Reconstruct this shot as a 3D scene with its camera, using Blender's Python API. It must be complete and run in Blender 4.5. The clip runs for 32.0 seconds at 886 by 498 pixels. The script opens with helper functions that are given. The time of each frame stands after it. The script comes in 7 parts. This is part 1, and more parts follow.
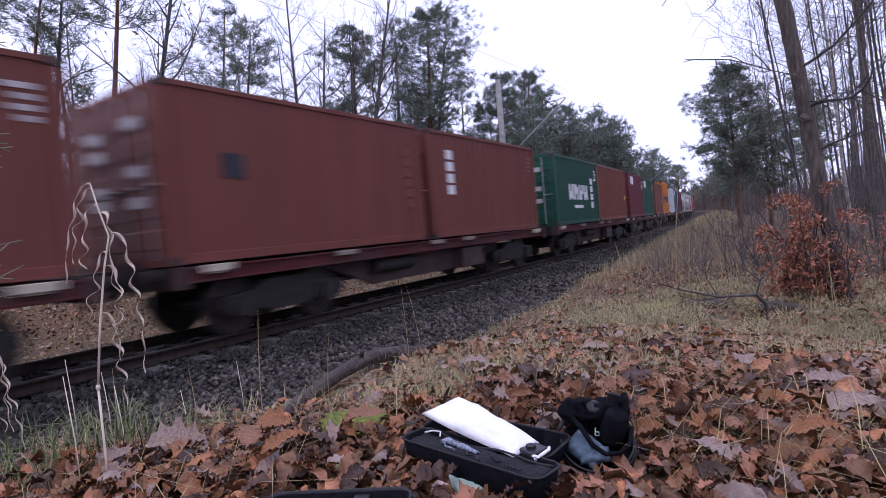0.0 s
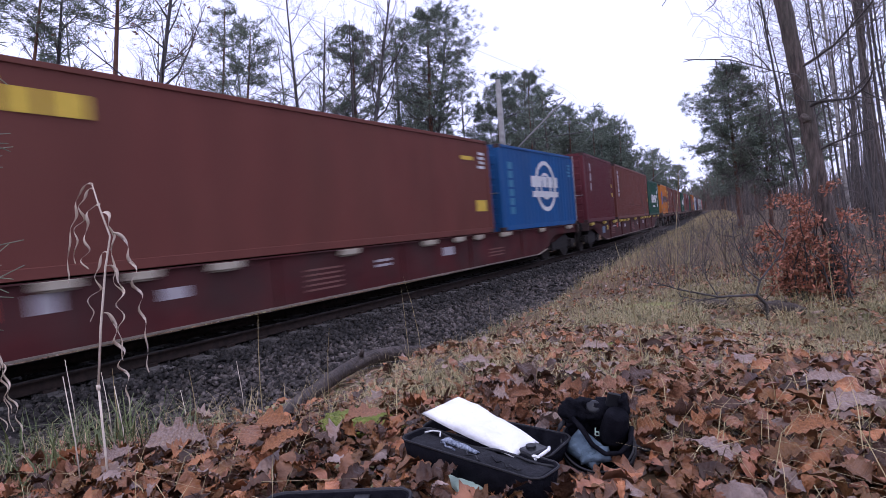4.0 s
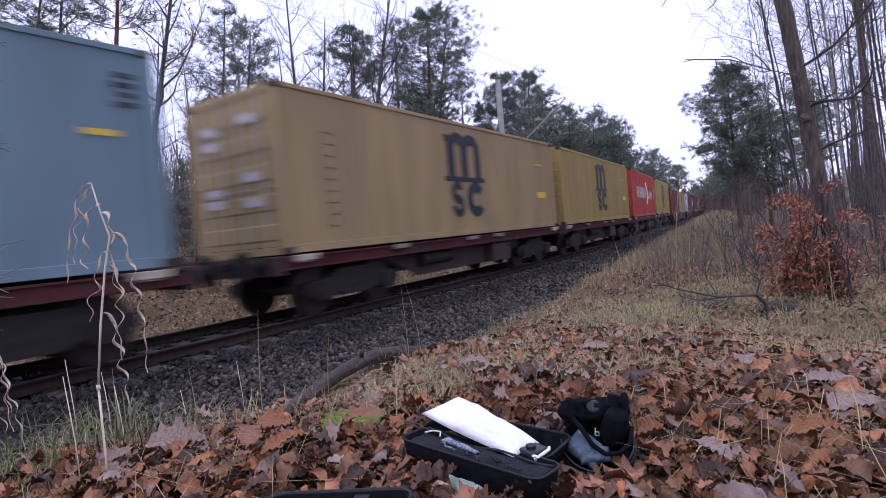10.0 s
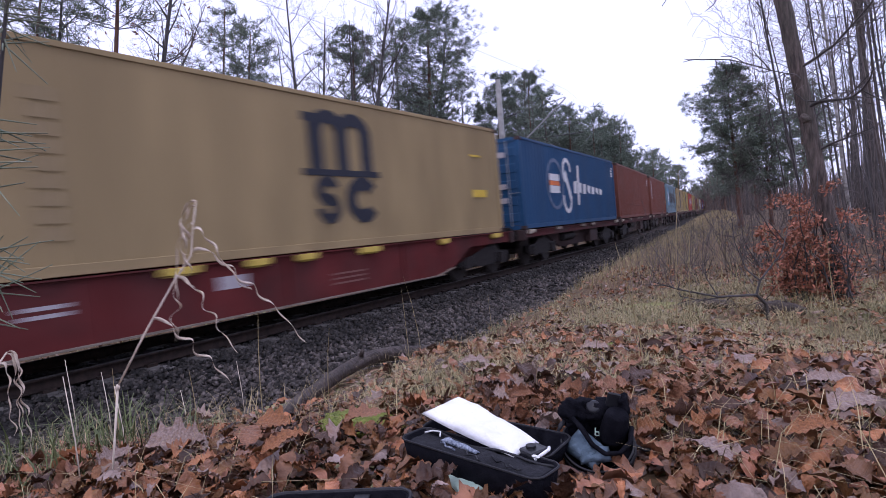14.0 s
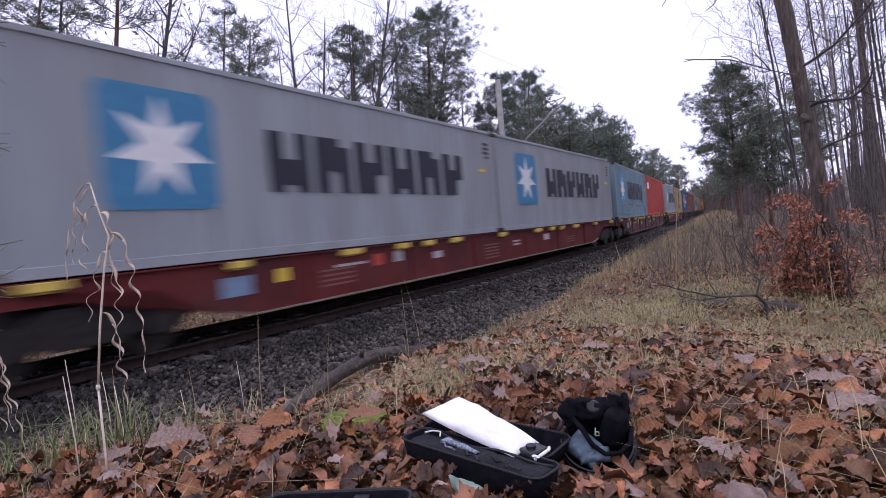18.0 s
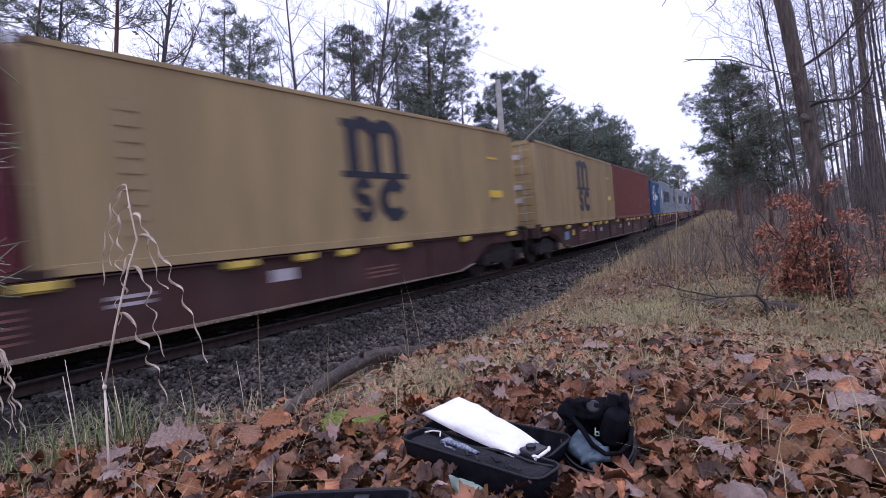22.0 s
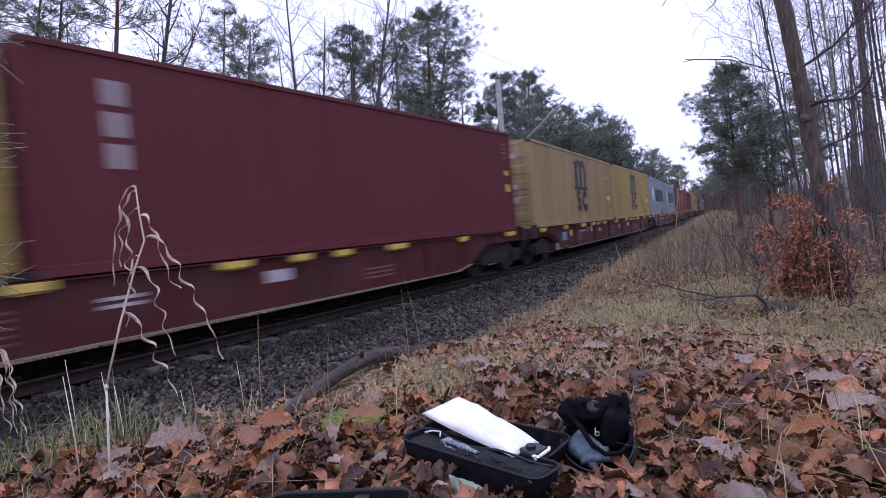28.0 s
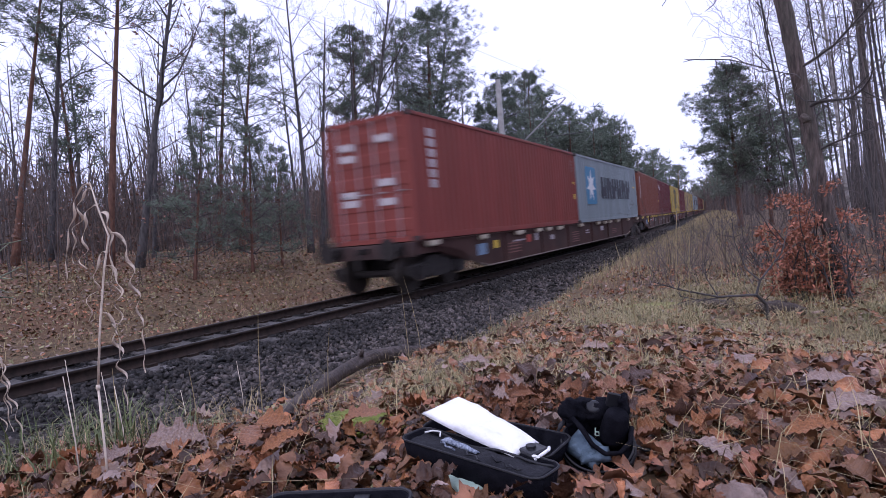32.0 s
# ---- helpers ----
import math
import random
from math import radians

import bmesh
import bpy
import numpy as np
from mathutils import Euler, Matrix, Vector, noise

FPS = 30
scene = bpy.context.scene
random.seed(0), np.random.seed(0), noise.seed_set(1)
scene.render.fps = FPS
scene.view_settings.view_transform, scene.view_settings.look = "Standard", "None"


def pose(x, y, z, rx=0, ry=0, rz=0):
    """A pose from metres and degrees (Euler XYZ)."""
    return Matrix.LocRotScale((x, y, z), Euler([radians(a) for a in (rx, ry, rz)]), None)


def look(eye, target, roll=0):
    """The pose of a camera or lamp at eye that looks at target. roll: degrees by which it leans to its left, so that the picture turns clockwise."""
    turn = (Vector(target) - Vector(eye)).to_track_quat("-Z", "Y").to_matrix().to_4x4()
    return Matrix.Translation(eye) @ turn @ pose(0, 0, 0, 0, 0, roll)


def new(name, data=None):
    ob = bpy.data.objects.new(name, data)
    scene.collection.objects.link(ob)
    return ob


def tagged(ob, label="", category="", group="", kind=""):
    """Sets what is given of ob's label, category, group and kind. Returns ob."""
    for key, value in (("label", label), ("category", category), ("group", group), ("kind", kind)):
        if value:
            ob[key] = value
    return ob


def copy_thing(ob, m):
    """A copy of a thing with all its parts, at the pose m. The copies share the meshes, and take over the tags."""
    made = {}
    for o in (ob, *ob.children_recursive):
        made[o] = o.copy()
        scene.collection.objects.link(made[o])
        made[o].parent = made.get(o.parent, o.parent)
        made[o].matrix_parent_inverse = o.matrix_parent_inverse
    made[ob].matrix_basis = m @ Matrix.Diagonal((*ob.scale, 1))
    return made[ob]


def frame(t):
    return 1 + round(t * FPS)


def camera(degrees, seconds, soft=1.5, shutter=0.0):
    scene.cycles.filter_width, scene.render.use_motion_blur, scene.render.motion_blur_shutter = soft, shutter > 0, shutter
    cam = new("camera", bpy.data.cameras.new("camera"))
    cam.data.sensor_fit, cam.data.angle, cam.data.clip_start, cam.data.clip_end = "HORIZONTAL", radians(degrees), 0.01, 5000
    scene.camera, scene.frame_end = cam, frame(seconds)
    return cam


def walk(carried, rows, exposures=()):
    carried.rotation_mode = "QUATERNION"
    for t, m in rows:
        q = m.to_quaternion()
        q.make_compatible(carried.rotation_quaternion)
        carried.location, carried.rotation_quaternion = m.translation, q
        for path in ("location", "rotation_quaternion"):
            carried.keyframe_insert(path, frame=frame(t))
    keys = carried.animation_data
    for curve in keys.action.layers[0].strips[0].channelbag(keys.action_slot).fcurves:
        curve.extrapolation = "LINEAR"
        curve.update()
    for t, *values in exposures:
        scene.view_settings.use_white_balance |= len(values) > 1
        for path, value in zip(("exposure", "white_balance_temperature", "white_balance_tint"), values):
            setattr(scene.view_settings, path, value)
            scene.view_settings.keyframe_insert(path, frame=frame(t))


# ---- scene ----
# ---------------------------------------------------------------- camera
EYE = Vector((8.5, 0.0, 1.31))
VIEW = Vector((-0.58381335, 0.81126648, -0.03175965))
cam = camera(78.1, 32.0, soft=0.65, shutter=0.55)
CAM_POSE = look(EYE, EYE + VIEW, roll=-5.06)
walk(cam, [(0.0, CAM_POSE), (32.0, CAM_POSE)], [(t, 0.18, k, 19) for t, k in ((0.0, 6150), (14.0, 6200), (17.0, 6420), (18.0, 6600), (20.0, 6950), (21.0, 6600), (22.0, 6200), (24.0, 6080), (32.0, 6150))])

# ---------------------------------------------------------------- daylight: overcast winter sky
world = bpy.data.worlds.new("overcast_sky")
scene.world = world
world.use_nodes = True
wn, wl = world.node_tree.nodes, world.node_tree.links
wn.clear()
w_out = wn.new("ShaderNodeOutputWorld")
w_bg = wn.new("ShaderNodeBackground")
w_sky = wn.new("ShaderNodeTexSky")
w_sky.sky_type, w_sky.sun_disc = "NISHITA", False
w_sky.sun_elevation, w_sky.sun_rotation = radians(24), radians(200)
w_sky.air_density, w_sky.dust_density = 1.0, 3.0
w_mix = wn.new("ShaderNodeMix")
w_mix.data_type = "RGBA"
w_mix.inputs[0].default_value = 0.86
w_mix.inputs[7].default_value = (8.0, 8.45, 11.5, 1)      # cloud deck
wl.new(w_sky.outputs[0], w_mix.inputs[6])
wl.new(w_mix.outputs[2], w_bg.inputs[0])
w_bg.inputs[1].default_value = 0.13
wl.new(w_bg.outputs[0], w_out.inputs[0])

sun_data = bpy.data.lights.new("sun", "SUN")
sun_data.energy, sun_data.angle, sun_data.color = 0.7, radians(35), (1.0, 0.97, 0.92)
sun = new("sun", sun_data)
sun.matrix_world = look((0, 0, 60), (-14, 20, 0))


# ---------------------------------------------------------------- materials
def material(name, c1, c2=None, rough=0.8, scale=8.0, detail=5.0, bump=0.0, bump_scale=None, metal=0.0,
             island=0.0, rand=0.0, big=0.0, big_scale=0.6, spec=0.3, c3=None, coat=0.0, stretch=None):
    """Principled surface: two colours through fine noise, a third in large patches, bump, and a shift for each piece or island."""
    m = bpy.data.materials.new(name)
    m.use_nodes = True
    n, l = m.node_tree.nodes, m.node_tree.links
    b = n["Principled BSDF"]
    b.inputs["Roughness"].default_value = rough
    b.inputs["Metallic"].default_value = metal
    b.inputs["Specular IOR Level"].default_value = spec
    b.inputs["Coat Weight"].default_value = coat
    co = n.new("ShaderNodeTexCoord")
    src = co.outputs["Object"]
    if stretch:
        mp = n.new("ShaderNodeMapping")
        mp.inputs["Scale"].default_value = stretch
        l.new(src, mp.inputs[0])
        src = mp.outputs[0]
    t = n.new("ShaderNodeTexNoise")
    t.inputs["Scale"].default_value, t.inputs["Detail"].default_value = scale, detail
    l.new(src, t.inputs["Vector"])
    r = n.new("ShaderNodeValToRGB")
    r.color_ramp.elements[0].position, r.color_ramp.elements[1].position = 0.32, 0.68
    r.color_ramp.elements[0].color = (*c1, 1)
    r.color_ramp.elements[1].color = (*(c2 or c1), 1)
    l.new(t.outputs["Fac"], r.inputs[0])
    out = r.outputs[0]
    if big > 0:
        t2 = n.new("ShaderNodeTexNoise")
        t2.inputs["Scale"].default_value, t2.inputs["Detail"].default_value = big_scale, 6
        l.new(src, t2.inputs["Vector"])
        r2 = n.new("ShaderNodeValToRGB")
        r2.color_ramp.elements[0].position, r2.color_ramp.elements[1].position = 0.42, 0.66
        r2.color_ramp.elements[0].color, r2.color_ramp.elements[1].color = (0, 0, 0, 1), (big, big, big, 1)
        l.new(t2.outputs["Fac"], r2.inputs[0])
        mx = n.new("ShaderNodeMix")
        mx.data_type = "RGBA"
        l.new(r2.outputs[0], mx.inputs[0])
        l.new(out, mx.inputs[6])
        mx.inputs[7].default_value = (*(c3 or c1), 1)
        out = mx.outputs[2]
    if island > 0 or rand > 0:
        if island > 0:
            g = n.new("ShaderNodeNewGeometry")
            rnd, amount = g.outputs["Random Per Island"], island
        else:
            g = n.new("ShaderNodeObjectInfo")
            rnd, amount = g.outputs["Random"], rand
        mr = n.new("ShaderNodeMapRange")
        mr.inputs[3].default_value, mr.inputs[4].default_value = 1 - amount, 1 + amount
        l.new(rnd, mr.inputs[0])
        hs = n.new("ShaderNodeHueSaturation")
        l.new(mr.outputs[0], hs.inputs["Value"])
        l.new(out, hs.inputs["Color"])
        mr2 = n.new("ShaderNodeMapRange")
        mr2.inputs[3].default_value, mr2.inputs[4].default_value = 0.5 + amount * 0.018, 0.5 - amount * 0.018
        l.new(rnd, mr2.inputs[0])
        l.new(mr2.outputs[0], hs.inputs["Hue"])
        out = hs.outputs[0]
    l.new(out, b.inputs["Base Color"])
    if bump > 0:
        t3 = n.new("ShaderNodeTexNoise")
        t3.inputs["Scale"].default_value, t3.inputs["Detail"].default_value = bump_scale or scale * 2, 6
        l.new(src, t3.inputs["Vector"])
        bp = n.new("ShaderNodeBump")
        bp.inputs["Strength"].default_value, bp.inputs["Distance"].default_value = bump, 0.02
        l.new(t3.outputs["Fac"], bp.inputs["Height"])
        l.new(bp.outputs[0], b.inputs["Normal"])
    return m


def paint(name, c, dirt=0.35):
    """Container paint: streaky, faded, with rust and grime in patches."""
    lo = tuple(x * 0.82 for x in c)
    grime = tuple(x * 0.55 + y for x, y in zip(c, (0.03, 0.02, 0.012)))
    return material(name, lo, c, rough=0.58, scale=1.6, detail=8, bump=0.08, bump_scale=14, big=dirt, big_scale=0.9,
                    c3=grime, spec=0.16, stretch=(1, 1, 0.28))


M = {
    "rust": paint("paint_rust_red", (0.19, 0.063, 0.044)),
    "red": paint("paint_brick_red", (0.235, 0.058, 0.048)),
    "maroon": paint("paint_maroon", (0.13, 0.028, 0.036)),
    "brown": paint("paint_red_brown", (0.168, 0.054, 0.042)),
    "yellow": paint("paint_mustard", (0.37, 0.275, 0.10)),
    "beige": paint("paint_beige", (0.37, 0.272, 0.14), 0.5),
    "lemon": paint("paint_yellow", (0.45, 0.33, 0.085)),
    "grey": paint("paint_grey", (0.25, 0.295, 0.315)),
    "bluegrey": paint("paint_blue_grey", (0.18, 0.265, 0.31)),
    "palegrey": paint("paint_pale_grey", (0.31, 0.335, 0.35)),
    "white": paint("paint_white", (0.55, 0.56, 0.56)),
    "blue": paint("paint_blue", (0.015, 0.10, 0.28)),
    "navy": paint("paint_navy", (0.022, 0.082, 0.18)),
    "green": paint("paint_green", (0.016, 0.075, 0.05)),
    "orange": paint("paint_orange", (0.56, 0.18, 0.025)),
    "scarlet": paint("paint_scarlet", (0.42, 0.068, 0.052)),
    "silver": material("tank_steel", (0.42, 0.42, 0.43), (0.55, 0.55, 0.56), rough=0.35, metal=0.7, big=0.4, c3=(0.2, 0.17, 0.15)),
    "mark_white": material("mark_white", (0.62, 0.62, 0.62), (0.72, 0.72, 0.72), rough=0.6),
    "mark_dark": material("mark_dark", (0.018, 0.02, 0.03), (0.025, 0.028, 0.04), rough=0.6),
    "mark_navy": material("mark_navy", (0.015, 0.025, 0.10), (0.02, 0.03, 0.12), rough=0.6),
    "mark_blue": material("mark_blue", (0.012, 0.06, 0.24), (0.018, 0.08, 0.30), rough=0.6),
    "mark_sky": material("mark_sky_blue", (0.035, 0.17, 0.30), (0.05, 0.21, 0.35), rough=0.55),
    "mark_yellow": material("mark_yellow", (0.62, 0.42, 0.05), (0.70, 0.48, 0.07), rough=0.6),
    "mark_gold": material("mark_gold", (0.27, 0.125, 0.075), (0.33, 0.165, 0.09), rough=0.6),
    "mark_grey": material("mark_worn_white", (0.34, 0.30, 0.31), (0.50, 0.46, 0.47), rough=0.6, scale=3),
    "mark_ring": material("mark_blue_grey", (0.10, 0.14, 0.22), (0.13, 0.17, 0.26), rough=0.6),
    "mark_faint": material("mark_faint", (0.17, 0.075, 0.062), (0.21, 0.10, 0.082), rough=0.7),
    "pad": material("bracket_paint", (0.62, 0.44, 0.06), (0.80, 0.60, 0.12), rough=0.6, scale=5, big=0.4, big_scale=3, c3=(0.3, 0.22, 0.12)),
    "mark_orange": material("mark_orange", (0.7, 0.16, 0.04), (0.75, 0.2, 0.05), rough=0.6),
    "mark_tan": material("mark_tan", (0.26, 0.19, 0.10), (0.3, 0.22, 0.12), rough=0.7),
    "steel_bar": material("galvanised_steel", (0.30, 0.30, 0.31), (0.42, 0.42, 0.43), rough=0.45, metal=0.6),
    "plate_blue": material("plate_blue", (0.14, 0.22, 0.32), (0.22, 0.30, 0.40), rough=0.6, scale=9),
    "plate_red": material("plate_red", (0.42, 0.05, 0.035), (0.5, 0.08, 0.05), rough=0.6, scale=9),
    "sill": material("wagon_paint", (0.065, 0.016, 0.017), (0.105, 0.027, 0.027), spec=0.12, rough=0.65, scale=1.4, detail=8, big=0.6, big_scale=1.1,
                     c3=(0.055, 0.04, 0.036), bump=0.1, bump_scale=18),
    "sill_red": material("wagon_red", (0.10, 0.019, 0.018), (0.155, 0.032, 0.03), spec=0.12, rough=0.65, scale=1.4, detail=8, big=0.6, big_scale=1.1, c3=(0.06, 0.03, 0.028), bump=0.1, bump_scale=18),
    "sill_dusty": material("wagon_dusty", (0.05, 0.025, 0.026), (0.09, 0.05, 0.052), spec=0.12, rough=0.65, scale=1.4, detail=8, big=0.6, big_scale=1.1, c3=(0.075, 0.05, 0.046), bump=0.1, bump_scale=18),
    "sill_brown": material("wagon_brown", (0.05, 0.024, 0.021), (0.085, 0.044, 0.037), spec=0.12, rough=0.65, scale=1.4, detail=8, big=0.6, big_scale=1.1, c3=(0.05, 0.036, 0.032), bump=0.1, bump_scale=18),
    "pad_pale": material("bracket_cream", (0.42, 0.36, 0.27), (0.58, 0.52, 0.42), rough=0.65, scale=5, big=0.4, big_scale=3, c3=(0.25, 0.2, 0.16)),
    "sill_dark": material("wagon_grime", (0.045, 0.026, 0.025), (0.075, 0.042, 0.038), rough=0.7, scale=2, detail=8, big=0.5, c3=(0.03, 0.024, 0.022)),
    "sill_edge": material("wagon_flange", (0.12, 0.09, 0.075), (0.30, 0.25, 0.20), rough=0.8, scale=14, detail=6),
    "iron": material("black_iron", (0.012, 0.010, 0.010), (0.03, 0.024, 0.022), rough=0.75, scale=10, bump=0.2),
    "wheel": material("wheel_steel", (0.02, 0.016, 0.015), (0.045, 0.035, 0.03), rough=0.6, scale=10),
    "rail_top": material("rail_head", (0.05, 0.045, 0.045), (0.10, 0.095, 0.09), rough=0.6, metal=0.4, scale=6),
    "rail_web": material("rail_rust", (0.014, 0.009, 0.007), (0.036, 0.022, 0.016), rough=0.85, scale=12, bump=0.3),
    "sleeper": material("concrete_sleeper", (0.05, 0.046, 0.044), (0.11, 0.10, 0.096), rough=0.9, scale=16, bump=0.3, rand=0.2),
    "stone": material("ballast_stone", (0.012, 0.010, 0.0092), (0.10, 0.085, 0.078), rough=0.7, scale=22, island=0.95, bump=0.12, bump_scale=70),
    # darker copy of the stone: the train's shade put into its colour
    "stone_shaded": material("shaded_ballast", (0.008, 0.007, 0.0066), (0.04, 0.035, 0.033), rough=0.75, scale=24, island=0.85, bump=0.12, bump_scale=70),
    # bed colour near black: shade in the gaps between stones, painted in
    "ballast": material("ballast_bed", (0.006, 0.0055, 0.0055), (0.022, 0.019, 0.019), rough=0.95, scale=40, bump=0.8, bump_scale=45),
    "ground": material("forest_floor", (0.055, 0.036, 0.022), (0.15, 0.098, 0.052), rough=0.95, scale=9, detail=10, bump=0.8, bump_scale=22,
                       big=0.7, big_scale=0.35, c3=(0.11, 0.055, 0.03)),
}


# ---------------------------------------------------------------- builders
def V(*a):
    return Vector(a)


def mesh_object(name, bm, mat, smooth=False):
    me = bpy.data.meshes.new(name)
    bm.to_mesh(me)
    bm.free()
    if smooth:
        for p in me.polygons:
            p.use_smooth = True
    me.materials.append(mat)
    return new(name, me)


def part(name, bm, mat, parent, label="", smooth=False):
    ob = mesh_object(name, bm, mat, smooth)
    ob.parent = parent
    return tagged(ob, label)


def share(name, me, parent, m=None, label=""):
    """Another part on a mesh that exists already."""
    ob = new(name, me)
    ob.parent = parent
    if m is not None:
        ob.matrix_basis = m
    return tagged(ob, label)


def empty(name, label, category, group="", kind=""):
    ob = new(name)
    ob.empty_display_size = 0.1
    return tagged(ob, label, category, group, kind)


def box(bm, x0, x1, y0, y1, z0, z1):
    vs = [bm.verts.new(p) for p in ((x0, y0, z0), (x1, y0, z0), (x1, y1, z0), (x0, y1, z0), (x0, y0, z1), (x1, y0, z1), (x1, y1, z1), (x0, y1, z1))]
    for f in ((3, 2, 1, 0), (4, 5, 6, 7), (0, 1, 5, 4), (1, 2, 6, 5), (2, 3, 7, 6), (3, 0, 4, 7)):
        bm.faces.new([vs[i] for i in f])
    return bm


def boxes(*rows):
    bm = bmesh.new()
    for r in rows:
        box(bm, *r)
    return bm


def bevelled(bm, w=0.01, seg=1):
    bmesh.ops.bevel(bm, geom=bm.edges[:], offset=w, segments=seg, affect="EDGES", profile=0.5)
    return bm


def cyl(bm, p, q, r0, r1=None, n=10, caps=True):
    p, q = Vector(p), Vector(q)
    r1 = r0 if r1 is None else r1
    d = (q - p).normalized()
    a = d.orthogonal().normalized()
    b = d.cross(a)
    rings = []
    for c, r in ((p, r0), (q, r1)):
        rings.append([bm.verts.new(c + (a * math.cos(k * 2 * math.pi / n) + b * math.sin(k * 2 * math.pi / n)) * r) for k in range(n)])
    for k in range(n):
        bm.faces.new((rings[0][k], rings[0][(k + 1) % n], rings[1][(k + 1) % n], rings[1][k]))
    if caps:
        bm.faces.new(rings[0][::-1])
        bm.faces.new(rings[1])
    return bm


def tube(bm, pts, radii, n=8, cap=True):
    """A bent tube through pts."""
    pts = [Vector(p) for p in pts]
    rings, a = [], None
    for i, p in enumerate(pts):
        d = (pts[min(i + 1, len(pts) - 1)] - pts[max(i - 1, 0)]).normalized()
        a = d.orthogonal().normalized() if a is None else (a - d * a.dot(d)).normalized()
        b = d.cross(a)
        r = radii[i] if hasattr(radii, "__len__") else radii
        rings.append([bm.verts.new(p + (a * math.cos(k * 2 * math.pi / n) + b * math.sin(k * 2 * math.pi / n)) * r) for k in range(n)])
    for i in range(len(pts) - 1):
        for k in range(n):
            bm.faces.new((rings[i][k], rings[i][(k + 1) % n], rings[i + 1][(k + 1) % n], rings[i + 1][k]))
    if cap:
        bm.faces.new(rings[0][::-1])
        bm.faces.new(rings[-1])
    return bm


def raw_mesh(name, verts, faces, mat, smooth=False):
    me = bpy.data.meshes.new(name)
    verts, faces = np.asarray(verts, dtype=np.float32), np.asarray(faces, dtype=np.int32)
    k = faces.shape[1]
    me.vertices.add(len(verts))
    me.vertices.foreach_set("co", verts.ravel())
    me.loops.add(faces.size)
    me.loops.foreach_set("vertex_index", faces.ravel())
    me.polygons.add(len(faces))
    me.polygons.foreach_set("loop_start", np.arange(0, faces.size, k, dtype=np.int32))
    me.polygons.foreach_set("loop_total", np.full(len(faces), k, dtype=np.int32))
    if smooth:
        me.polygons.foreach_set("use_smooth", np.ones(len(faces), dtype=bool))
    me.update(calc_edges=True)
    me.materials.append(mat)
    return me


# ---------------------------------------------------------------- the line of the track
BEND, Y_OUT, Y_IN = -42.2e-4, 35.96, -15.0
FAR_BEND, FAR_Y = -1 / 380, 190.0


def track_x(y):
    """Sideways place of the track's middle: a wide curve, a straight, and a second curve far off."""
    y = np.asarray(y, dtype=float)
    c = np.clip(y, Y_IN, Y_OUT)
    far = np.maximum(y - FAR_Y, 0.0)
    f = np.minimum(far, 190.0)
    return BEND * c * c / 2 + BEND * c * (y - c) + FAR_BEND * (f * f / 2 + f * (far - f))


_Y = np.linspace(-760, 1500, 45201)
_X = track_x(_Y)
_S = np.concatenate(([0], np.cumsum(np.hypot(np.diff(_X), np.diff(_Y)))))
_S -= np.interp(0, _Y, _S)


def on_track(s):
    y = float(np.interp(s, _S, _Y))
    return Vector((float(track_x(y)), y, 0.0))


def track_frame(s, z=0.0):
    a, b = on_track(s - 0.2), on_track(s + 0.2)
    d = b - a
    return Matrix.Translation((a + b) / 2 + Vector((0, 0, z))) @ Matrix.Rotation(math.atan2(-d.x, d.y), 4, "Z")


def lateral(x, y):
    return x - track_x(y)


# ---------------------------------------------------------------- ground
CREST_Y = [-10, 0.5, 1, 1.45, 1.82, 2.17, 2.45, 2.8, 3.15, 4, 6.4, 12, 26, 60]


def crest(y):
    """Sideways place of the bank's upper edge, from the track's middle."""
    return np.interp(y, CREST_Y, [6.7, 6.8, 6.96, 6.72, 6.5, 6.34, 6.27, 6.24, 6.18, 6.08, 5.8, 4.9, 3.8, 3.6])


def crest_z(y):
    return np.interp(y, CREST_Y, [0.8, 0.8, 0.775, 0.68, 0.64, 0.605, 0.56, 0.485, 0.44, 0.42, 0.36, 0.3, 0.3, 0.3])


def toe(y):
    return crest(y) - (crest_z(y) + 0.3) * 1.25


def ground_z(x, y):
    """Height of the ground: track bed, near bank with the knoll that the camera stands on, rising forest floor beyond the rails."""
    x, y = np.asarray(x, float), np.asarray(y, float)
    l = lateral(x, y)
    c, zc, t0 = crest(y), crest_z(y), toe(y)
    d = np.hypot(np.maximum(np.abs(x - 8.4) - 0.4, 0) * 0.9, np.where(y > 0, y, y * 0.3))
    top = 0.36 + 0.55 * np.exp(-(np.maximum(d - 0.7, 0) / 2.35) ** 2)
    k = np.clip((l - c) / 0.9, 0, 1)
    bank = zc + (np.maximum(top, zc) - zc) * k * k * (3 - 2 * k)
    j = np.clip((l - t0) / np.maximum(c - t0, 0.2), 0, 1)
    slope = -0.3 + (zc + 0.3) * (j * j * (3 - 2 * j) * 0.5 + j * 0.5)
    far_side = np.interp(-l, [1.6, 2.6, 3.2, 5, 8, 12, 18, 30, 60, 200], [-0.24, -0.44, -0.44, -0.25, 0.35, 0.95, 1.5, 1.95, 2.8, 4.5])
    z = np.where(l > c, bank, np.where(l > t0, slope, np.where(l > 1.6, -0.24 - 0.06 * np.clip((l - 1.6) / 1.5, 0, 1), np.where(l < -1.6, far_side, -0.24))))
    rough = 0.03 * np.sin(1.7 * x + 0.6 * y) * np.sin(1.1 * y - 0.4 * x + 1) + 0.012 * np.sin(5.1 * x + 2) * np.sin(4.3 * y)
    return z + np.where((l > t0 + 0.3) | (l < -3.4), rough * np.clip(np.hypot(x - 8.5, y) / 3, 0.25, 1) * 1.2, 0)


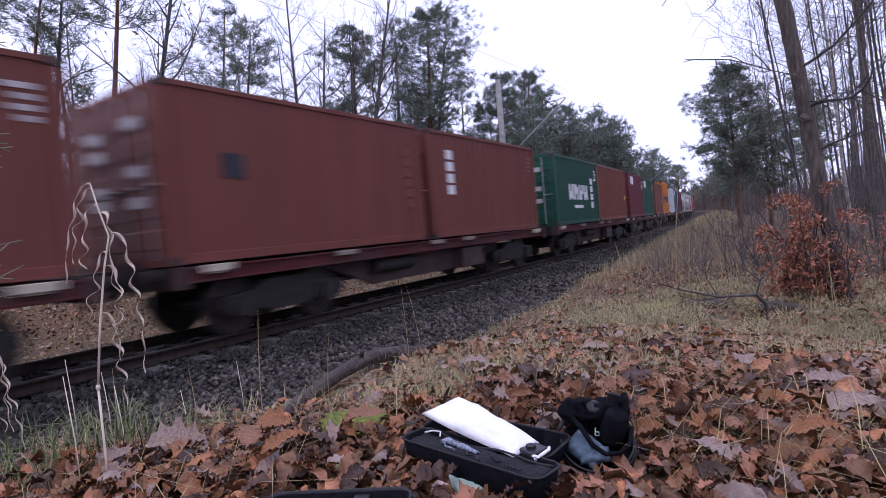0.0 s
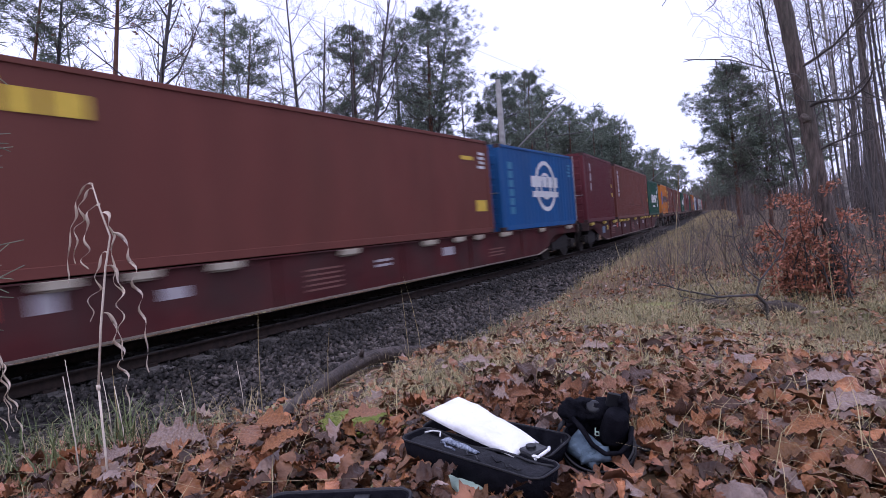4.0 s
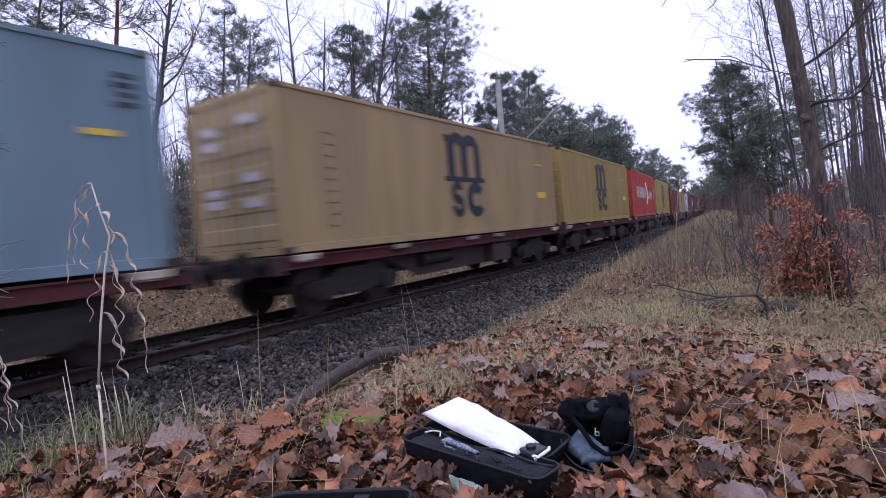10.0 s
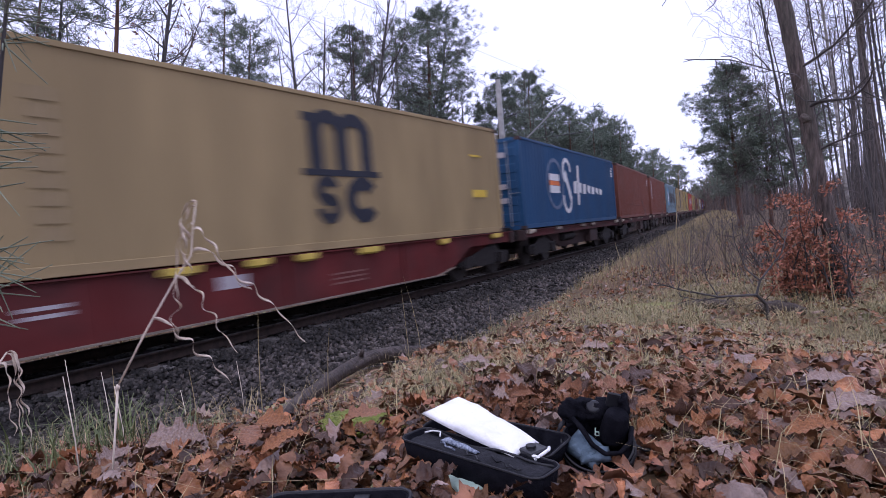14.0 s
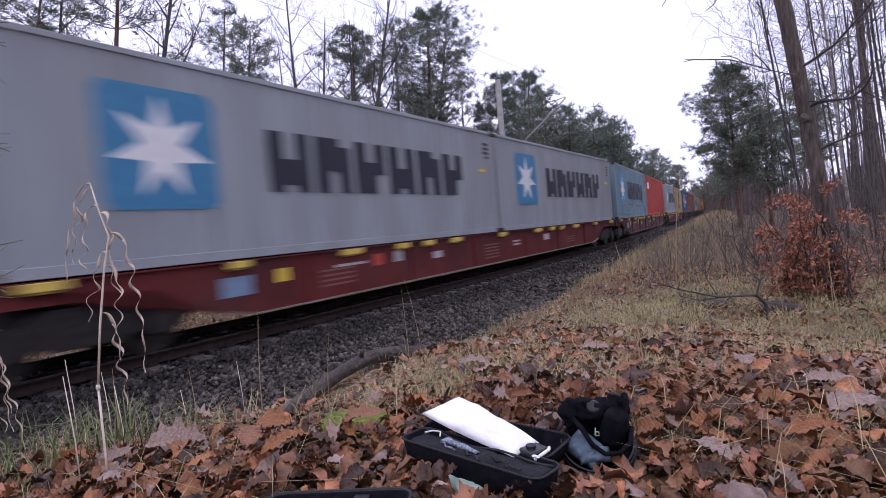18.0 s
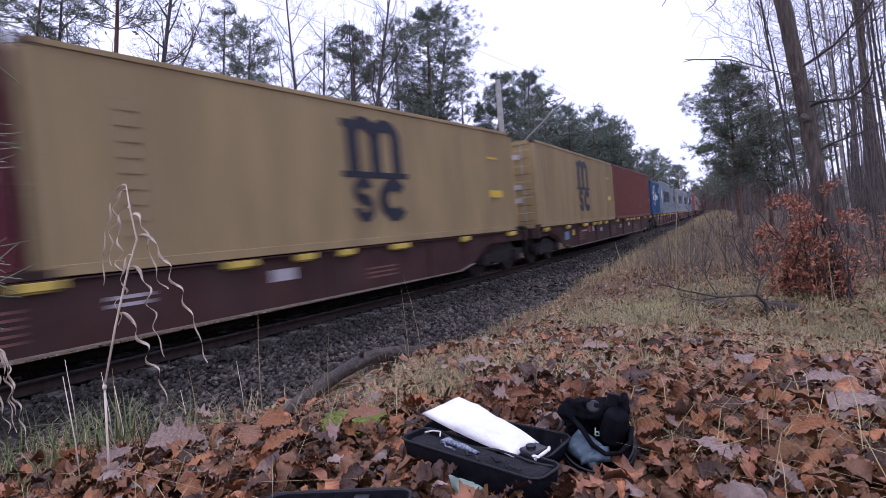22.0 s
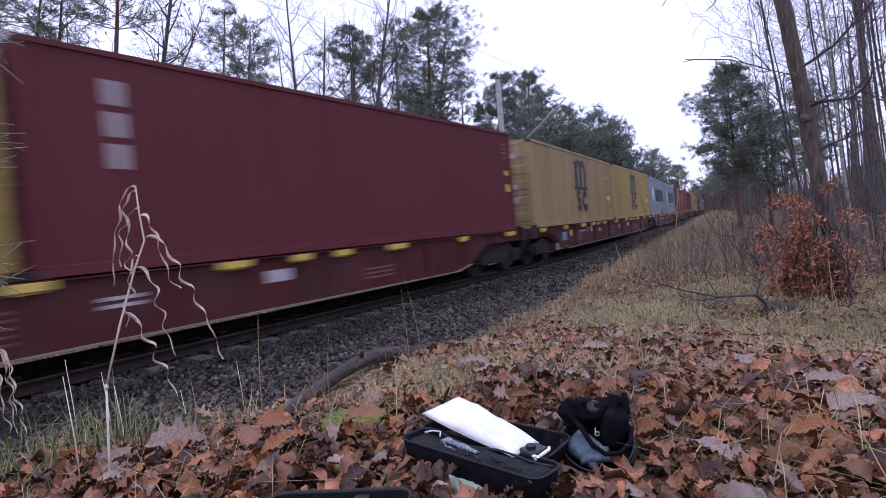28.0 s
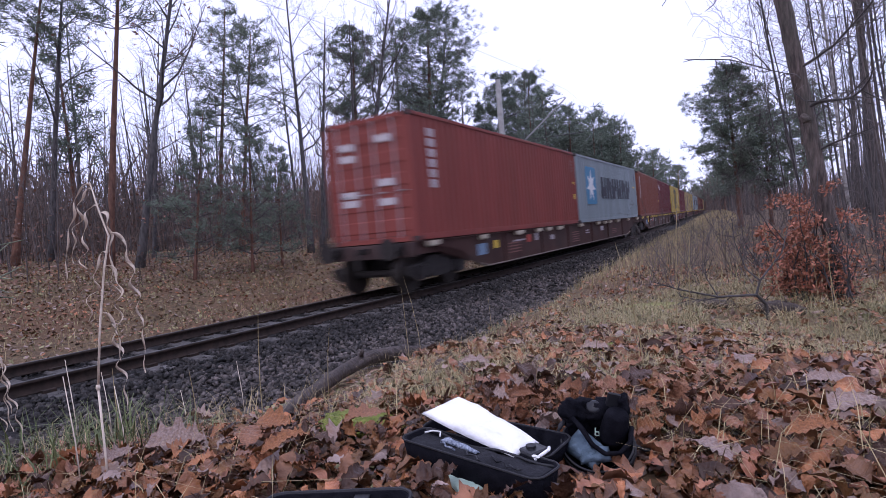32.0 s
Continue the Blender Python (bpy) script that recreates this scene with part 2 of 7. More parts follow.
def gz(x, y):
    return float(ground_z(x, y))


def axis_steps(*spans):
    out = [np.arange(a, b, h) for a, b, h in spans]
    return np.concatenate(out)


gx = axis_steps((-1500, -200, 130), (-200, -60, 20), (-60, -12, 3), (-12, 3, 0.4), (3, 11, 0.16), (11, 30, 1.2), (30, 200, 17), (200, 1801, 160))
gy = axis_steps((-1500, -100, 140), (-100, -4, 8), (-4, 10, 0.16), (10, 40, 0.8), (40, 120, 5), (120, 420, 10), (420, 2001, 160))
# grid columns follow the line of the track
GX, GY = np.meshgrid(gx, gy)
GXT = GX + track_x(GY) * np.clip(1 - np.maximum(np.abs(GX) - 40, 0) / 160, 0, 1)
GZ = ground_z(GXT, GY)
nx, ny = len(gx), len(gy)
ii = (np.arange(ny - 1)[:, None] * nx + np.arange(nx - 1)[None]).ravel()
ground = new("ground", raw_mesh("ground", np.stack([GXT, GY, GZ], -1).reshape(-1, 3),
                                np.stack([ii, ii + 1, ii + nx + 1, ii + nx], -1), M["ground"], True))
tagged(ground, "brown forest floor of leaf litter, moss and dry grass", "ground", kind="structure")

# bed of crushed stone along the track, near black as painted shade between stones
bl = np.array([-2.8, -2.4, -1.7, -1.2, 0, 1.2, 1.7, 2.3, 3.0, 3.6, 4.2])
bs = np.concatenate([np.arange(-60, 60, 0.5), np.arange(60, 300, 5), np.arange(300, 720, 15)])
bv = []
for s in bs:
    m = track_frame(s)
    ty = float(toe(m.translation.y))
    for q in bl:
        qq = q if q < 2 else 1.7 + (q - 1.7) / 2.5 * (ty + 0.12 - 1.7)
        p = m @ Vector((qq, 0, 0))
        up = 0.03 if abs(qq) < 1.75 else 0.012
        bv.append((p.x, p.y, gz(p.x, p.y) + up + (0.015 * noise.noise(p * 3) if s < 60 else 0)))
nb = len(bl)
ii = (np.arange(len(bs) - 1)[:, None] * nb + np.arange(nb - 1)[None]).ravel()
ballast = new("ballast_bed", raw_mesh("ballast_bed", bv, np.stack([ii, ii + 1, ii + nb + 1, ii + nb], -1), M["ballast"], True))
tagged(ballast, "crushed-stone ballast bed under the track, coloured near black as shade between stones", "ballast", kind="structure")


# rails: a profile swept along the line, in two materials
def swept(profile, s0, s1, h0=1.0):
    ss = np.concatenate([np.arange(s0, 60, h0), np.arange(60, 300, 5), np.arange(300, s1, 15)])
    vs, k = [], len(profile)
    for s in ss:
        m = track_frame(s)
        vs += [tuple(m @ Vector((a, 0, b))) for a, b in profile]
    f = []
    for i in range(len(ss) - 1):
        f += [(i * k + j, i * k + (j + 1) % k, (i + 1) * k + (j + 1) % k, (i + 1) * k + j) for j in range(k)]
    return vs, f


for side in (-1, 1):
    rail = empty("rail", "rusty steel rail with a worn bright head on concrete sleepers", "rail", "rails of the track", "structure")
    c = side * 0.7525
    body = [(c - 0.0625, -0.16), (c + 0.0625, -0.16), (c + 0.06, -0.148), (c + 0.009, -0.13), (c + 0.009, -0.045), (c + 0.034, -0.036),
            (c + 0.034, -0.008), (c - 0.034, -0.008), (c - 0.034, -0.036), (c - 0.009, -0.045), (c - 0.009, -0.13), (c - 0.06, -0.148)]
    vs, fs = swept(body, -60, 700)
    share("rail_web", raw_mesh("rail_web", vs, fs, M["rail_web"]), rail)
    vs, fs = swept([(c - 0.032, -0.0075), (c + 0.032, -0.0075), (c + 0.028, 0.0), (c - 0.028, 0.0)], -60, 700)
    share("rail_head", raw_mesh("rail_head", vs, fs, M["rail_top"]), rail, label="polished running surface")

# sleepers, each its own thing
bm = bmesh.new()
box(bm, -1.3, 1.3, -0.13, 0.13, -0.36, -0.17)
bevelled(bm, 0.02)
sleeper_me = bpy.data.meshes.new("sleeper")
bm.to_mesh(sleeper_me)
bm.free()
sleeper_me.materials.append(M["sleeper"])
bm = boxes(*[(sx * 0.7525 + o - 0.045, sx * 0.7525 + o + 0.045, -0.07, 0.07, -0.175, -0.135) for sx in (-1, 1) for o in (-0.12, 0.12)])
clip_me = bpy.data.meshes.new("rail_fastening")
bm.to_mesh(clip_me)
bm.free()
clip_me.materials.append(M["rail_web"])
for k in range(-8, 100):
    s = k * 0.6
    ob = tagged(new("sleeper", sleeper_me), "weathered concrete sleeper bedded in ballast", "sleeper", "sleepers", "structure")
    ob.matrix_basis = track_frame(s)
    if k < 45:
        share("rail_fastening", clip_me, ob)


# ---------------------------------------------------------------- the train
CACHE = {}


def cached(key, make, mat):
    if key not in CACHE:
        bm = make()
        me = bpy.data.meshes.new(key[0])
        bm.to_mesh(me)
        bm.free()
        me.materials.append(mat)
        CACHE[key] = me
    return CACHE[key]


HALF = 1.219


def corrugated(length, z0, z1, depth=0.034, pitch=0.278):
    """A sheet of trapezoid ribs that stand upright, along y, outer face at x = 0."""
    bm = bmesh.new()
    pts, y = [], 0.0
    n = max(1, round(length / pitch))
    p = length / n
    for k in range(n):
        y = k * p
        pts += [(y, 0.0), (y + p * 0.36, 0.0), (y + p * 0.5, -depth), (y + p * 0.86, -depth)]
    pts.append((length, 0.0))
    rows = [[bm.verts.new((a, b, z)) for b, a in pts] for z in (z0, z1)]
    back = [[bm.verts.new((-depth - 0.012, b, z)) for b in (0, length)] for z in (z0, z1)]
    for k in range(len(pts) - 1):
        bm.faces.new((rows[0][k], rows[0][k + 1], rows[1][k + 1], rows[1][k]))
    bm.faces.new((back[0][1], back[0][0], back[1][0], back[1][1]))
    return bm


def door_leaf(H):
    """A door with shallow pressed ribs, one piece."""
    prof = [(0.07, 0.15), (0.03, 0.15)]
    for z in np.linspace(0.24, H - 0.6, 5):
        prof += [(0.03, z), (0.014, z + 0.03), (0.014, z + 0.27), (0.03, z + 0.3)]
    prof += [(0.03, H - 0.14), (0.07, H - 0.14)]
    return extruded_flank(prof, 0.012, 1.05)


def container(colour, length, high, label, group="containers on the train"):
    """A box container: base at z = 0, its door end at y = 0. Parts share their meshes by size and colour."""
    H = 2.896 if high else 2.591
    L = length
    mat = M[colour]
    ob = empty("shipping_container", label, "container", group)
    k = (colour, L, H)
    side = cached(("side_panel", *k), lambda: corrugated(L - 0.36, 0.15, H - 0.075), mat)
    share("side_panel", side, ob, pose(HALF - 0.012, 0.18, 0))
    share("side_panel", side, ob, pose(-HALF + 0.012, L - 0.18, 0, 0, 0, 180))
    share("end_wall", cached(("end_wall", *k), lambda: corrugated(2.438 - 0.3, 0.15, H - 0.1), mat), ob, pose(HALF - 0.15, L - 0.02, 0, 0, 0, 90))
    share("roof", cached(("roof", *k), lambda: boxes((-HALF + 0.05, HALF - 0.05, 0.05, L - 0.05, H - 0.05, H - 0.012),
          *[(-HALF + 0.15, HALF - 0.15, y - 0.05, y + 0.05, H - 0.014, H - 0.002) for y in np.arange(0.5, L - 0.3, 0.42)]), mat), ob)
    share("underframe", cached(("underframe", *k), lambda: boxes((-HALF + 0.06, HALF - 0.06, 0.1, L - 0.1, 0.05, 0.15)), M["sill_dark"]), ob)
    top = cached(("top_rail", *k), lambda: bevelled(boxes((-0.06, 0.0, 0.17, L - 0.17, H - 0.085, H - 0.006)), 0.006), mat)
    bot = cached(("bottom_rail", *k), lambda: bevelled(boxes((-0.05, 0.0, 0.17, L - 0.17, 0.018, 0.158)), 0.006), mat)
    for nm, me in (("top_rail", top), ("bottom_rail", bot)):
        share(nm, me, ob, pose(HALF, 0, 0))
        share(nm, me, ob, pose(-HALF, L, 0, 0, 0, 180))
    post = cached(("corner_post", *k), lambda: bevelled(boxes((-0.16, -0.002, 0.002, 0.16, 0.115, H - 0.115)), 0.012), mat)
    cast = cached(("corner_casting",), lambda: bevelled(boxes((-0.162, 0.002, -0.002, 0.178, 0, 0.118)), 0.012), M["sill_dark"])
    for m in (pose(HALF, 0, 0), pose(HALF, L, 0, 0, 0, 90), pose(-HALF, L, 0, 0, 0, 180), pose(-HALF, 0, 0, 0, 0, 270)):
        share("corner_post", post, ob, m)
        share("corner_casting", cast, ob, m)
        share("corner_casting", cast, ob, m @ pose(0, 0, H - 0.118))
    share("door_header", cached(("door_header", *k), lambda: boxes((-HALF + 0.16, HALF - 0.16, 0.0, 0.1, H - 0.13, H - 0.006)), mat), ob)
    share("door_sill", cached(("door_sill", *k), lambda: boxes((-HALF + 0.16, HALF - 0.16, 0.0, 0.12, 0.01, 0.14)), mat), ob)
    leaf = cached(("door", *k), lambda: door_leaf(H), mat)
    bar = cached(("locking_bar", H), lambda: cyl(cyl(bmesh.new(), (0, 0, 0.1), (0, 0, H - 0.1), 0.018, n=8), (0, -0.01, 1.15), (0.32, -0.02, 1.15), 0.012, n=6), M["steel_bar"])
    tag = cached(("door_plate", H), lambda: boxes((0.28, 0.7, -0.006, 0.012, 0, 0.16)), M["mark_grey"])
    for sx in (1, -1):
        d = share("door", leaf, ob, pose(0.0 if sx > 0 else -1.062, 0, 0))
        share("locking_bar", bar, d, pose(0.22, 0.005, 0))
        share("locking_bar", bar, d, pose(0.78, 0.005, 0))
        for z in ((H - 0.6, 1.3, 0.86) if sx > 0 else (H - 0.68, H - 0.95, 1.1, 0.9)):
            share("door_plate", tag, d, pose(0, 0, z), "white data plate")
    return ob


def bars_on(ob, name, mat, rects, label="", x=HALF - 0.0075):
    """Flat marks on the flank that faces the bank, a part each: each rect is (y0, y1, z0, z1)."""
    for y0, y1, z0, z1 in rects:
        w, h = round(y1 - y0, 3), round(z1 - z0, 3)
        me = cached((name, mat, w, h), lambda: boxes((-0.008, 0.001, 0, w, 0, h)), M[mat])
        share(name, me, ob, pose(x, y0, z0), label)


def disc_on(ob, name, mat, rings, label="", x=HALF - 0.0075):
    """Flat rounded marks: each ring is a list of (y, z)."""
    bm = bmesh.new()
    for ring in rings:
        a = [bm.verts.new((x + 0.001, y, z)) for y, z in ring]
        b = [bm.verts.new((x - 0.008, y, z)) for y, z in ring]
        bm.faces.new(a)
        for i in range(len(a)):
            j = (i + 1) % len(a)
            bm.faces.new((a[j], a[i], b[i], b[j]))
    return part(name, bm, M[mat], ob, label)


def code_bars(ob, L, H, mat="mark_white", seed=0):
    """Number panels that cannot be read: short bars high up at the front end, and on the door end."""
    r = random.Random(seed)
    rows = []
    z = H - 0.42
    for k in range(4):
        w = r.uniform(0.16, 0.36)
        rows.append((L - 0.3 - w, L - 0.3, z, z + 0.07))
        z -= 0.125
    bars_on(ob, "number_bar", mat, rows)


def stripe_column(ob, y, z0, z1, n, w, mat):
    h = (z1 - z0) / n
    bars_on(ob, "upright_mark", mat, [(y, y + w, z0 + k * h, z0 + k * h + h * 0.78) for k in range(n)], "")


def block_letters(ob, y0, y1, z0, z1, n, mat, label):
    """A wordmark as plain paired blocks."""
    p = (y1 - y0) / n
    rects = []
    h = (z1 - z0)
    for k in range(n):
        a = y0 + k * p
        rects.append((a + p * 0.06, a + p * 0.36, z0, z1))
        rects.append((a + p * 0.36, a + p * 0.62, z0 + h * (0.12, 0.4, 0.0)[k % 3], z0 + h * (0.55, 1.0, 0.62)[k % 3]))
        rects.append((a + p * 0.62, a + p * 0.9, z0 + h * (0.0, 0.0, 0.38)[k % 3], z0 + h * (1.0, 0.85, 1.0)[k % 3]))
    bars_on(ob, "wordmark_bar", mat, rects, label)


def star_mark(ob, yc, zc, r):
    sq = [(yc + r * a, zc + r * b) for a, b in ((-1, -0.86), (-0.86, -1), (0.86, -1), (1, -0.86), (1, 0.86), (0.86, 1), (-0.86, 1), (-1, 0.86))]
    disc_on(ob, "emblem_field", "mark_sky", [sq], "sky-blue square emblem")
    star = []
    for k in range(14):
        a = math.pi / 2 + k * math.pi / 7
        q = r * (0.86 if k % 2 == 0 else 0.36)
        star.append((yc + q * math.cos(a), zc + q * math.sin(a)))
    disc_on(ob, "emblem_star", "mark_white", [star], "white star", HALF - 0.0045)


def ring_mark(yc, zc, r0, r1, n=32):
    return [[(yc + q * math.cos(a), zc + q * math.sin(a)) for q, a in ((r0, a0), (r1, a0), (r1, a1), (r0, a1))]
            for a0, a1 in ((2 * math.pi * k / n, 2 * math.pi * (k + 1) / n) for k in range(n))]


def dress(ob, kind, L, H, seed):
    """The marks of each kind of container, as plain shapes in their colours."""
    if kind == "star40":
        star_mark(ob, 2.15, 1.62, 0.83)
        block_letters(ob, 3.9, 10.4, 1.06, 2.08, 6, "mark_dark", "large dark block wordmark")
        code_bars(ob, L, H, "mark_dark", seed)
        bars_on(ob, "warning_label", "mark_yellow", [(L - 0.95, L - 0.55, 1.72, 1.8)])
    elif kind == "star20":
        star_mark(ob, 1.2, 1.55, 0.52)
        block_letters(ob, 2.2, 5.3, 1.25, 1.8, 6, "mark_dark", "dark block wordmark")
        code_bars(ob, L, H, "mark_dark", seed)
    elif kind == "block_emblem":
        y = 6.1
        bars_on(ob, "emblem_bar", "mark_dark", [(y - 0.82, y - 0.5, 1.5, 2.36), (y - 0.16, y + 0.16, 1.5, 2.24), (y + 0.5, y + 0.82, 1.5, 2.2), (y - 0.95, y - 0.5, 2.36, 2.52), (y - 1.0, y + 1.0, 1.38, 1.5)], "dark block emblem")
        for c, lift in ((-0.33, 0.0055), (0.33, 0.0045)):
            arc = [math.pi * j / 12 for j in range(13)]
            for q0, q1 in ((0, 6), (6, 12)):
                disc_on(ob, "emblem_arch", "mark_dark", [[(y + c + 0.49 * math.cos(v), 2.2 + 0.42 * math.sin(v)) for v in arc[q0:q1 + 1]] + [(y + c + 0.17 * math.cos(v), 2.2 + 0.17 * math.sin(v)) for v in arc[q0:q1 + 1][::-1]]], "", HALF - lift)
        disc_on(ob, "emblem_letter", "mark_dark", ring_mark(y + 0.46, 0.93, 0.19, 0.46, 20)[2:18], "broken dark ring")
        disc_on(ob, "emblem_letter", "mark_dark", ring_mark(y - 0.46, 1.1, 0.10, 0.29, 18)[1:14] + ring_mark(y - 0.46, 0.77, 0.10, 0.29, 18)[9:18] + ring_mark(y - 0.46, 0.77, 0.10, 0.29, 18)[:5], "dark double hook")
        stripe_column(ob, 1.0, 0.45, 2.35, 9, 0.34, "mark_tan")
        bars_on(ob, "warning_label", "mark_yellow", [(L - 1.5, L - 0.8, 0.98, 1.18), (L - 1.5, L - 1.0, 2.05, 2.1)])
    elif kind == "faded_emblem":
        y, w = 6.1, 0.75
        bars_on(ob, "emblem_bar", "mark_gold", [(y - w, y - w + 0.32, 1.5, 2.36), (y - 0.16, y + 0.16, 1.5, 2.36), (y + w - 0.32, y + w, 1.5, 2.36), (y - w + 0.14, y + w - 0.14, 2.36, 2.5),
                                            (y - w - 0.12, y + w + 0.12, 1.38, 1.5)], "faded ochre block emblem")
        disc_on(ob, "emblem_letter", "mark_gold", ring_mark(y - 0.4, 0.98, 0.2, 0.36, 16))
        disc_on(ob, "emblem_letter", "mark_gold", ring_mark(y + 0.42, 0.98, 0.2, 0.36, 16)[2:14])
        bars_on(ob, "warning_label", "mark_yellow", [(L - 0.75, L - 0.4, 1.3, 1.4), (L - 0.75, L - 0.45, 1.05, 1.15)])
        bars_on(ob, "number_bar", "mark_grey", [(L - 0.75, L - 0.4, 2.1 - 0.2 * k, 2.2 - 0.2 * k) for k in range(3)])
        stripe_column(ob, 1.0, 0.6, 2.4, 7, 0.3, "brown")
    elif kind == "three_blocks":
        stripe_column(ob, 1.05, 1.35, 2.6, 3, 0.18, "mark_grey")
        code_bars(ob, L, H, "mark_faint", seed)
        bars_on(ob, "warning_label", "mark_yellow", [(L - 0.45, L - 0.27, 1.62, 1.76), (L - 0.45, L - 0.25, 1.15, 1.36)])
    elif kind == "tall":
        stripe_column(ob, 0.75, 1.2, 2.62, 6, 0.28, "mark_grey")
        code_bars(ob, L, H, "mark_faint", seed)
        bars_on(ob, "warning_label", "mark_yellow", [(L - 0.42, L - 0.26, 1.6, 1.7), (L - 0.42, L - 0.24, 1.0, 1.2)])
    elif kind == "plain":
        code_bars(ob, L, H, "mark_faint", seed)
        bars_on(ob, "warning_label", "mark_yellow", [(L - 0.45, L - 0.25, 1.0, 1.2)])
    elif kind == "badge":
        bars_on(ob, "badge", "mark_white", [(0.7, 1.25, 2.25, 2.42), (0.9, 1.35, 2.05, 2.2)])
        bars_on(ob, "badge_edge", "mark_yellow", [(0.75, 1.2, 2.44, 2.5)])
        code_bars(ob, L, H, "mark_faint", seed)
        bars_on(ob, "warning_label", "mark_yellow", [(L - 0.42, L - 0.26, 1.6, 1.7), (L - 0.42, L - 0.24, 1.0, 1.2)])
    elif kind == "blue_badge":
        bars_on(ob, "badge", "mark_sky", [(0.95, 1.45, 2.15, 2.45)])
        bars_on(ob, "badge_edge", "mark_white", [(0.95, 1.45, 2.06, 2.14)])
        code_bars(ob, L, H, "mark_faint", seed)
        bars_on(ob, "warning_label", "mark_yellow", [(L - 1.0, L - 0.55, 2.3, 2.36), (L - 0.62, L - 0.3, 1.62, 1.72)])
    elif kind == "corner_badge":
        bars_on(ob, "badge", "mark_white", [(0.7, 1.0, 1.95, 2.4), (1.1, 1.8, 1.95, 2.4)])
        code_bars(ob, L, H, "mark_white", seed)
    elif kind == "red_badge":
        bars_on(ob, "badge", "scarlet", [(1.9, 3.2, 1.95, 2.3)])
        code_bars(ob, L, H, "mark_dark", seed)
    elif kind == "line_word":
        bars_on(ob, "wordmark", "mark_yellow", [(0.5, 0.8, 1.95, 2.35), (0.9, 1.25, 1.95, 2.25), (1.35, 1.8, 1.95, 2.25)])
        code_bars(ob, L, H, "mark_white", seed)
        bars_on(ob, "warning_label", "mark_yellow", [(L - 1.5, L - 0.9, 2.0, 2.1), (L - 0.9, L - 0.35, 0.62, 0.92)])
    elif kind == "globe":
        disc_on(ob, "emblem_ring", "mark_white", ring_mark(3.35, 1.4, 0.72, 0.86), "round white emblem")
        bars_on(ob, "emblem_band", "mark_white", [(2.18 + 0.46 * k, 2.56 + 0.46 * k, 1.36, 1.72) for k in range(5)] + [(2.25, 4.4, 1.02, 1.22)])
        disc_on(ob, "emblem_ring", "mark_white", ring_mark(3.35, 1.4, 0.36, 0.46), "round white emblem", HALF - 0.0065)
        stripe_column(ob, 0.55, 0.5, 2.15, 6, 0.3, "mark_sky")
        code_bars(ob, L, H, "mark_sky", seed)
    elif kind == "four_word":
        block_letters(ob, 1.6, 4.35, 0.95, 1.55, 4, "mark_white", "white block wordmark")
        stripe_column(ob, 4.75, 0.62, 1.95, 4, 0.42, "mark_white")
        bars_on(ob, "subline", "mark_white", [(2.3, 3.5, 0.62, 0.74)])
        code_bars(ob, L, H, "mark_white", seed)
    elif kind == "arrow_word":
        disc_on(ob, "emblem", "mark_blue", [[(0.42, 1.38), (0.72, 1.98), (1.0, 1.98), (0.76, 1.38), (1.0, 0.86), (0.72, 0.86)]], "blue arrow emblem")
        disc_on(ob, "emblem", "mark_blue", [[(0.86, 1.38), (1.08, 1.98), (1.42, 1.98), (1.22, 1.52), (1.5, 1.52), (1.5, 1.28), (1.22, 1.28), (1.34, 0.86), (1.06, 0.86)]], "blue arrow emblem")
        block_letters(ob, 1.95, 5.75, 1.05, 1.6, 10, "mark_dark", "dark block wordmark")
        bars_on(ob, "stain", "mark_tan", [(2.2, 2.7, 0.32, 0.5)])
        bars_on(ob, "small_labels", "mark_yellow", [(4.9, 5.3, 2.05, 2.2)])
    elif kind == "side_gold":
        stripe_column(ob, 0.5, 1.55, 2.25, 2, 0.36, "mark_yellow")
        stripe_column(ob, 0.5, 0.5, 1.3, 2, 0.36, "mark_yellow")
        bars_on(ob, "faded_word", "brown", [(3.0, 4.1, 1.3, 1.55)])
        code_bars(ob, L, H, "mark_grey", seed)
    elif kind == "dark_spot":
        bars_on(ob, "emblem", "mark_dark", [(0.95, 1.3, 1.25, 1.62)])
        stripe_column(ob, 5.35, 0.75, 2.1, 6, 0.3, "brown")
    elif kind == "white_run":
        stripe_column(ob, 0.75, 1.05, 2.2, 4, 0.3, "mark_white")
        code_bars(ob, L, H, "mark_faint", seed)
    elif kind == "swoosh":
        block_letters(ob, 2.05, 6.6, 1.22, 1.92, 7, "mark_grey", "white block wordmark")
        disc_on(ob, "bird_emblem", "mark_white", [[(6.5, 2.25), (6.9, 2.35), (7.6, 1.75), (8.2, 1.15), (7.6, 1.35), (7.15, 1.7)],
                                                  [(6.75, 0.85), (7.1, 1.25), (7.5, 1.5), (8.0, 1.6), (7.5, 1.2), (7.1, 0.8)]], "white bird emblem")
        block_letters(ob, 8.45, 10.2, 1.2, 1.75, 3, "mark_grey", "white block wordmark")
        stripe_column(ob, L - 0.9, 1.2, 2.35, 4, 0.4, "palegrey")
    elif kind == "script40" or kind == "script20":
        f = 1.0 if kind == "script40" else 0.5
        y0 = 3.1 if f == 1.0 else 1.3
        disc_on(ob, "emblem_ring", "mark_ring", ring_mark(y0 + 0.1 * f, 1.5, 0.88 * (0.5 + f / 2) * 0.9, 0.92 * (0.5 + f / 2)), "round emblem outline")
        bars_on(ob, "emblem_flag", "mark_white", [(y0 - 0.5 * f, y0 + 0.55 * f, 1.18, 1.44), (y0 - 0.5 * f, y0 + 0.55 * f, 1.62, 1.86)])
        bars_on(ob, "emblem_stripe", "mark_orange", [(y0 - 0.5 * f, y0 + 0.55 * f, 1.45, 1.61)])
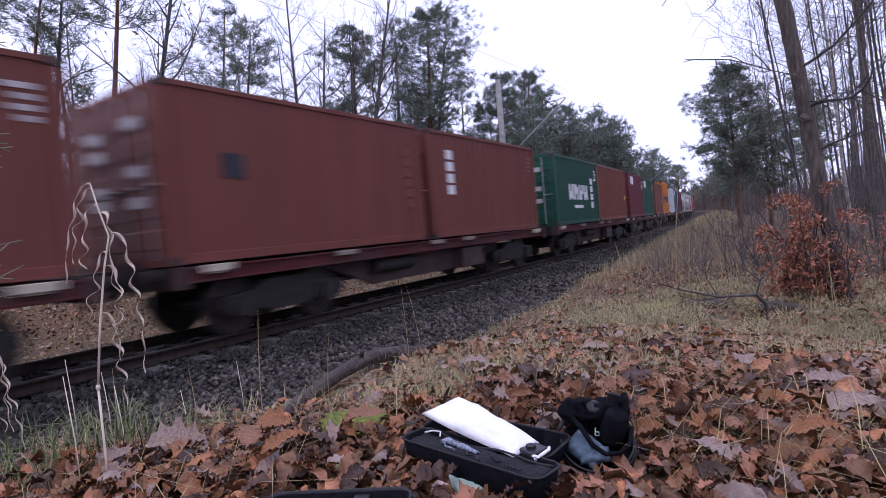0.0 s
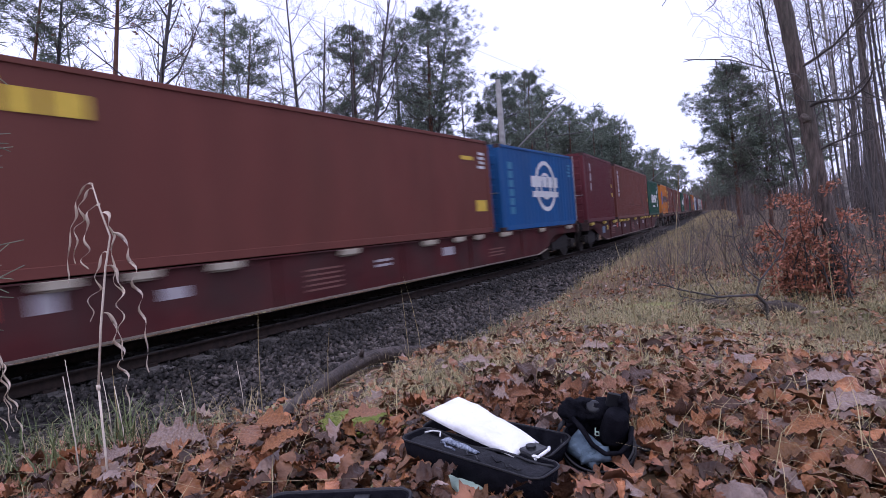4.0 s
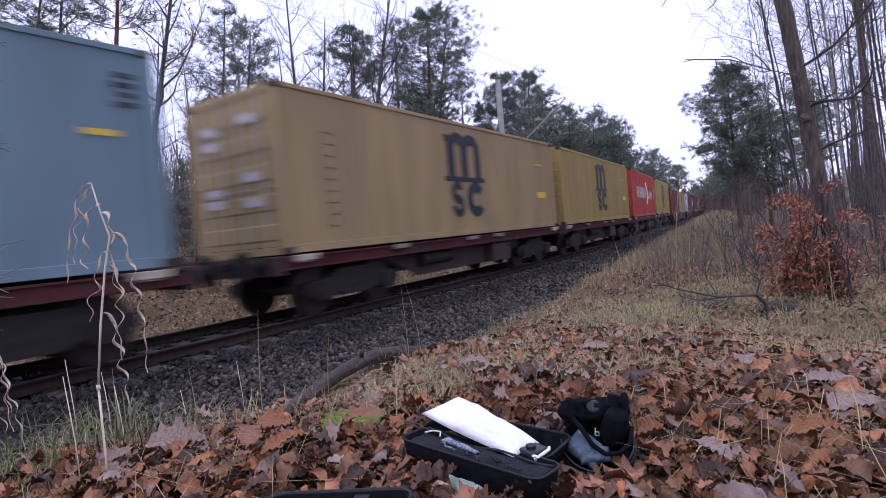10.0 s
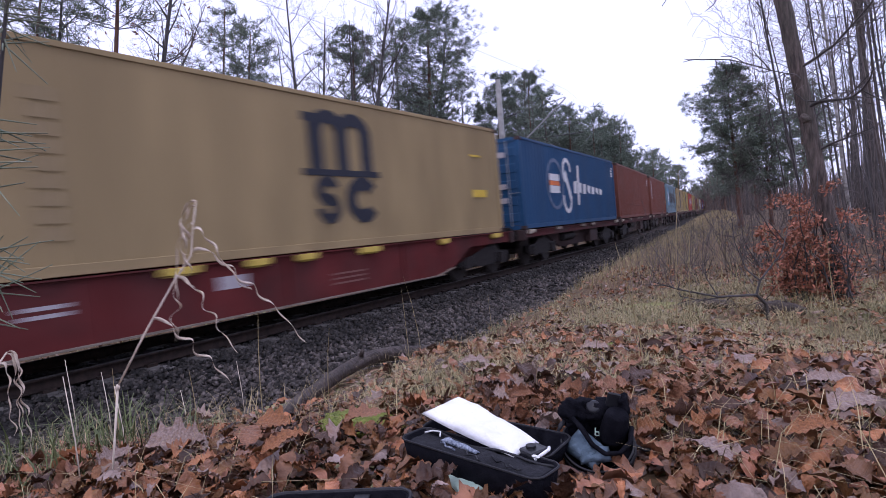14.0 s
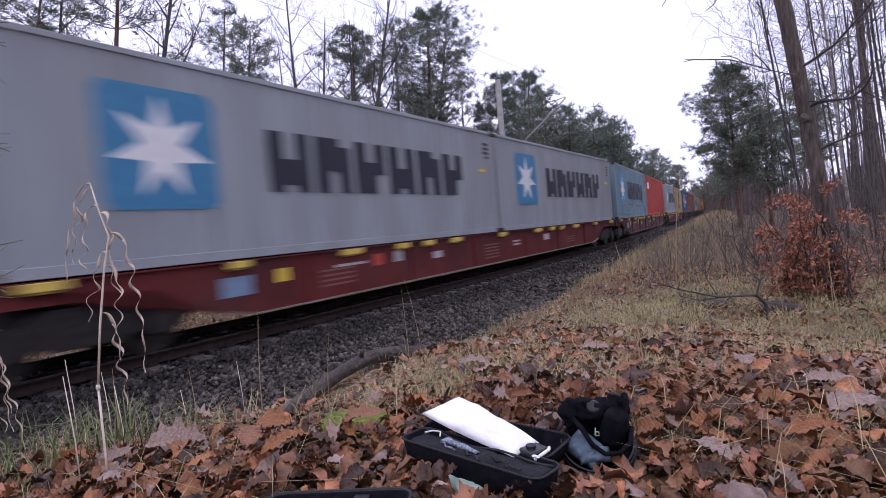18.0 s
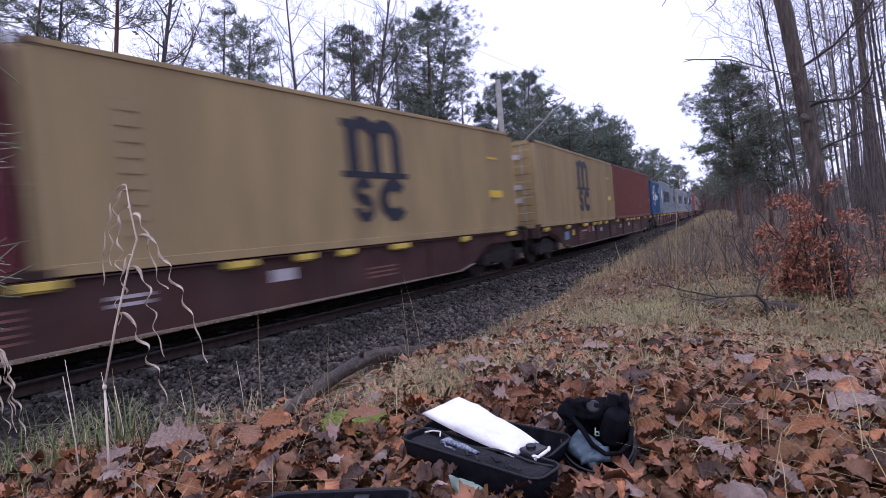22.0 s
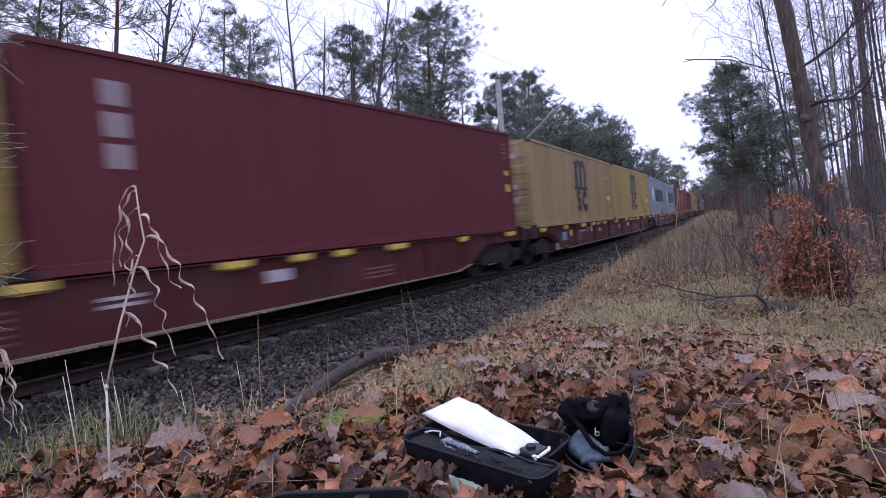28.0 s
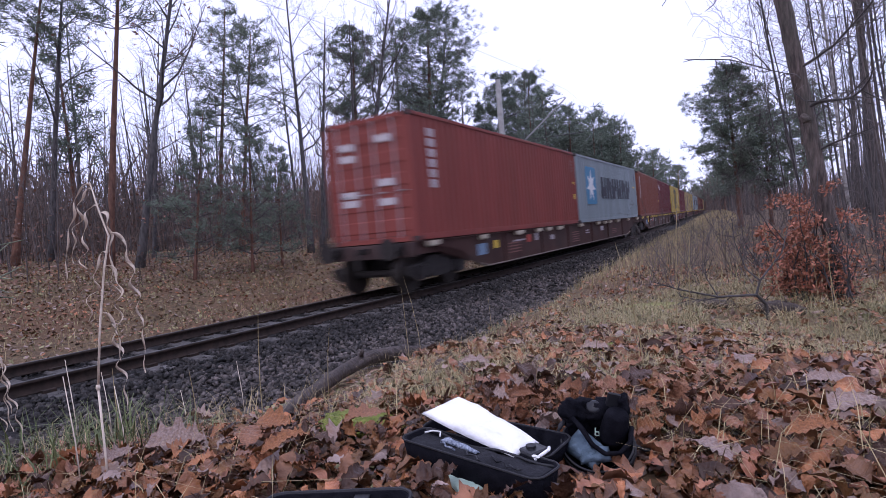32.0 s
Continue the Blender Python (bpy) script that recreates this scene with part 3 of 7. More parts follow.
        a = y0 + 0.75 * f
        disc_on(ob, "wordmark", "mark_white", ring_mark(a + 0.75 * f, 2.02, 0.36 * f, 0.52 * f, 18)[:12] + ring_mark(a + 0.65 * f, 0.95, 0.36 * f, 0.52 * f, 18)[8:18]
                + [[(a + 0.4 * f, 1.95), (a + 0.62 * f, 2.05), (a + 1.25 * f, 1.0), (a + 1.0 * f, 0.9)]]
                + [[(a + (1.5 + 0.64 * k) * f, 1.2 + 0.12 * (k % 2)), (a + (1.9 + 0.64 * k) * f, 1.2), (a + (1.98 + 0.64 * k) * f, 1.7 - 0.05 * k), (a + (1.55 + 0.64 * k) * f, 1.66 - 0.03 * k)] for k in range(7)]
                + [[(a + 1.95 * f, 0.75), (a + 2.2 * f, 0.75), (a + 2.35 * f, 2.35), (a + 2.1 * f, 2.3)]], "white flowing script as plain shapes")
        code_bars(ob, L, H, "mark_white", seed)
    else:
        code_bars(ob, L, H, "mark_white", seed)


def tank_container(label):
    L, H = 6.058, 2.591
    ob = empty("tank_container", label, "tank container", "containers on the train")
    share("tank", cached(("tank",), lambda: tube(bmesh.new(), [(0, y, 1.32) for y in (0.12, 0.2, 0.4, 5.65, 5.85, 5.94)], [0.35, 0.8, 1.1, 1.1, 0.8, 0.35], 24), M["silver"]), ob, label="polished steel tank")
    share("band", cached(("band",), lambda: tube(bmesh.new(), [(0, y, 1.32) for y in (2.6, 2.61, 3.4, 3.41)], [1.0, 1.115, 1.115, 1.0], 24), M["maroon"]), ob, label="dark red painted band")
    fr = cached(("end_frame",), lambda: boxes((-HALF, -HALF + 0.12, 0, 0.12, 0, H), (HALF - 0.12, HALF, 0, 0.12, 0, H), (-HALF + 0.12, HALF - 0.12, 0, 0.12, 0, 0.14),
                                              (-HALF + 0.12, HALF - 0.12, 0, 0.12, H - 0.12, H)), M["white"])
    share("end_frame", fr, ob)
    share("end_frame", fr, ob, pose(0, L - 0.12, 0))
    rl = cached(("tank_rail",), lambda: boxes((-0.05, 0.05, 0.12, L - 0.12, 0.0, 0.12)), M["white"])
    share("bottom_rail", rl, ob, pose(HALF - 0.06, 0, 0))
    share("bottom_rail", rl, ob, pose(-HALF + 0.06, 0, 0))
    return ob


def wheel_mesh():
    bm = bmesh.new()
    tube(bm, [(x, 0, 0) for x in (-0.07, -0.069, -0.035, -0.03, 0.06, 0.062)], [0.3, 0.485, 0.485, 0.46, 0.455, 0.3], 20)
    cyl(bm, (-0.09, 0, 0), (0.09, 0, 0), 0.13, n=14)
    return bm


def bogie(parent, y):
    b = share("bogie", cached(("bogie_bolster",), lambda: bevelled(boxes((-0.95, 0.95, -0.22, 0.22, 0.5, 0.82), (-0.35, 0.35, -0.4, 0.4, 0.82, 0.95)), 0.02), M["iron"]), parent, pose(0, y, 0), "black cast bogie")
    wm = cached(("wheel",), wheel_mesh, M["wheel"])
    ax = cached(("axle",), lambda: cyl(bmesh.new(), (-1.05, 0, 0), (1.05, 0, 0), 0.085, n=10), M["iron"])

    def side_bm():
        bm = bmesh.new()
        prof = [(-1.3, 0.44), (-1.3, 0.62), (-0.75, 0.66), (-0.45, 0.8), (0.45, 0.8), (0.75, 0.66), (1.3, 0.62), (1.3, 0.44), (0.62, 0.44), (0.42, 0.3), (-0.42, 0.3), (-0.62, 0.44)]
        a = [bm.verts.new((0.94, p, z)) for p, z in prof]
        c = [bm.verts.new((1.1, p, z)) for p, z in prof]
        bm.faces.new(a[::-1])
        bm.faces.new(c)
        for i in range(len(prof)):
            j = (i + 1) % len(prof)
            bm.faces.new((a[i], a[j], c[j], c[i]))
        for q in (-0.9, 0.9):
            box(bm, 1.0, 1.17, q - 0.17, q + 0.17, 0.3, 0.6)
            for k in (-0.27, 0.27):
                cyl(bm, (1.05, q + k, 0.36), (1.05, q + k, 0.62), 0.085, n=10)
        return bm
    sm = cached(("side_frame",), side_bm, M["iron"])
    share("side_frame", sm, b)
    share("side_frame", sm, b, pose(0, 0, 0, 0, 0, 180))
    for q in (-0.9, 0.9):
        share("axle", ax, b, pose(0, q, 0.46))
        for sx in (1, -1):
            share("wheel", wm, b, pose(sx * 0.755, q, 0.46, 0, 0, 0 if sx > 0 else 180))


def extruded_flank(prof, x0, x1):
    """A plate with the outline prof in (y, z), from x0 to x1."""
    bm = bmesh.new()
    a = [bm.verts.new((x0, p, z)) for p, z in prof]
    c = [bm.verts.new((x1, p, z)) for p, z in prof]
    bm.faces.new(a[::-1])
    bm.faces.new(c)
    for i in range(len(prof)):
        j = (i + 1) % len(prof)
        bm.faces.new((a[i], a[j], c[j], c[i]))
    bmesh.ops.triangulate(bm, faces=[f for f in bm.faces if len(f.verts) > 4])
    return bm


BUFFER_KEY = ("buffer",)


def end_gear(ob, y, out):
    """Headstock, buffers and coupling at y; out is -1 at the tail end and 1 at the front."""
    m = pose(0, y, 0) if out < 0 else pose(0, y, 0, 0, 0, 180)
    share("headstock", cached(("headstock",), lambda: bevelled(boxes((-1.3, 1.3, 0.0, 0.12, 0.82, 1.14)), 0.01), M["sill_dark"]), ob, m)

    def buf():
        bm = cyl(bmesh.new(), (0, 0, 1.03), (0, -0.34, 1.03), 0.095, n=14)
        cyl(bm, (0, -0.34, 1.03), (0, -0.38, 1.03), 0.23, 0.24, n=22)
        box(bm, -0.17, 0.17, -0.03, 0.0, 0.87, 1.14)
        return bm
    bme = cached(BUFFER_KEY, buf, M["iron"])
    for x in (-0.875, 0.875):
        share("buffer", bme, ob, m @ pose(x, 0, 0))
    share("coupling", cached(("coupling",), lambda: boxes((-0.06, 0.06, -0.3, 0.0, 0.95, 1.07), (-0.04, 0.04, -0.36, -0.27, 0.62, 1.0)), M["iron"]), ob, m)


def wagon_long(label, paint_key="sill", pad_key="pad"):
    """Eighty-foot flat wagon with deep side sills between the bogies. y = 0 is the tail end of its load."""
    ob = empty("container_wagon", label, "wagon", "wagons of the train")
    prof = [(-0.3, 0.86), (1.9, 0.86), (2.7, 0.42), (3.4, 0.3), (21.2, 0.3), (21.9, 0.42), (22.7, 0.86), (24.9, 0.86), (24.9, 1.125), (-0.3, 1.125)]
    sill = cached(("side_sill", paint_key), lambda: extruded_flank(prof, 1.16, 1.2), M[paint_key])
    edge = cached(("bottom_flange",), lambda: extruded_flank([(2.75, 0.4), (3.4, 0.275), (21.2, 0.275), (21.85, 0.4), (21.85, 0.425), (21.2, 0.3), (3.4, 0.3), (2.75, 0.425)], 1.08, 1.26), M["sill_edge"])
    toprail = cached(("sill_cap", paint_key), lambda: boxes((1.04, 1.27, -0.3, 24.9, 1.126, 1.148)), M[paint_key])
    ribs = cached(("sill_rib", paint_key), lambda: boxes((1.2, 1.245, -0.035, 0.035, 0.305, 1.12)), M[paint_key])
    for m in (pose(0, 0, 0), pose(0, 24.6, 0, 0, 0, 180)):
        share("side_sill", sill, ob, m)
        share("bottom_flange", edge, ob, m, "dirty pale lower flange")
        share("sill_cap", toprail, ob, m)
        for y in (4.6, 7.7, 10.6, 14.0, 16.9, 20.0):
            share("sill_rib", ribs, ob, m @ pose(0, y, 0))
    share("centre_beam", cached(("centre_beam",), lambda: boxes((-0.45, 0.45, -0.2, 24.8, 0.82, 1.1), *[(-1.15, 1.15, y - 0.06, y + 0.06, 0.55, 1.1) for y in (3.6, 8.0, 12.3, 16.6, 21.0)]), M["sill_dark"]), ob)
    pad = cached(("load_bracket", pad_key), lambda: bevelled(boxes((1.2, 1.31, -0.3, 0.3, 1.03, 1.135), (1.2, 1.26, -0.22, 0.22, 1.0, 1.03)), 0.006), M[pad_key])
    for y, w in ((0.55, 0.8), (3.15, 0.6), (5.7, 1.0), (7.35, 0.75), (8.35, 0.7), (9.6, 0.9), (12.3, 0.8), (15.0, 0.9), (16.3, 0.7), (17.3, 0.7), (18.9, 1.0), (21.5, 0.6), (24.0, 0.8)):
        share("load_bracket", pad, ob, pose(0, y, 0) @ Matrix.Diagonal((1, w, 1, 1)), "yellow-painted load bracket")
    line_me = cached(("data_line",), lambda: boxes((1.2, 1.204, 0, 0.9, 0, 0.035)), M["mark_faint"])
    for y, n, z in ((4.9, 4, 0.5), (11.2, 5, 0.45), (17.9, 3, 0.5)):
        for k in range(n):
            share("data_line", line_me, ob, pose(0, y, z + 0.09 * k))
    share("blue_plate", cached(("blue_plate",), lambda: boxes((1.2, 1.206, 2.85, 3.4, 0.6, 0.9)), M["plate_blue"]), ob, label="pale blue data plate")
    for y, z, w, h, mk in ((6.4, 0.74, 0.3, 0.24, "plate_red"), (7.1, 0.76, 0.28, 0.24, "mark_grey"), (5.3, 0.82, 0.9, 0.05, "mark_grey"), (8.6, 0.7, 0.4, 0.16, "mark_grey"), (15.6, 0.72, 0.5, 0.2, "mark_grey"), (13.1, 0.8, 0.5, 0.05, "mark_grey"), (13.1, 0.7, 0.5, 0.05, "mark_grey")):
        share("data_plate", cached(("data_plate", mk, w, h), lambda: boxes((1.2, 1.205, 0, w, 0, h)), M[mk]), ob, pose(0, y, z))
    share("yellow_plate", cached(("yellow_plate",), lambda: boxes((1.2, 1.206, 3.9, 4.16, 0.72, 0.94)), M["mark_yellow"]), ob)
    for y in (1.05, 23.55):
        bogie(ob, y)
    for y, o in ((-0.32, -1), (24.92, 1)):
        end_gear(ob, y, o)
    return ob


def wagon_short(label, L):
    """Forty-foot platform with shallow sills, a dark fish-bellied middle and bogies under its ends."""
    ob = empty("container_wagon", label, "wagon", "wagons of the train")
    sill = cached(("sill_short", L), lambda: boxes((1.14, 1.2, -0.25, L + 0.25, 0.9, 1.125)), M["sill"])
    flange = cached(("sill_flange", L), lambda: boxes((1.2, 1.25, -0.25, L + 0.25, -0.015, 0.015)), M["sill"])
    for m in (pose(0, 0, 0), pose(0, L, 0, 0, 0, 180)):
        share("side_sill", sill, ob, m)
        for z in (1.11, 0.915):
            share("sill_flange", flange, ob, m @ pose(0, 0, z))
    belly = [(2.7, 0.9), (4.1, 0.36), (L - 4.6, 0.36), (L - 2.7, 0.9)]
    bm_me = cached(("belly", L), lambda: extruded_flank(belly, 0.8, 0.9), M["sill_dark"])
    share("belly_beam", bm_me, ob)
    share("belly_beam", bm_me, ob, pose(-1.7, 0, 0))
    share("floor_frame", cached(("floor_frame", L), lambda: boxes((-0.5, 0.5, -0.2, L + 0.2, 0.85, 1.1), *[(-1.14, 1.14, y - 0.08, y + 0.08, 0.9, 1.1) for y in np.linspace(0.3, L - 0.3, 7)]), M["sill_dark"]), ob)
    share("equipment_box", cached(("equipment_box", L), lambda: bevelled(boxes((0.91, 1.18, L * 0.6, L * 0.6 + 1.1, 0.36, 0.86)), 0.02), M["sill_dark"]), ob, None, "grimy brake equipment box")
    share("air_tank", cached(("air_tank", L), lambda: cyl(bmesh.new(), (0.98, L * 0.33, 0.72), (0.98, L * 0.33 + 1.3, 0.72), 0.15, n=14), M["iron"]), ob)
    pad = cached(("load_bracket",), lambda: bevelled(boxes((1.2, 1.31, -0.3, 0.3, 1.03, 1.135), (1.2, 1.26, -0.22, 0.22, 1.0, 1.03)), 0.006), M["pad_pale"])
    dull = cached(("twist_lock",), lambda: bevelled(boxes((1.2, 1.3, -0.25, 0.25, 1.04, 1.13)), 0.006), M["sill_edge"])
    for y in (0.35, L - 0.35):
        share("load_bracket", pad, ob, pose(0, y, 0) @ Matrix.Diagonal((1, 0.8, 1, 1)), "cream-painted load bracket")
    for y in (L * 0.25, L * 0.5, L * 0.62):
        share("twist_lock", dull, ob, pose(0, y, 0))
    for y in (1.75, L - 1.75):
        bogie(ob, y)
    for y, o in ((-0.27, -1), (L + 0.27, 1)):
        end_gear(ob, y, o)
    return ob


F40, F20 = 12.192, 6.058
LW = "rust-brown flat wagon with deep sills, carrying containers"
SW = "dark rust-red container flat wagon with grimy bogies"
# consist, from the tail forward: kind of wagon, place of its tail end in metres, loads (offset, colour, length, high, marks, label)
RED40 = "long rust-red corrugated shipping container"
CONSIST = [
    ("long", 0.11, [(0, "red", F40, 1, "tall", "brick-red high container with white upright block marks"), (12.35, "grey", F40, 1, "star40", "grey container with sky-blue star square and dark wordmark blocks")]),
    ("long", 26.16, [(0, "rust", F40, 1, "tall", "rust-red high container with white upright marks"), (12.35, "maroon", F40, 1, "badge", "maroon container with a small white badge")]),
    ("long", 51.88, [(0, "lemon", F40, 1, "block_emblem", "yellow container with dark block emblem"), (12.35, "maroon", F40, 1, "three_blocks", "maroon container with three white block marks")]),
    ("long", 77.77, [(0, "beige", F40, 1, "block_emblem", "stained beige container with dark block emblem"), (12.35, "yellow", F40, 1, "block_emblem", "mustard container with dark block emblem")]),
    ("long", 103.38, [(0, "grey", F40, 1, "star40", "grey container with blue star square"), (12.35, "grey", F40, 1, "star40", "rust-streaked grey container with blue star square")]),
    ("long", 129.5, [(0, "brown", F40, 1, "faded_emblem", "red-brown container with faded ochre emblem"), (12.35, "brown", F40, 1, "tall", "red-brown container with white upright marks")]),
    ("long", 155.5, [(0, "maroon", F40, 1, "three_blocks", "maroon container with three white block marks"), (12.35, "beige", F40, 1, "block_emblem", "beige container with dark block emblem")]),
    ("long", 181.59, [(0, "beige", F40, 1, "block_emblem", "beige container with dark block emblem"), (12.35, "brown", F40, 1, "plain", RED40)]),
    ("long", 207.9, [(0, "navy", F20, 0, "script20", "short navy container with white script shapes"), (6.12, "grey", F40, 1, "star40", "grey container with blue star square"), (18.42, "grey", F20, 0, "star20", "short grey container with small star square")]),
    ("long", 234.05, [(0, "palegrey", F40, 1, "star40", "pale grey container with blue star square"), (12.35, "palegrey", F40, 1, "star40", "dirty pale grey container with star square")]),
    ("long", 259.86, [(0, "bluegrey", F40, 1, "star40", "blue-grey container with bright star square"), (12.35, "scarlet", F40, 1, "corner_badge", "bright red container with small white badge")]),
    ("long", 286.64, [(0, "palegrey", F40, 1, "star40", "whitish grey container with star square"), (12.35, "beige", F40, 1, "block_emblem", "mustard-beige container with dark block emblem")]),
    ("short", 312.67, [(0, "navy", F40, 1, "script40", "navy blue container with large white script shapes")]),
    ("short", 325.7, [(0, "rust", F40, 1, "none", RED40)]),
    ("short", 339.44, [(0, "rust", F40, 1, "tall", "rust-red container with white upright marks")]),
    ("short", 352.81, [(0, "bluegrey", F40, 1, "star40", "blue-grey container with bright star square")]),
    ("short", 366.85, [(0, "beige", F40, 1, "block_emblem", "stained pale beige container with dark block emblem")]),
    ("short", 379.88, [(0, "yellow", F40, 1, "block_emblem", "mustard container with dark block emblem")]),
    ("short", 393.6, [(0, "scarlet", F40, 1, "swoosh", "bright red container with white wordmark blocks and bird shape")]),
    ("short", 406.82, [(0, "yellow", F40, 1, "block_emblem", "mustard container with dark block emblem")]),
    ("long", 421.4, [(0, "brown", F40, 0, "blue_badge", "red-brown container with a small blue badge"), (12.35, "beige", F40, 0, "block_emblem", "beige container with dark block emblem")]),
    ("long", 448.4, [(0, "white", F20, 0, "red_badge", "short white container with small red badge"), (6.12, "brown", F40, 0, "line_word", RED40), (18.9, "blue", F20, 0, "globe", "short blue container with round white emblem")]),
    ("long", 474.87, [(0, "maroon", F20, 1, "three_blocks", "short maroon container with three white block marks"), (6.75, "brown", F40, 1, "tall", "red-brown container with white upright marks"), (19.45, "green", F20, 0, "four_word", "short dark green container with white wordmark blocks")]),
    ("pair", 503.0, [(0, "orange", F20, 0, "arrow_word", "short orange container with dark blue arrow emblem"), (6.3, "brown", F20, 0, "side_gold", "short red-brown container with yellow block marks")]),
    ("pair", 516.65, [(-0.3, "brown", F20, 0, "dark_spot", "short red-brown container with a dark spot emblem"), (6.1, "brown", F20, 0, "white_run", "short red-brown container with white upright marks")]),
    ("pair", 530.6, [(0, "green", F20, 0, "four_word", "short dark green container with white wordmark blocks"), (6.1, "rust", F20, 0, "plain", "short plain rust-red shipping container")]),
    ("pair", 544.0, [(0, "maroon", F20, 0, "corner_badge", "short maroon container with white badge"), (6.1, "green", F20, 0, "corner_badge", "short dark green container with white badge")]),
    ("pair", 557.6, [(0, "rust", F20, 0, "plain", "short plain rust-red shipping container"), (6.1, "orange", F20, 1, "arrow_word", "short tall orange container with dark emblem")]),
    ("pair", 571.4, [(0, "white", F20, 0, "none", "short plain white shipping container"), (6.1, "navy", F20, 0, "corner_badge", "short navy container with white badge")]),
    ("pair", 585.0, [(0, "maroon", F20, 0, "none", "short plain maroon shipping container"), (6.1, "", F20, 0, "tank", "steel tank container with dark red band")]),
    ("pair", 598.6, [(0, "", F20, 0, "tank", "steel tank container with dark red band"), (6.1, "", F20, 0, "tank", "steel tank container with dark red band")]),
    ("pair", 612.2, [(0, "", F20, 0, "tank", "steel tank container with dark red band"), (6.1, "scarlet", F20, 0, "none", "short plain bright red container")]),
]
LONG_LOOK = {7: ("sill_brown", "pad"), 20: ("sill_dusty", "pad_pale"), 0: ("sill_brown", "pad_pale"), 1: ("sill_brown", "pad"), 6: ("sill_brown", "pad"), 9: ("sill_red", "pad"), 11: ("sill_red", "pad"), 21: ("sill", "pad_pale")}
TRAIN = []          # (thing, place of its wagon's tail end, wagon length, offset of the thing along the wagon, height)
for i, (kind, q, loads) in enumerate(CONSIST):
    L = 24.6 if kind == "long" else F40
    w = wagon_long(LW, *LONG_LOOK.get(i, ("sill", "pad"))) if kind == "long" else wagon_short(SW, F40)
    TRAIN.append((w, q, L, 0.0, 0.0))
    for j, (off, colour, length, high, marks, label) in enumerate(loads):
        if marks == "tank":
            c = tank_container(label)
        else:
            c = container(colour, length, high, label)
            dress(c, marks, length, 2.896 if high else 2.591, i * 3 + j)
        TRAIN.append((c, q, L, off, 1.152))


def tail_at(t):
    """Place of the train's tail along the line at t seconds; it gathers speed slightly."""
    return -512.55 + 14.6185 * t + 0.05268 * t * t


def wagon_pose(s, L):
    a, b = on_track(s + 1.2), on_track(s + L - 1.2)
    d = (b - a).normalized()
    return Matrix.Translation(a - d * 1.2) @ Matrix.Rotation(math.atan2(-d.x, d.y), 4, "Z")


# ---------------------------------------------------------------- loose ground cover
RNG = np.random.default_rng(7)
M.update({
    "leaf_rust": material("leaf_rust", (0.20, 0.076, 0.03), (0.41, 0.185, 0.08), rough=0.33, scale=30, island=0.5, bump=0.5, bump_scale=70, big=0.5, big_scale=25, c3=(0.10, 0.04, 0.022)),
    "leaf_brown": material("leaf_brown", (0.125, 0.054, 0.03), (0.31, 0.145, 0.078), rough=0.33, scale=30, island=0.45, bump=0.3, bump_scale=90),
    "leaf_dark": material("leaf_dark", (0.035, 0.016, 0.011), (0.085, 0.04, 0.024), rough=0.33, scale=30, island=0.3, bump=0.3, bump_scale=90),
    "leaf_pale": material("leaf_pale", (0.15, 0.10, 0.085), (0.34, 0.255, 0.225), rough=0.3, scale=26, island=0.3, bump=0.3, bump_scale=90, big=0.5, big_scale=20, c3=(0.22, 0.12, 0.07)),
    "olive": material("olive_grass", (0.15, 0.14, 0.065), (0.30, 0.27, 0.14), rough=0.7, scale=6, island=0.4),
    "straw": material("dry_grass", (0.26, 0.20, 0.10), (0.42, 0.34, 0.19), rough=0.7, scale=6, island=0.35),
    "grass": material("green_grass", (0.06, 0.085, 0.03), (0.15, 0.175, 0.075), rough=0.6, scale=6, island=0.35),
    "moss": material("moss", (0.11, 0.14, 0.025), (0.24, 0.26, 0.06), rough=0.95, scale=60, bump=0.8, bump_scale=120),
    "log": material("weathered_log", (0.028, 0.02, 0.017), (0.092, 0.07, 0.061), rough=0.65, scale=26, detail=8, bump=0.8, bump_scale=50, big=0.7, big_scale=7, c3=(0.035, 0.024, 0.02)),
    "fabric": material("black_fabric", (0.004, 0.004, 0.0065), (0.010, 0.010, 0.014), spec=0.06, rough=0.8, scale=60, bump=0.25, bump_scale=300),
    "fabric_in": material("dark_lining", (0.009, 0.009, 0.012), (0.022, 0.022, 0.028), rough=0.9, scale=80, bump=0.3, bump_scale=260),
    "zip": material("zip_tape", (0.012, 0.012, 0.015), (0.024, 0.024, 0.028), rough=0.55, scale=120),
    "cloth": material("white_microfibre", (0.76, 0.76, 0.77), (0.86, 0.86, 0.86), rough=0.95, scale=30, bump=0.25, bump_scale=60),
    "plastic": material("black_plastic", (0.012, 0.012, 0.014), (0.02, 0.02, 0.024), rough=0.3, scale=30),
    "bluewhite": material("blue_white_cord", (0.05, 0.065, 0.10), (0.34, 0.38, 0.46), rough=0.6, scale=160),
    "denim": material("blue_grey_cloth", (0.06, 0.09, 0.12), (0.13, 0.18, 0.23), rough=0.9, scale=50, bump=0.3),
    "mint": material("pale_green_cloth", (0.30, 0.42, 0.36), (0.42, 0.52, 0.46), rough=0.9, scale=40, bump=0.3),
    "dry_stem": material("dry_stem", (0.54, 0.45, 0.36), (0.72, 0.62, 0.52), rough=0.6, scale=20),
    "dry_ribbon": material("dry_ribbon", (0.44, 0.35, 0.27), (0.66, 0.55, 0.45), rough=0.6, scale=25),
})


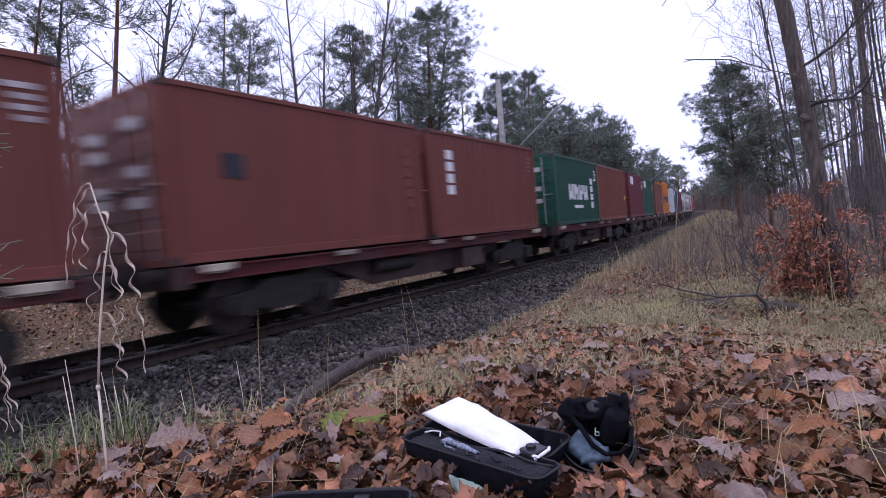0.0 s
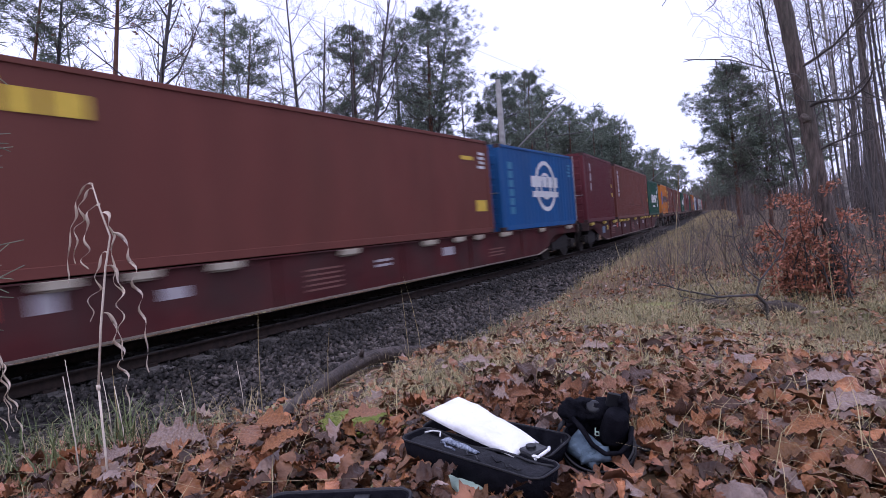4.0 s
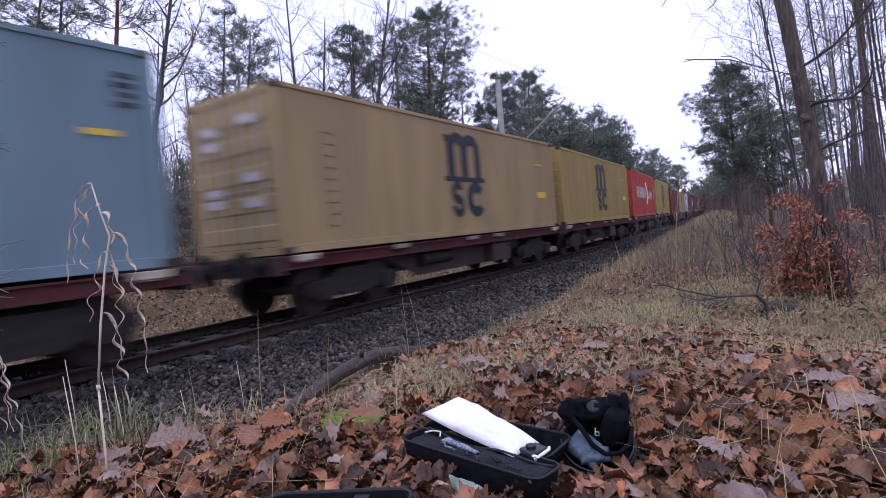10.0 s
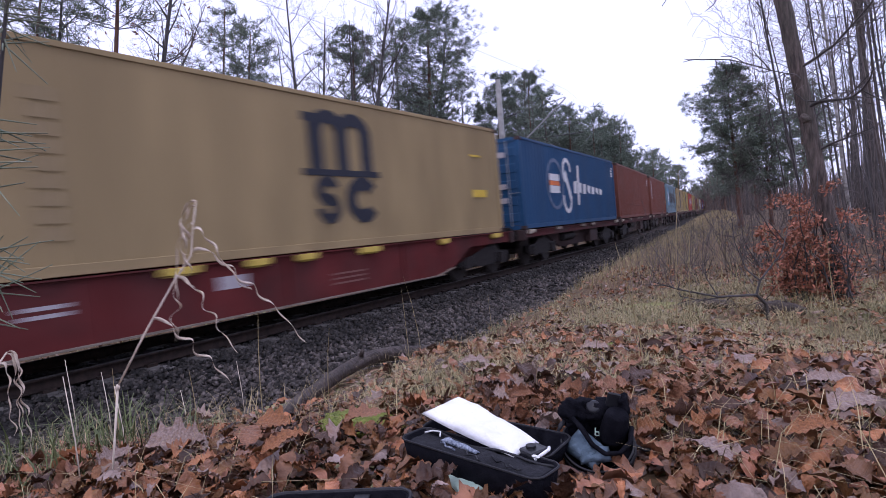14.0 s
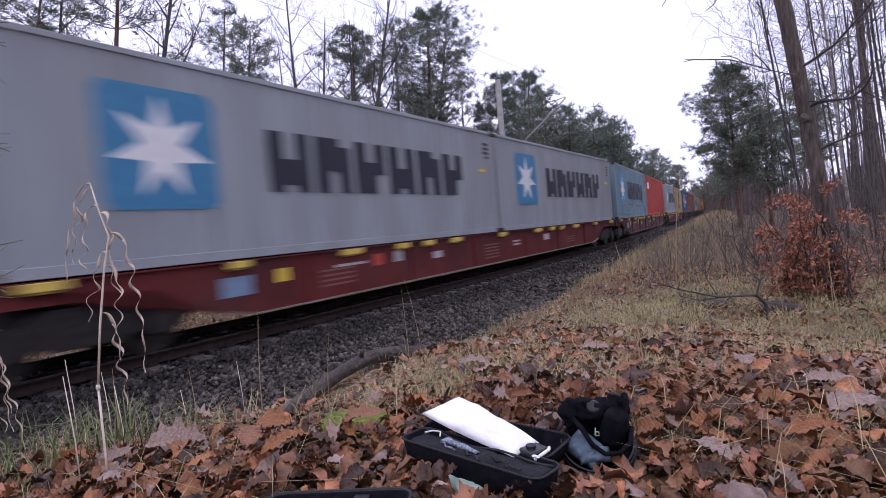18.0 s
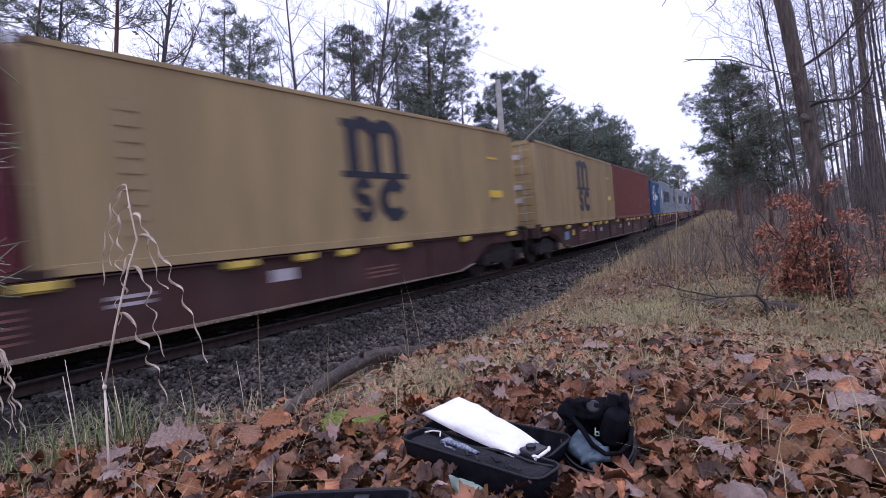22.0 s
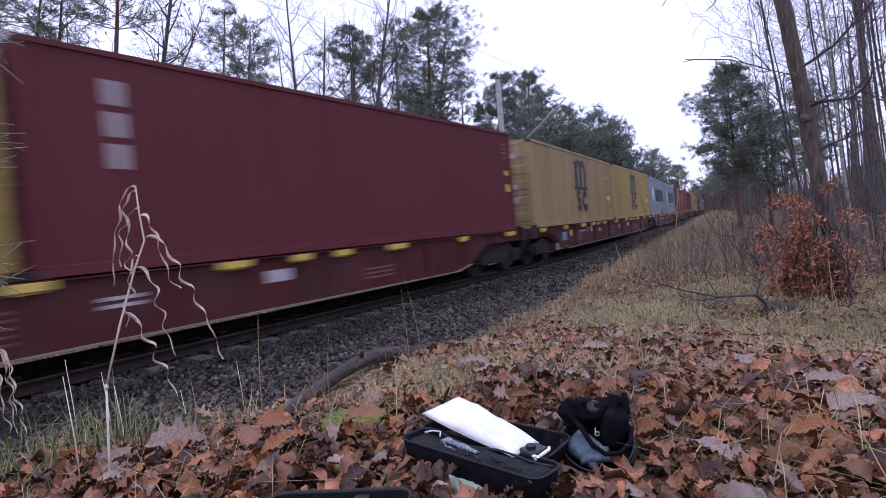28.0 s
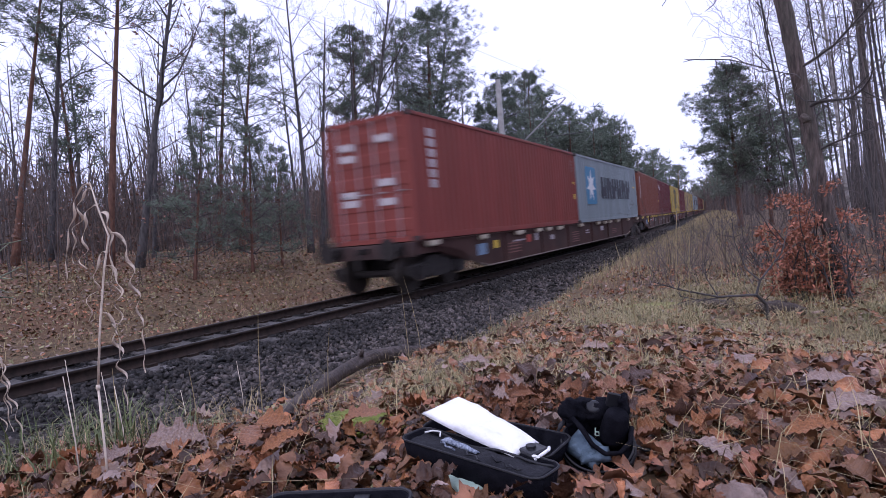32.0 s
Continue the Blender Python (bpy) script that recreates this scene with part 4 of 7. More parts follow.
def blades(n, xs, ys, zs, h, w, lean, rng):
    """n bent grass blades as strips of two quads."""
    a = rng.uniform(0, 2 * np.pi, n)
    bend = rng.uniform(0.1, 1.0, n) * lean
    dx, dy = np.cos(a), np.sin(a)
    px, py = -dy * w / 2, dx * w / 2
    base = np.stack([xs, ys, zs - 0.01], -1)
    mid = base + np.stack([dx * bend * h * 0.35, dy * bend * h * 0.35, h * 0.6], -1)
    tip = base + np.stack([dx * bend * h, dy * bend * h, h * (1 - 0.35 * bend)], -1)
    s = np.stack([px, py, np.zeros(n)], -1)
    v = np.stack([base - s, base + s, mid - s * 0.8, mid + s * 0.8, tip - s * 0.2, tip + s * 0.2], 1).reshape(-1, 3)
    i = np.arange(n)[:, None] * 6
    f = np.concatenate([i + np.array([[0, 1, 3, 2]]), i + np.array([[2, 3, 5, 4]])], 0)
    return v, f


def patchy(x, y, f=1.3, seed=0.0):
    return 0.5 + 0.5 * np.sin(f * x * 1.9 + seed) * np.sin(f * y * 1.7 + 2.1 * seed + 0.7 * np.sin(f * x)) * 1.0


def scatter(n, x0, x1, y0, y1, keep, rng):
    """Points on the ground in a rectangle given as (sideways from the track, along), kept where keep() says."""
    l = rng.uniform(x0, x1, n)
    y = rng.uniform(y0, y1, n)
    x = l + track_x(y)
    ok = keep(x, y, l)
    return x[ok], y[ok], l[ok]


# --- ballast stones
def stones(n, l, y, size, rng):
    x = l + track_x(y)
    z = ground_z(x, y) + np.where(np.abs(l) < 0.7, 0.0, np.where(np.abs(l) < 1.75, 0.03, 0.012))
    base = np.array([[-1, -1, -1], [1, -1, -1], [1, 1, -1], [-1, 1, -1], [-1, -1, 1], [1, -1, 1], [1, 1, 1], [-1, 1, 1]], float) * 0.5
    v = base[None] * (1 + rng.uniform(-0.42, 0.3, (n, 8, 3)))
    v[:, 4:, :2] *= rng.uniform(0.45, 0.9, (n, 1, 1))
    v *= (size * rng.uniform(0.55, 1.25, n))[:, None, None] * np.stack([np.ones(n), rng.uniform(0.6, 1, n), rng.uniform(0.5, 0.85, n)], -1)[:, None]
    q = rng.normal(size=(n, 4))
    q /= np.linalg.norm(q, axis=1)[:, None]
    w_, a, b, c = q.T
    R3 = np.stack([1 - 2 * (b * b + c * c), 2 * (a * b - c * w_), 2 * (a * c + b * w_), 2 * (a * b + c * w_), 1 - 2 * (a * a + c * c), 2 * (b * c - a * w_),
                   2 * (a * c - b * w_), 2 * (b * c + a * w_), 1 - 2 * (a * a + b * b)], -1).reshape(n, 3, 3)
    v = np.einsum("nij,nkj->nki", R3, v)
    v += np.stack([x, y, z + size * rng.uniform(-0.15, 0.5, n)], -1)[:, None]
    f = np.array([[3, 2, 1, 0], [4, 5, 6, 7], [0, 1, 5, 4], [1, 2, 6, 5], [2, 3, 7, 6], [3, 0, 4, 7]])
    return v.reshape(-1, 3), (np.arange(n)[:, None, None] * 8 + f[None]).reshape(-1, 4)


sl, sy = [], []
for n, l0, l1, y0, y1 in ((15500, 0.85, 5.2, 1.0, 11), (2600, -0.68, 0.68, -3, 14), (2300, -2.5, -0.85, -3, 14), (5200, 0.85, 4.2, 11, 24), (2600, 0.85, 3.6, 24, 48), (3000, 0.85, 5.2, -7, 1.0)):
    sl.append(RNG.uniform(l0, l1, n))
    sy.append(RNG.uniform(y0, y1, n))
sl, sy = np.concatenate(sl), np.concatenate(sy)
ok = sl < toe(sy) + 0.1
on_sleeper = (np.abs(((sy + 0.3) % 0.6) - 0.3) < 0.12) & (np.abs(sl) < 1.28)
ok &= ~on_sleeper | (RNG.uniform(size=len(sl)) < np.where(np.abs(sl) > 1.15, 0.5, 0.09))
sl, sy = sl[ok], sy[ok]
# stones near the rails get the copy with the train's shade painted in
for inner, mname, label in ((True, "stone_shaded", "crushed stones between and beside the rails, coloured darker for the train's shade"), (False, "stone", "loose dark grey crushed stones of the track bed")):
    i = (np.abs(sl) < 2.2 + 0.25 * np.sin(sy * 1.3) + RNG.normal(0, 0.25, len(sl))) == inner
    vs, fs = stones(i.sum(), sl[i], sy[i], np.where(sy[i] > 24, 0.10, np.where(sy[i] > 11, 0.085, 0.07)), RNG)
    tagged(new("ballast_stones", raw_mesh("ballast_stones", vs, fs, M[mname])), label, "ballast", kind="stuff")


# --- fallen oak leaves
def leaf_shape(seed, n=9, across=1):
    """An oak leaf one metre long: pointed lobes, a bent midrib, edges that curl; across: strips from midrib to edge."""
    r = random.Random(seed)
    k = r.uniform(-0.5, 0.5)
    curl, bend, ph, fold = r.uniform(-1.6, 3.6), r.uniform(-0.9, 1.6), r.uniform(-2, 2), r.uniform(-0.3, 0.9)
    lobes, broad = r.choice((3.0, 3.5, 4.0)), r.uniform(0.17, 0.27)
    rows = [[] for _ in range(2 * across + 1)]
    for i in range(n):
        t = i / (n - 1)
        body = broad * math.sin(math.pi * (0.02 + 0.96 * t ** 0.8)) ** 0.7
        saw = (lobes * t + 0.25) % 1.0
        lobe = 0.9 + 0.17 * math.sin(2 * math.pi * saw) if n > 11 else r.uniform(0.75, 1.12)
        if t < 0.12:
            body, lobe = 0.012 + 0.2 * t, 1.0
        c = k * 0.2 * math.sin(math.pi * t)
        z = bend * 0.2 * math.sin(math.pi * t) + 0.03 * math.sin(9 * t + ph)
        for sg in (-1, 1):
            w = body * lobe * (r.uniform(0.94, 1.06) if n > 11 else r.uniform(0.84, 1.12))
            for q in range(1, across + 1):
                u = q / across * w
                rise = fold * u + curl * u * u * (1.0 + 0.5 * math.sin(5 * t + ph * sg)) + (0.05 * math.sin(2.6 * i + ph * sg) + r.uniform(-0.03, 0.04)) * q / across * (n > 7)
                rows[across + sg * q].append((t - 0.5 + 0.1 * u, c + sg * u, z + rise))
        rows[across].append((t - 0.5, c, z))
    v = np.array([p for row in rows for p in row])
    f = [(j * n + i, j * n + i + 1, (j + 1) * n + i + 1, (j + 1) * n + i) for j in range(2 * across) for i in range(n - 1)]
    return v, np.array(f)


LEAVES = [leaf_shape(s, 19) for s in range(16)]
MID_LEAVES = [leaf_shape(s, 9) for s in range(12)]
SMALL_LEAVES = [leaf_shape(s, 5) for s in range(8)]
FINE_LEAVES = [leaf_shape(s, 25, 2) for s in range(14)]


def flakes(x, y, z, size, rng):
    """Far litter: one bent scrap each."""
    n = len(x)
    a, t = rng.uniform(0, 6.28, n), rng.normal(0, 0.45, (n, 2))
    u = np.stack([np.cos(a), np.sin(a), t[:, 0]], -1) * size[:, None] * 0.5
    w = np.stack([-np.sin(a), np.cos(a), t[:, 1]], -1) * size[:, None] * 0.3
    c = np.stack([x, y, z], -1)
    v = np.stack([c - u, c + w, c + u, c - w], 1).reshape(-1, 3)
    return v, np.arange(4 * n).reshape(-1, 4)


def joined_leaves(x, y, z, size, tilt, rng, shapes=LEAVES):
    V_, F_, o = [], [], 0
    n = len(x)
    yaw, rx, ry = rng.uniform(0, 2 * np.pi, n), rng.normal(0, tilt, n), rng.normal(0, tilt, n)
    kind = rng.integers(0, len(shapes), n)
    flip = np.where(rng.uniform(size=n) < 0.4, -1.0, 1.0)
    for k, (v, f) in enumerate(shapes):
        i = np.where(kind == k)[0]
        m = len(i)
        if not m:
            continue
        p = v[None] * size[i, None, None]
        p = p * np.stack([np.ones(m), np.ones(m), flip[i]], -1)[:, None]
        c, s = np.cos(rx[i])[:, None], np.sin(rx[i])[:, None]
        py, pz = p[..., 1] * c - p[..., 2] * s, p[..., 1] * s + p[..., 2] * c
        c, s = np.cos(ry[i])[:, None], np.sin(ry[i])[:, None]
        px, pz = p[..., 0] * c + pz * s, -p[..., 0] * s + pz * c
        c, s = np.cos(yaw[i])[:, None], np.sin(yaw[i])[:, None]
        q = np.stack([px * c - py * s + x[i, None], px * s + py * c + y[i, None], pz + z[i, None]], -1)
        V_.append(q.reshape(-1, 3))
        F_.append((f[None] + (np.arange(m) * len(v))[:, None, None] + o).reshape(-1, 4))
        o += m * len(v)
    return np.concatenate(V_), np.concatenate(F_)


def under_case(x, y, m):
    """What lies under the cases and the round pouch, with a margin."""
    out = (np.hypot(x - 8.158, y - 0.862) < 0.068 + m) | (np.hypot(x - 8.0, y - 0.7) < 0.04)
    for ox, oy, deg, w, d in ((7.853, 0.715, -9.6, 0.30, 0.16), (7.862, 0.372, 30, 0.215, 0.13)):
        c, s_ = math.cos(radians(deg)), math.sin(radians(deg))
        u, v = (x - ox) * c + (y - oy) * s_, -(x - ox) * s_ + (y - oy) * c
        out |= (u > -m) & (u < w + m) & (v > -m) & (v < d + m)
    return out


# where grass stands thick in the litter: place and size
MOSS = ((7.63, 0.84, 0.11, 0.06), (7.55, 0.92, 0.08, 0.05), (7.7, 2.36, 0.22, 0.1), (7.5, 2.7, 0.14, 0.08), (7.1, 5.6, 0.35, 0.2))
TUFTS = [(7.85, 1.62, 0.14), (8.05, 1.55, 0.12), (7.9, 1.4, 0.1), (7.4, 1.25, 0.1), (7.2, 1.5, 0.12), (8.3, 2.2, 0.15), (8.35, 2.6, 0.2), (8.5, 3.1, 0.2), (7.0, 1.8, 0.14), (7.1, 2.3, 0.2), (7.52, 1.28, 0.15), (7.7, 1.25, 0.12), (7.86, 1.3, 0.09), (7.64, 1.08, 0.1), (7.65, 1.48, 0.14), (7.38, 1.6, 0.18), (7.58, 0.98, 0.08), (7.52, 2.0, 0.16), (6.75, 4.4, 0.4), (7.1, 4.9, 0.4), (6.6, 5.4, 0.5), (7.3, 6.2, 0.5),
         (8.025, 1.36, 0.09), (7.96, 1.78, 0.12), (8.17, 3.2, 0.25), (8.61, 4.2, 0.4), (7.45, 1.5, 0.16), (7.2, 1.25, 0.18), (7.6, 3.1, 0.2), (7.9, 4.0, 0.2), (7.4, 4.4, 0.3),
         (7.62, 1.12, 0.09), (7.75, 2.7, 0.2), (6.95, 0.75, 0.2), (7.05, 3.5, 0.3), (8.9, 5.4, 0.3)]
BRANCH_LINE = [(7.24, 0.9), (7.16, 0.96), (7.07, 1.06), (6.98, 1.17), (6.87, 1.31), (6.76, 1.46), (6.65, 1.64), (6.54, 1.82), (6.46, 1.99), (6.385, 2.17), (6.35, 2.3), (6.325, 2.45), (6.31, 2.62), (6.30, 2.8), (6.27, 2.97), (6.246, 3.13), (6.2, 3.3), (6.5, 2.1), (6.45, 2.4), (6.42, 2.65)]


BRANCH_LINE += [(x + 0.09, y - 0.065) for x, y in BRANCH_LINE[:17]] + [(x + 0.17, y - 0.12) for x, y in BRANCH_LINE[1:7]]


def leafy(x, y, l):
    """Where the litter lies thick: away from the bank's edge, in drifts."""
    edge = np.clip((l - crest(y) + np.where((y > 1.1) & (y < 3.4), -0.06, 0.12)) / 0.75, 0, 1)
    p = (0.05 + 0.95 * edge) * (0.68 + 0.32 * patchy(x, y, 1.5, 0.4)) * np.clip(1.3 - y / 14, 0.35, 1)
    for bx, by in BRANCH_LINE:
        p = p * np.clip(np.hypot(x - bx, y - by) / 0.1 - 0.9, 0.0, 1)
    for cx, cy, sx, sy_ in MOSS:
        p = p * np.clip(np.hypot((x - cx) / sx, (y - cy) / sy_) - 0.6, 0.05, 1)
    for cx, cy, r in TUFTS:
        p = p * np.clip(np.hypot(x - cx, y - cy) / r, 0.22, 1)
    return RNG.uniform(size=len(x)) < p


lx, ly, ll = scatter(26000, 6.4, 10.6, 0.2, 4.0, leafy, RNG)
fx, fy, fl = scatter(17000, 5.4, 12.0, 4.0, 12.0, leafy, RNG)
lx, ly = np.concatenate([lx, fx]), np.concatenate([ly, fy])
away = (np.hypot(lx - 8.5, ly) > 0.4) & (np.hypot(lx - 8.5, ly) < 10)
lx, ly = lx[away], ly[away]
clear = ~under_case(lx, ly, 0.028)
lx, ly = lx[clear], ly[clear]
lsize = 0.028 + np.where(ly < 1.6, 0.06, 0.062) * RNG.uniform(0, 1, len(lx)) ** 1.6
lz = ground_z(lx, ly) + RNG.uniform(0.004, 0.05, len(lx)) + np.where(ly > 2.0, RNG.uniform(0, 0.025, len(lx)), 0)
which = RNG.choice(4, len(lx), p=[0.31, 0.38, 0.18, 0.13])
order = np.argsort(np.hypot((lx - 8.1) * 0.8, ly - 1.1))
near_leaf = np.zeros(len(lx), bool)
near_leaf[order[:280]] = True
for k, mname in enumerate(("leaf_rust", "leaf_brown", "leaf_dark", "leaf_pale")):
    i = (which == k) & ~near_leaf
    vs, fs = np.zeros((0, 3)), np.zeros((0, 4), int)
    for y0, y1, shapes in ((-9, 1.15, LEAVES), (1.15, 2.5, MID_LEAVES), (2.5, 99, SMALL_LEAVES)):
        j = i & (ly >= y0) & (ly < y1)
        v1, f1 = joined_leaves(lx[j], ly[j], lz[j], lsize[j], 0.42, RNG, shapes)
        vs, fs = np.concatenate([vs, v1]), np.concatenate([fs, f1 + len(vs)])
    tagged(new("fallen_leaves", raw_mesh("fallen_leaves", vs, fs, M[mname], True)), "scattered fallen oak leaves, curled and damp", "leaves", "leaf litter", "stuff")

# small broken leaves under the top layer
ux, uy, _ = scatter(9000, 6.9, 9.4, 0.25, 1.9, lambda x, y, l: (l > crest(y) + 0.1) & ~under_case(x, y, -0.03) & (np.hypot(x - 8.5, y) > 0.42), RNG)
for k, mname in enumerate(("leaf_brown", "leaf_rust", "leaf_dark")):
    i = np.arange(len(ux)) % 3 == k
    vs, fs = joined_leaves(ux[i], uy[i], ground_z(ux[i], uy[i]) + RNG.uniform(0.004, 0.02, i.sum()), RNG.uniform(0.025, 0.06, i.sum()), 0.22, RNG, MID_LEAVES)
    tagged(new("fallen_leaves", raw_mesh("fallen_leaves", vs, fs, M[mname], True)), "broken damp leaves under the top of the litter", "leaves", "leaf litter", "stuff")

# the litter thins out round the knoll
ox, oy, _ = scatter(9000, 6.9, 17.0, -7.0, 13.0, lambda x, y, l: ((y < 0.2) | (l > 10.6)) & (l > crest(y) + 0.3) & (np.hypot(x - 8.5, y) > 0.5)
                    & (RNG.uniform(size=len(x)) < np.clip(1.25 - np.hypot(np.maximum(l - 10.6, 0), np.minimum(y - 0.2, 0)) / 5, 0.12, 1)), RNG)
for k, mname in enumerate(("leaf_brown", "leaf_rust", "leaf_dark", "leaf_pale")):
    i = np.arange(len(ox)) % 4 == k
    vs, fs = joined_leaves(ox[i], oy[i], ground_z(ox[i], oy[i]) + 0.012, RNG.uniform(0.05, 0.1, i.sum()), 0.3, RNG, SMALL_LEAVES)
    tagged(new("fallen_leaves", raw_mesh("fallen_leaves", vs, fs, M[mname], True)), "scattered brown leaves round the knoll", "leaves", "leaf litter", "stuff")

litter = empty("leaf_litter", "thick damp litter of curled brown oak leaves on the knoll", "fallen leaves")
leaf_meshes = {}
for i in order[:280]:
    key = (int(which[i]), int(i) % 14)
    if key not in leaf_meshes:
        v, f = FINE_LEAVES[key[1]]
        leaf_meshes[key] = raw_mesh("leaf", v, f, M[("leaf_rust", "leaf_brown", "leaf_dark", "leaf_pale")[key[0]]], True)
    share("leaf", leaf_meshes[key], litter, Matrix.Translation((lx[i], ly[i], lz[i] + 0.012)) @ Euler((RNG.normal(0, 0.42), RNG.normal(0, 0.42), RNG.uniform(0, 6.28))).to_matrix().to_4x4()
          @ Matrix.Diagonal((lsize[i], lsize[i], lsize[i], 1)))


# the largest leaves, lying on top of the litter: place, size, kind, turn
for x, y, size, kind, turn in ((7.41, 0.53, 0.15, 3, 0.6), (7.35, 0.46, 0.08, 3, 2.0), (7.69, 0.6, 0.105, 0, 1.2), (8.47, 1.47, 0.10, 3, 0.4), (8.51, 1.24, 0.11, 3, 0.8), (8.33, 0.86, 0.085, 3, 2.6), (8.06, 2.22, 0.13, 0, 0.5),
                               (8.26, 1.75, 0.12, 3, 1.9), (7.74, 1.96, 0.12, 3, 0.2), (7.57, 1.4, 0.11, 3, 0.1), (7.82, 1.26, 0.10, 2, 2.2), (8.09, 1.32, 0.10, 2, 1.0), (7.96, 1.25, 0.10, 3, 2.9), (7.71, 0.77, 0.09, 1, 0.9), (8.38, 1.07, 0.09, 1, 1.7), (8.46, 1.0, 0.10, 0, 0.3), (7.55, 0.62, 0.10, 1, 2.4), (7.5, 0.7, 0.11, 0, 0.2)):
    key = (kind, int(size * 1000 + turn * 10) % 14)
    if key not in leaf_meshes:
        leaf_meshes[key] = raw_mesh("leaf", *FINE_LEAVES[key[1]], M[("leaf_rust", "leaf_brown", "leaf_dark", "leaf_pale")[kind]], True)
    share("leaf", leaf_meshes[key], litter, Matrix.Translation((x, y, gz(x, y) + 0.055)) @ Euler((0.22, -0.08, turn)).to_matrix().to_4x4() @ Matrix.Diagonal((size, size * 1.15, size * 0.6, 1)))


# --- grass: straw along the bank's edge, thin straw in the litter, green at the knoll's foot, tall straw on the far bank
def grass(name, mat, n, l0, l1, y0, y1, hmin, hmax, w, lean, keep, label):
    x, y, l = scatter(n, l0, l1, y0, y1, keep, RNG)
    k = len(x)
    vs, fs = blades(k, x, y, ground_z(x, y), RNG.uniform(hmin, hmax, k), np.full(k, w) * RNG.uniform(0.6, 1.3, k), lean, RNG)
    return tagged(new(name, raw_mesh(name, vs, fs, M[mat])), label, "grass", "grass", "stuff")


def edge_band(x, y, l):
    d = l - crest(y)
    p = np.exp(-((d - 0.05) / np.where(y > 2.5, 0.42, 0.42)) ** 2) * (0.3 + 0.7 * patchy(x, y, 2.3, 1.0))
    for bx, by in BRANCH_LINE:
        p = p * np.clip(np.hypot(x - bx, y - by) / 0.1 - 0.6, 0.04, 1)
    return (RNG.uniform(size=len(x)) < p) & (np.hypot(x - 8.5, y) > 0.6)


def thin(x, y, l):
    return (RNG.uniform(size=len(x)) < (0.2 + 0.5 * (patchy(x, y, 1.9, 2.4) > 0.7)) * np.clip(1.6 - y / 3, 0.4, 1)) & (l > crest(y)) & (np.hypot(x - 8.5, y) > 0.75) & ~under_case(x, y, 0.03) & (np.hypot(x - 8.05, y - 0.68) > 0.3)


grass("dry_grass", "straw", 9000, 5.2, 8.0, 2.9, 9.0, 0.04, 0.15, 0.0024, 1.5, edge_band, "bleached dry grass along the top of the bank")
grass("dry_grass", "olive", 9000, 5.2, 8.0, 2.9, 9.0, 0.03, 0.09, 0.0019, 1.9, edge_band, "olive grass matted along the top of the bank")
grass("dry_grass", "olive", 9000, 5.8, 8.0, 0.7, 2.9, 0.015, 0.045, 0.0014, 2.2, edge_band, "low olive grass matted behind the fallen branch")
grass("dry_grass", "straw", 4200, 5.8, 8.0, -0.3, 1.2, 0.05, 0.16, 0.0013, 2.0, edge_band, "thin bleached grass bending over the knoll's edge")
grass("dry_grass", "straw", 1600, 5.8, 8.0, 1.2, 2.9, 0.02, 0.06, 0.0012, 2.1, edge_band, "thin bleached grass arching over the bank's edge")
grass("dry_grass", "straw", 34000, 6.4, 10.5, 0.3, 8.0, 0.06, 0.17, 0.0016, 2.1, thin, "bleached grass poking through leaf litter")
grass("green_grass", "grass", 5500, 5.6, 8.4, -0.3, 6.0, 0.03, 0.12, 0.0024, 1.0, lambda x, y, l: edge_band(x, y, l) & (patchy(x, y, 2.0, 3.0) > 0.55) & ((y < 0.9) | (y > 3.2)), "short green grass on the bank")
grass("green_grass", "grass", 1000, 6.6, 7.25, 0.0, 0.75, 0.07, 0.2, 0.0036, 0.9, lambda x, y, l: RNG.uniform(size=len(x)) < 0.7, "long green grass blades on the knoll")
grass("tall_dry_grass", "straw", 12000, 3.0, 8.5, 7.0, 45.0, 0.06, 0.3, 0.006, 0.8, lambda x, y, l: (l > crest(y) - 0.4) & (RNG.uniform(size=len(x)) < np.clip(1.25 - (l - crest(y)) / 3.2, 0, 1)), "tall bleached grass on the bank beside the track")
grass("tall_dry_grass", "olive", 8000, 3.0, 8.5, 7.0, 45.0, 0.06, 0.28, 0.006, 0.9, lambda x, y, l: (l > crest(y) - 0.4) & (RNG.uniform(size=len(x)) < np.clip(1.25 - (l - crest(y)) / 3.2, 0, 1)), "olive grass on the bank beside the track")
grass("tall_dry_grass", "straw", 5200, 2.6, 7.0, 45.0, 170.0, 0.15, 0.45, 0.03, 0.8, lambda x, y, l: l > 3.0, "tall bleached grass far along the track")
grass("dry_grass", "olive", 20000, -14, -2.9, 0.5, 30.0, 0.04, 0.16, 0.012, 1.8, lambda x, y, l: RNG.uniform(size=len(x)) < 0.25 + 0.75 * (patchy(x, y, 0.5, 2.2) > 0.5), "olive grass on the slope beyond the rails")
grass("dry_grass", "straw", 9000, -12, -2.9, 0.5, 30.0, 0.06, 0.28, 0.010, 1.1, lambda x, y, l: RNG.uniform(size=len(x)) < 0.15 + 0.85 * (patchy(x, y, 0.7, 1.2) > 0.55), "dry grass on the slope beyond the rails")
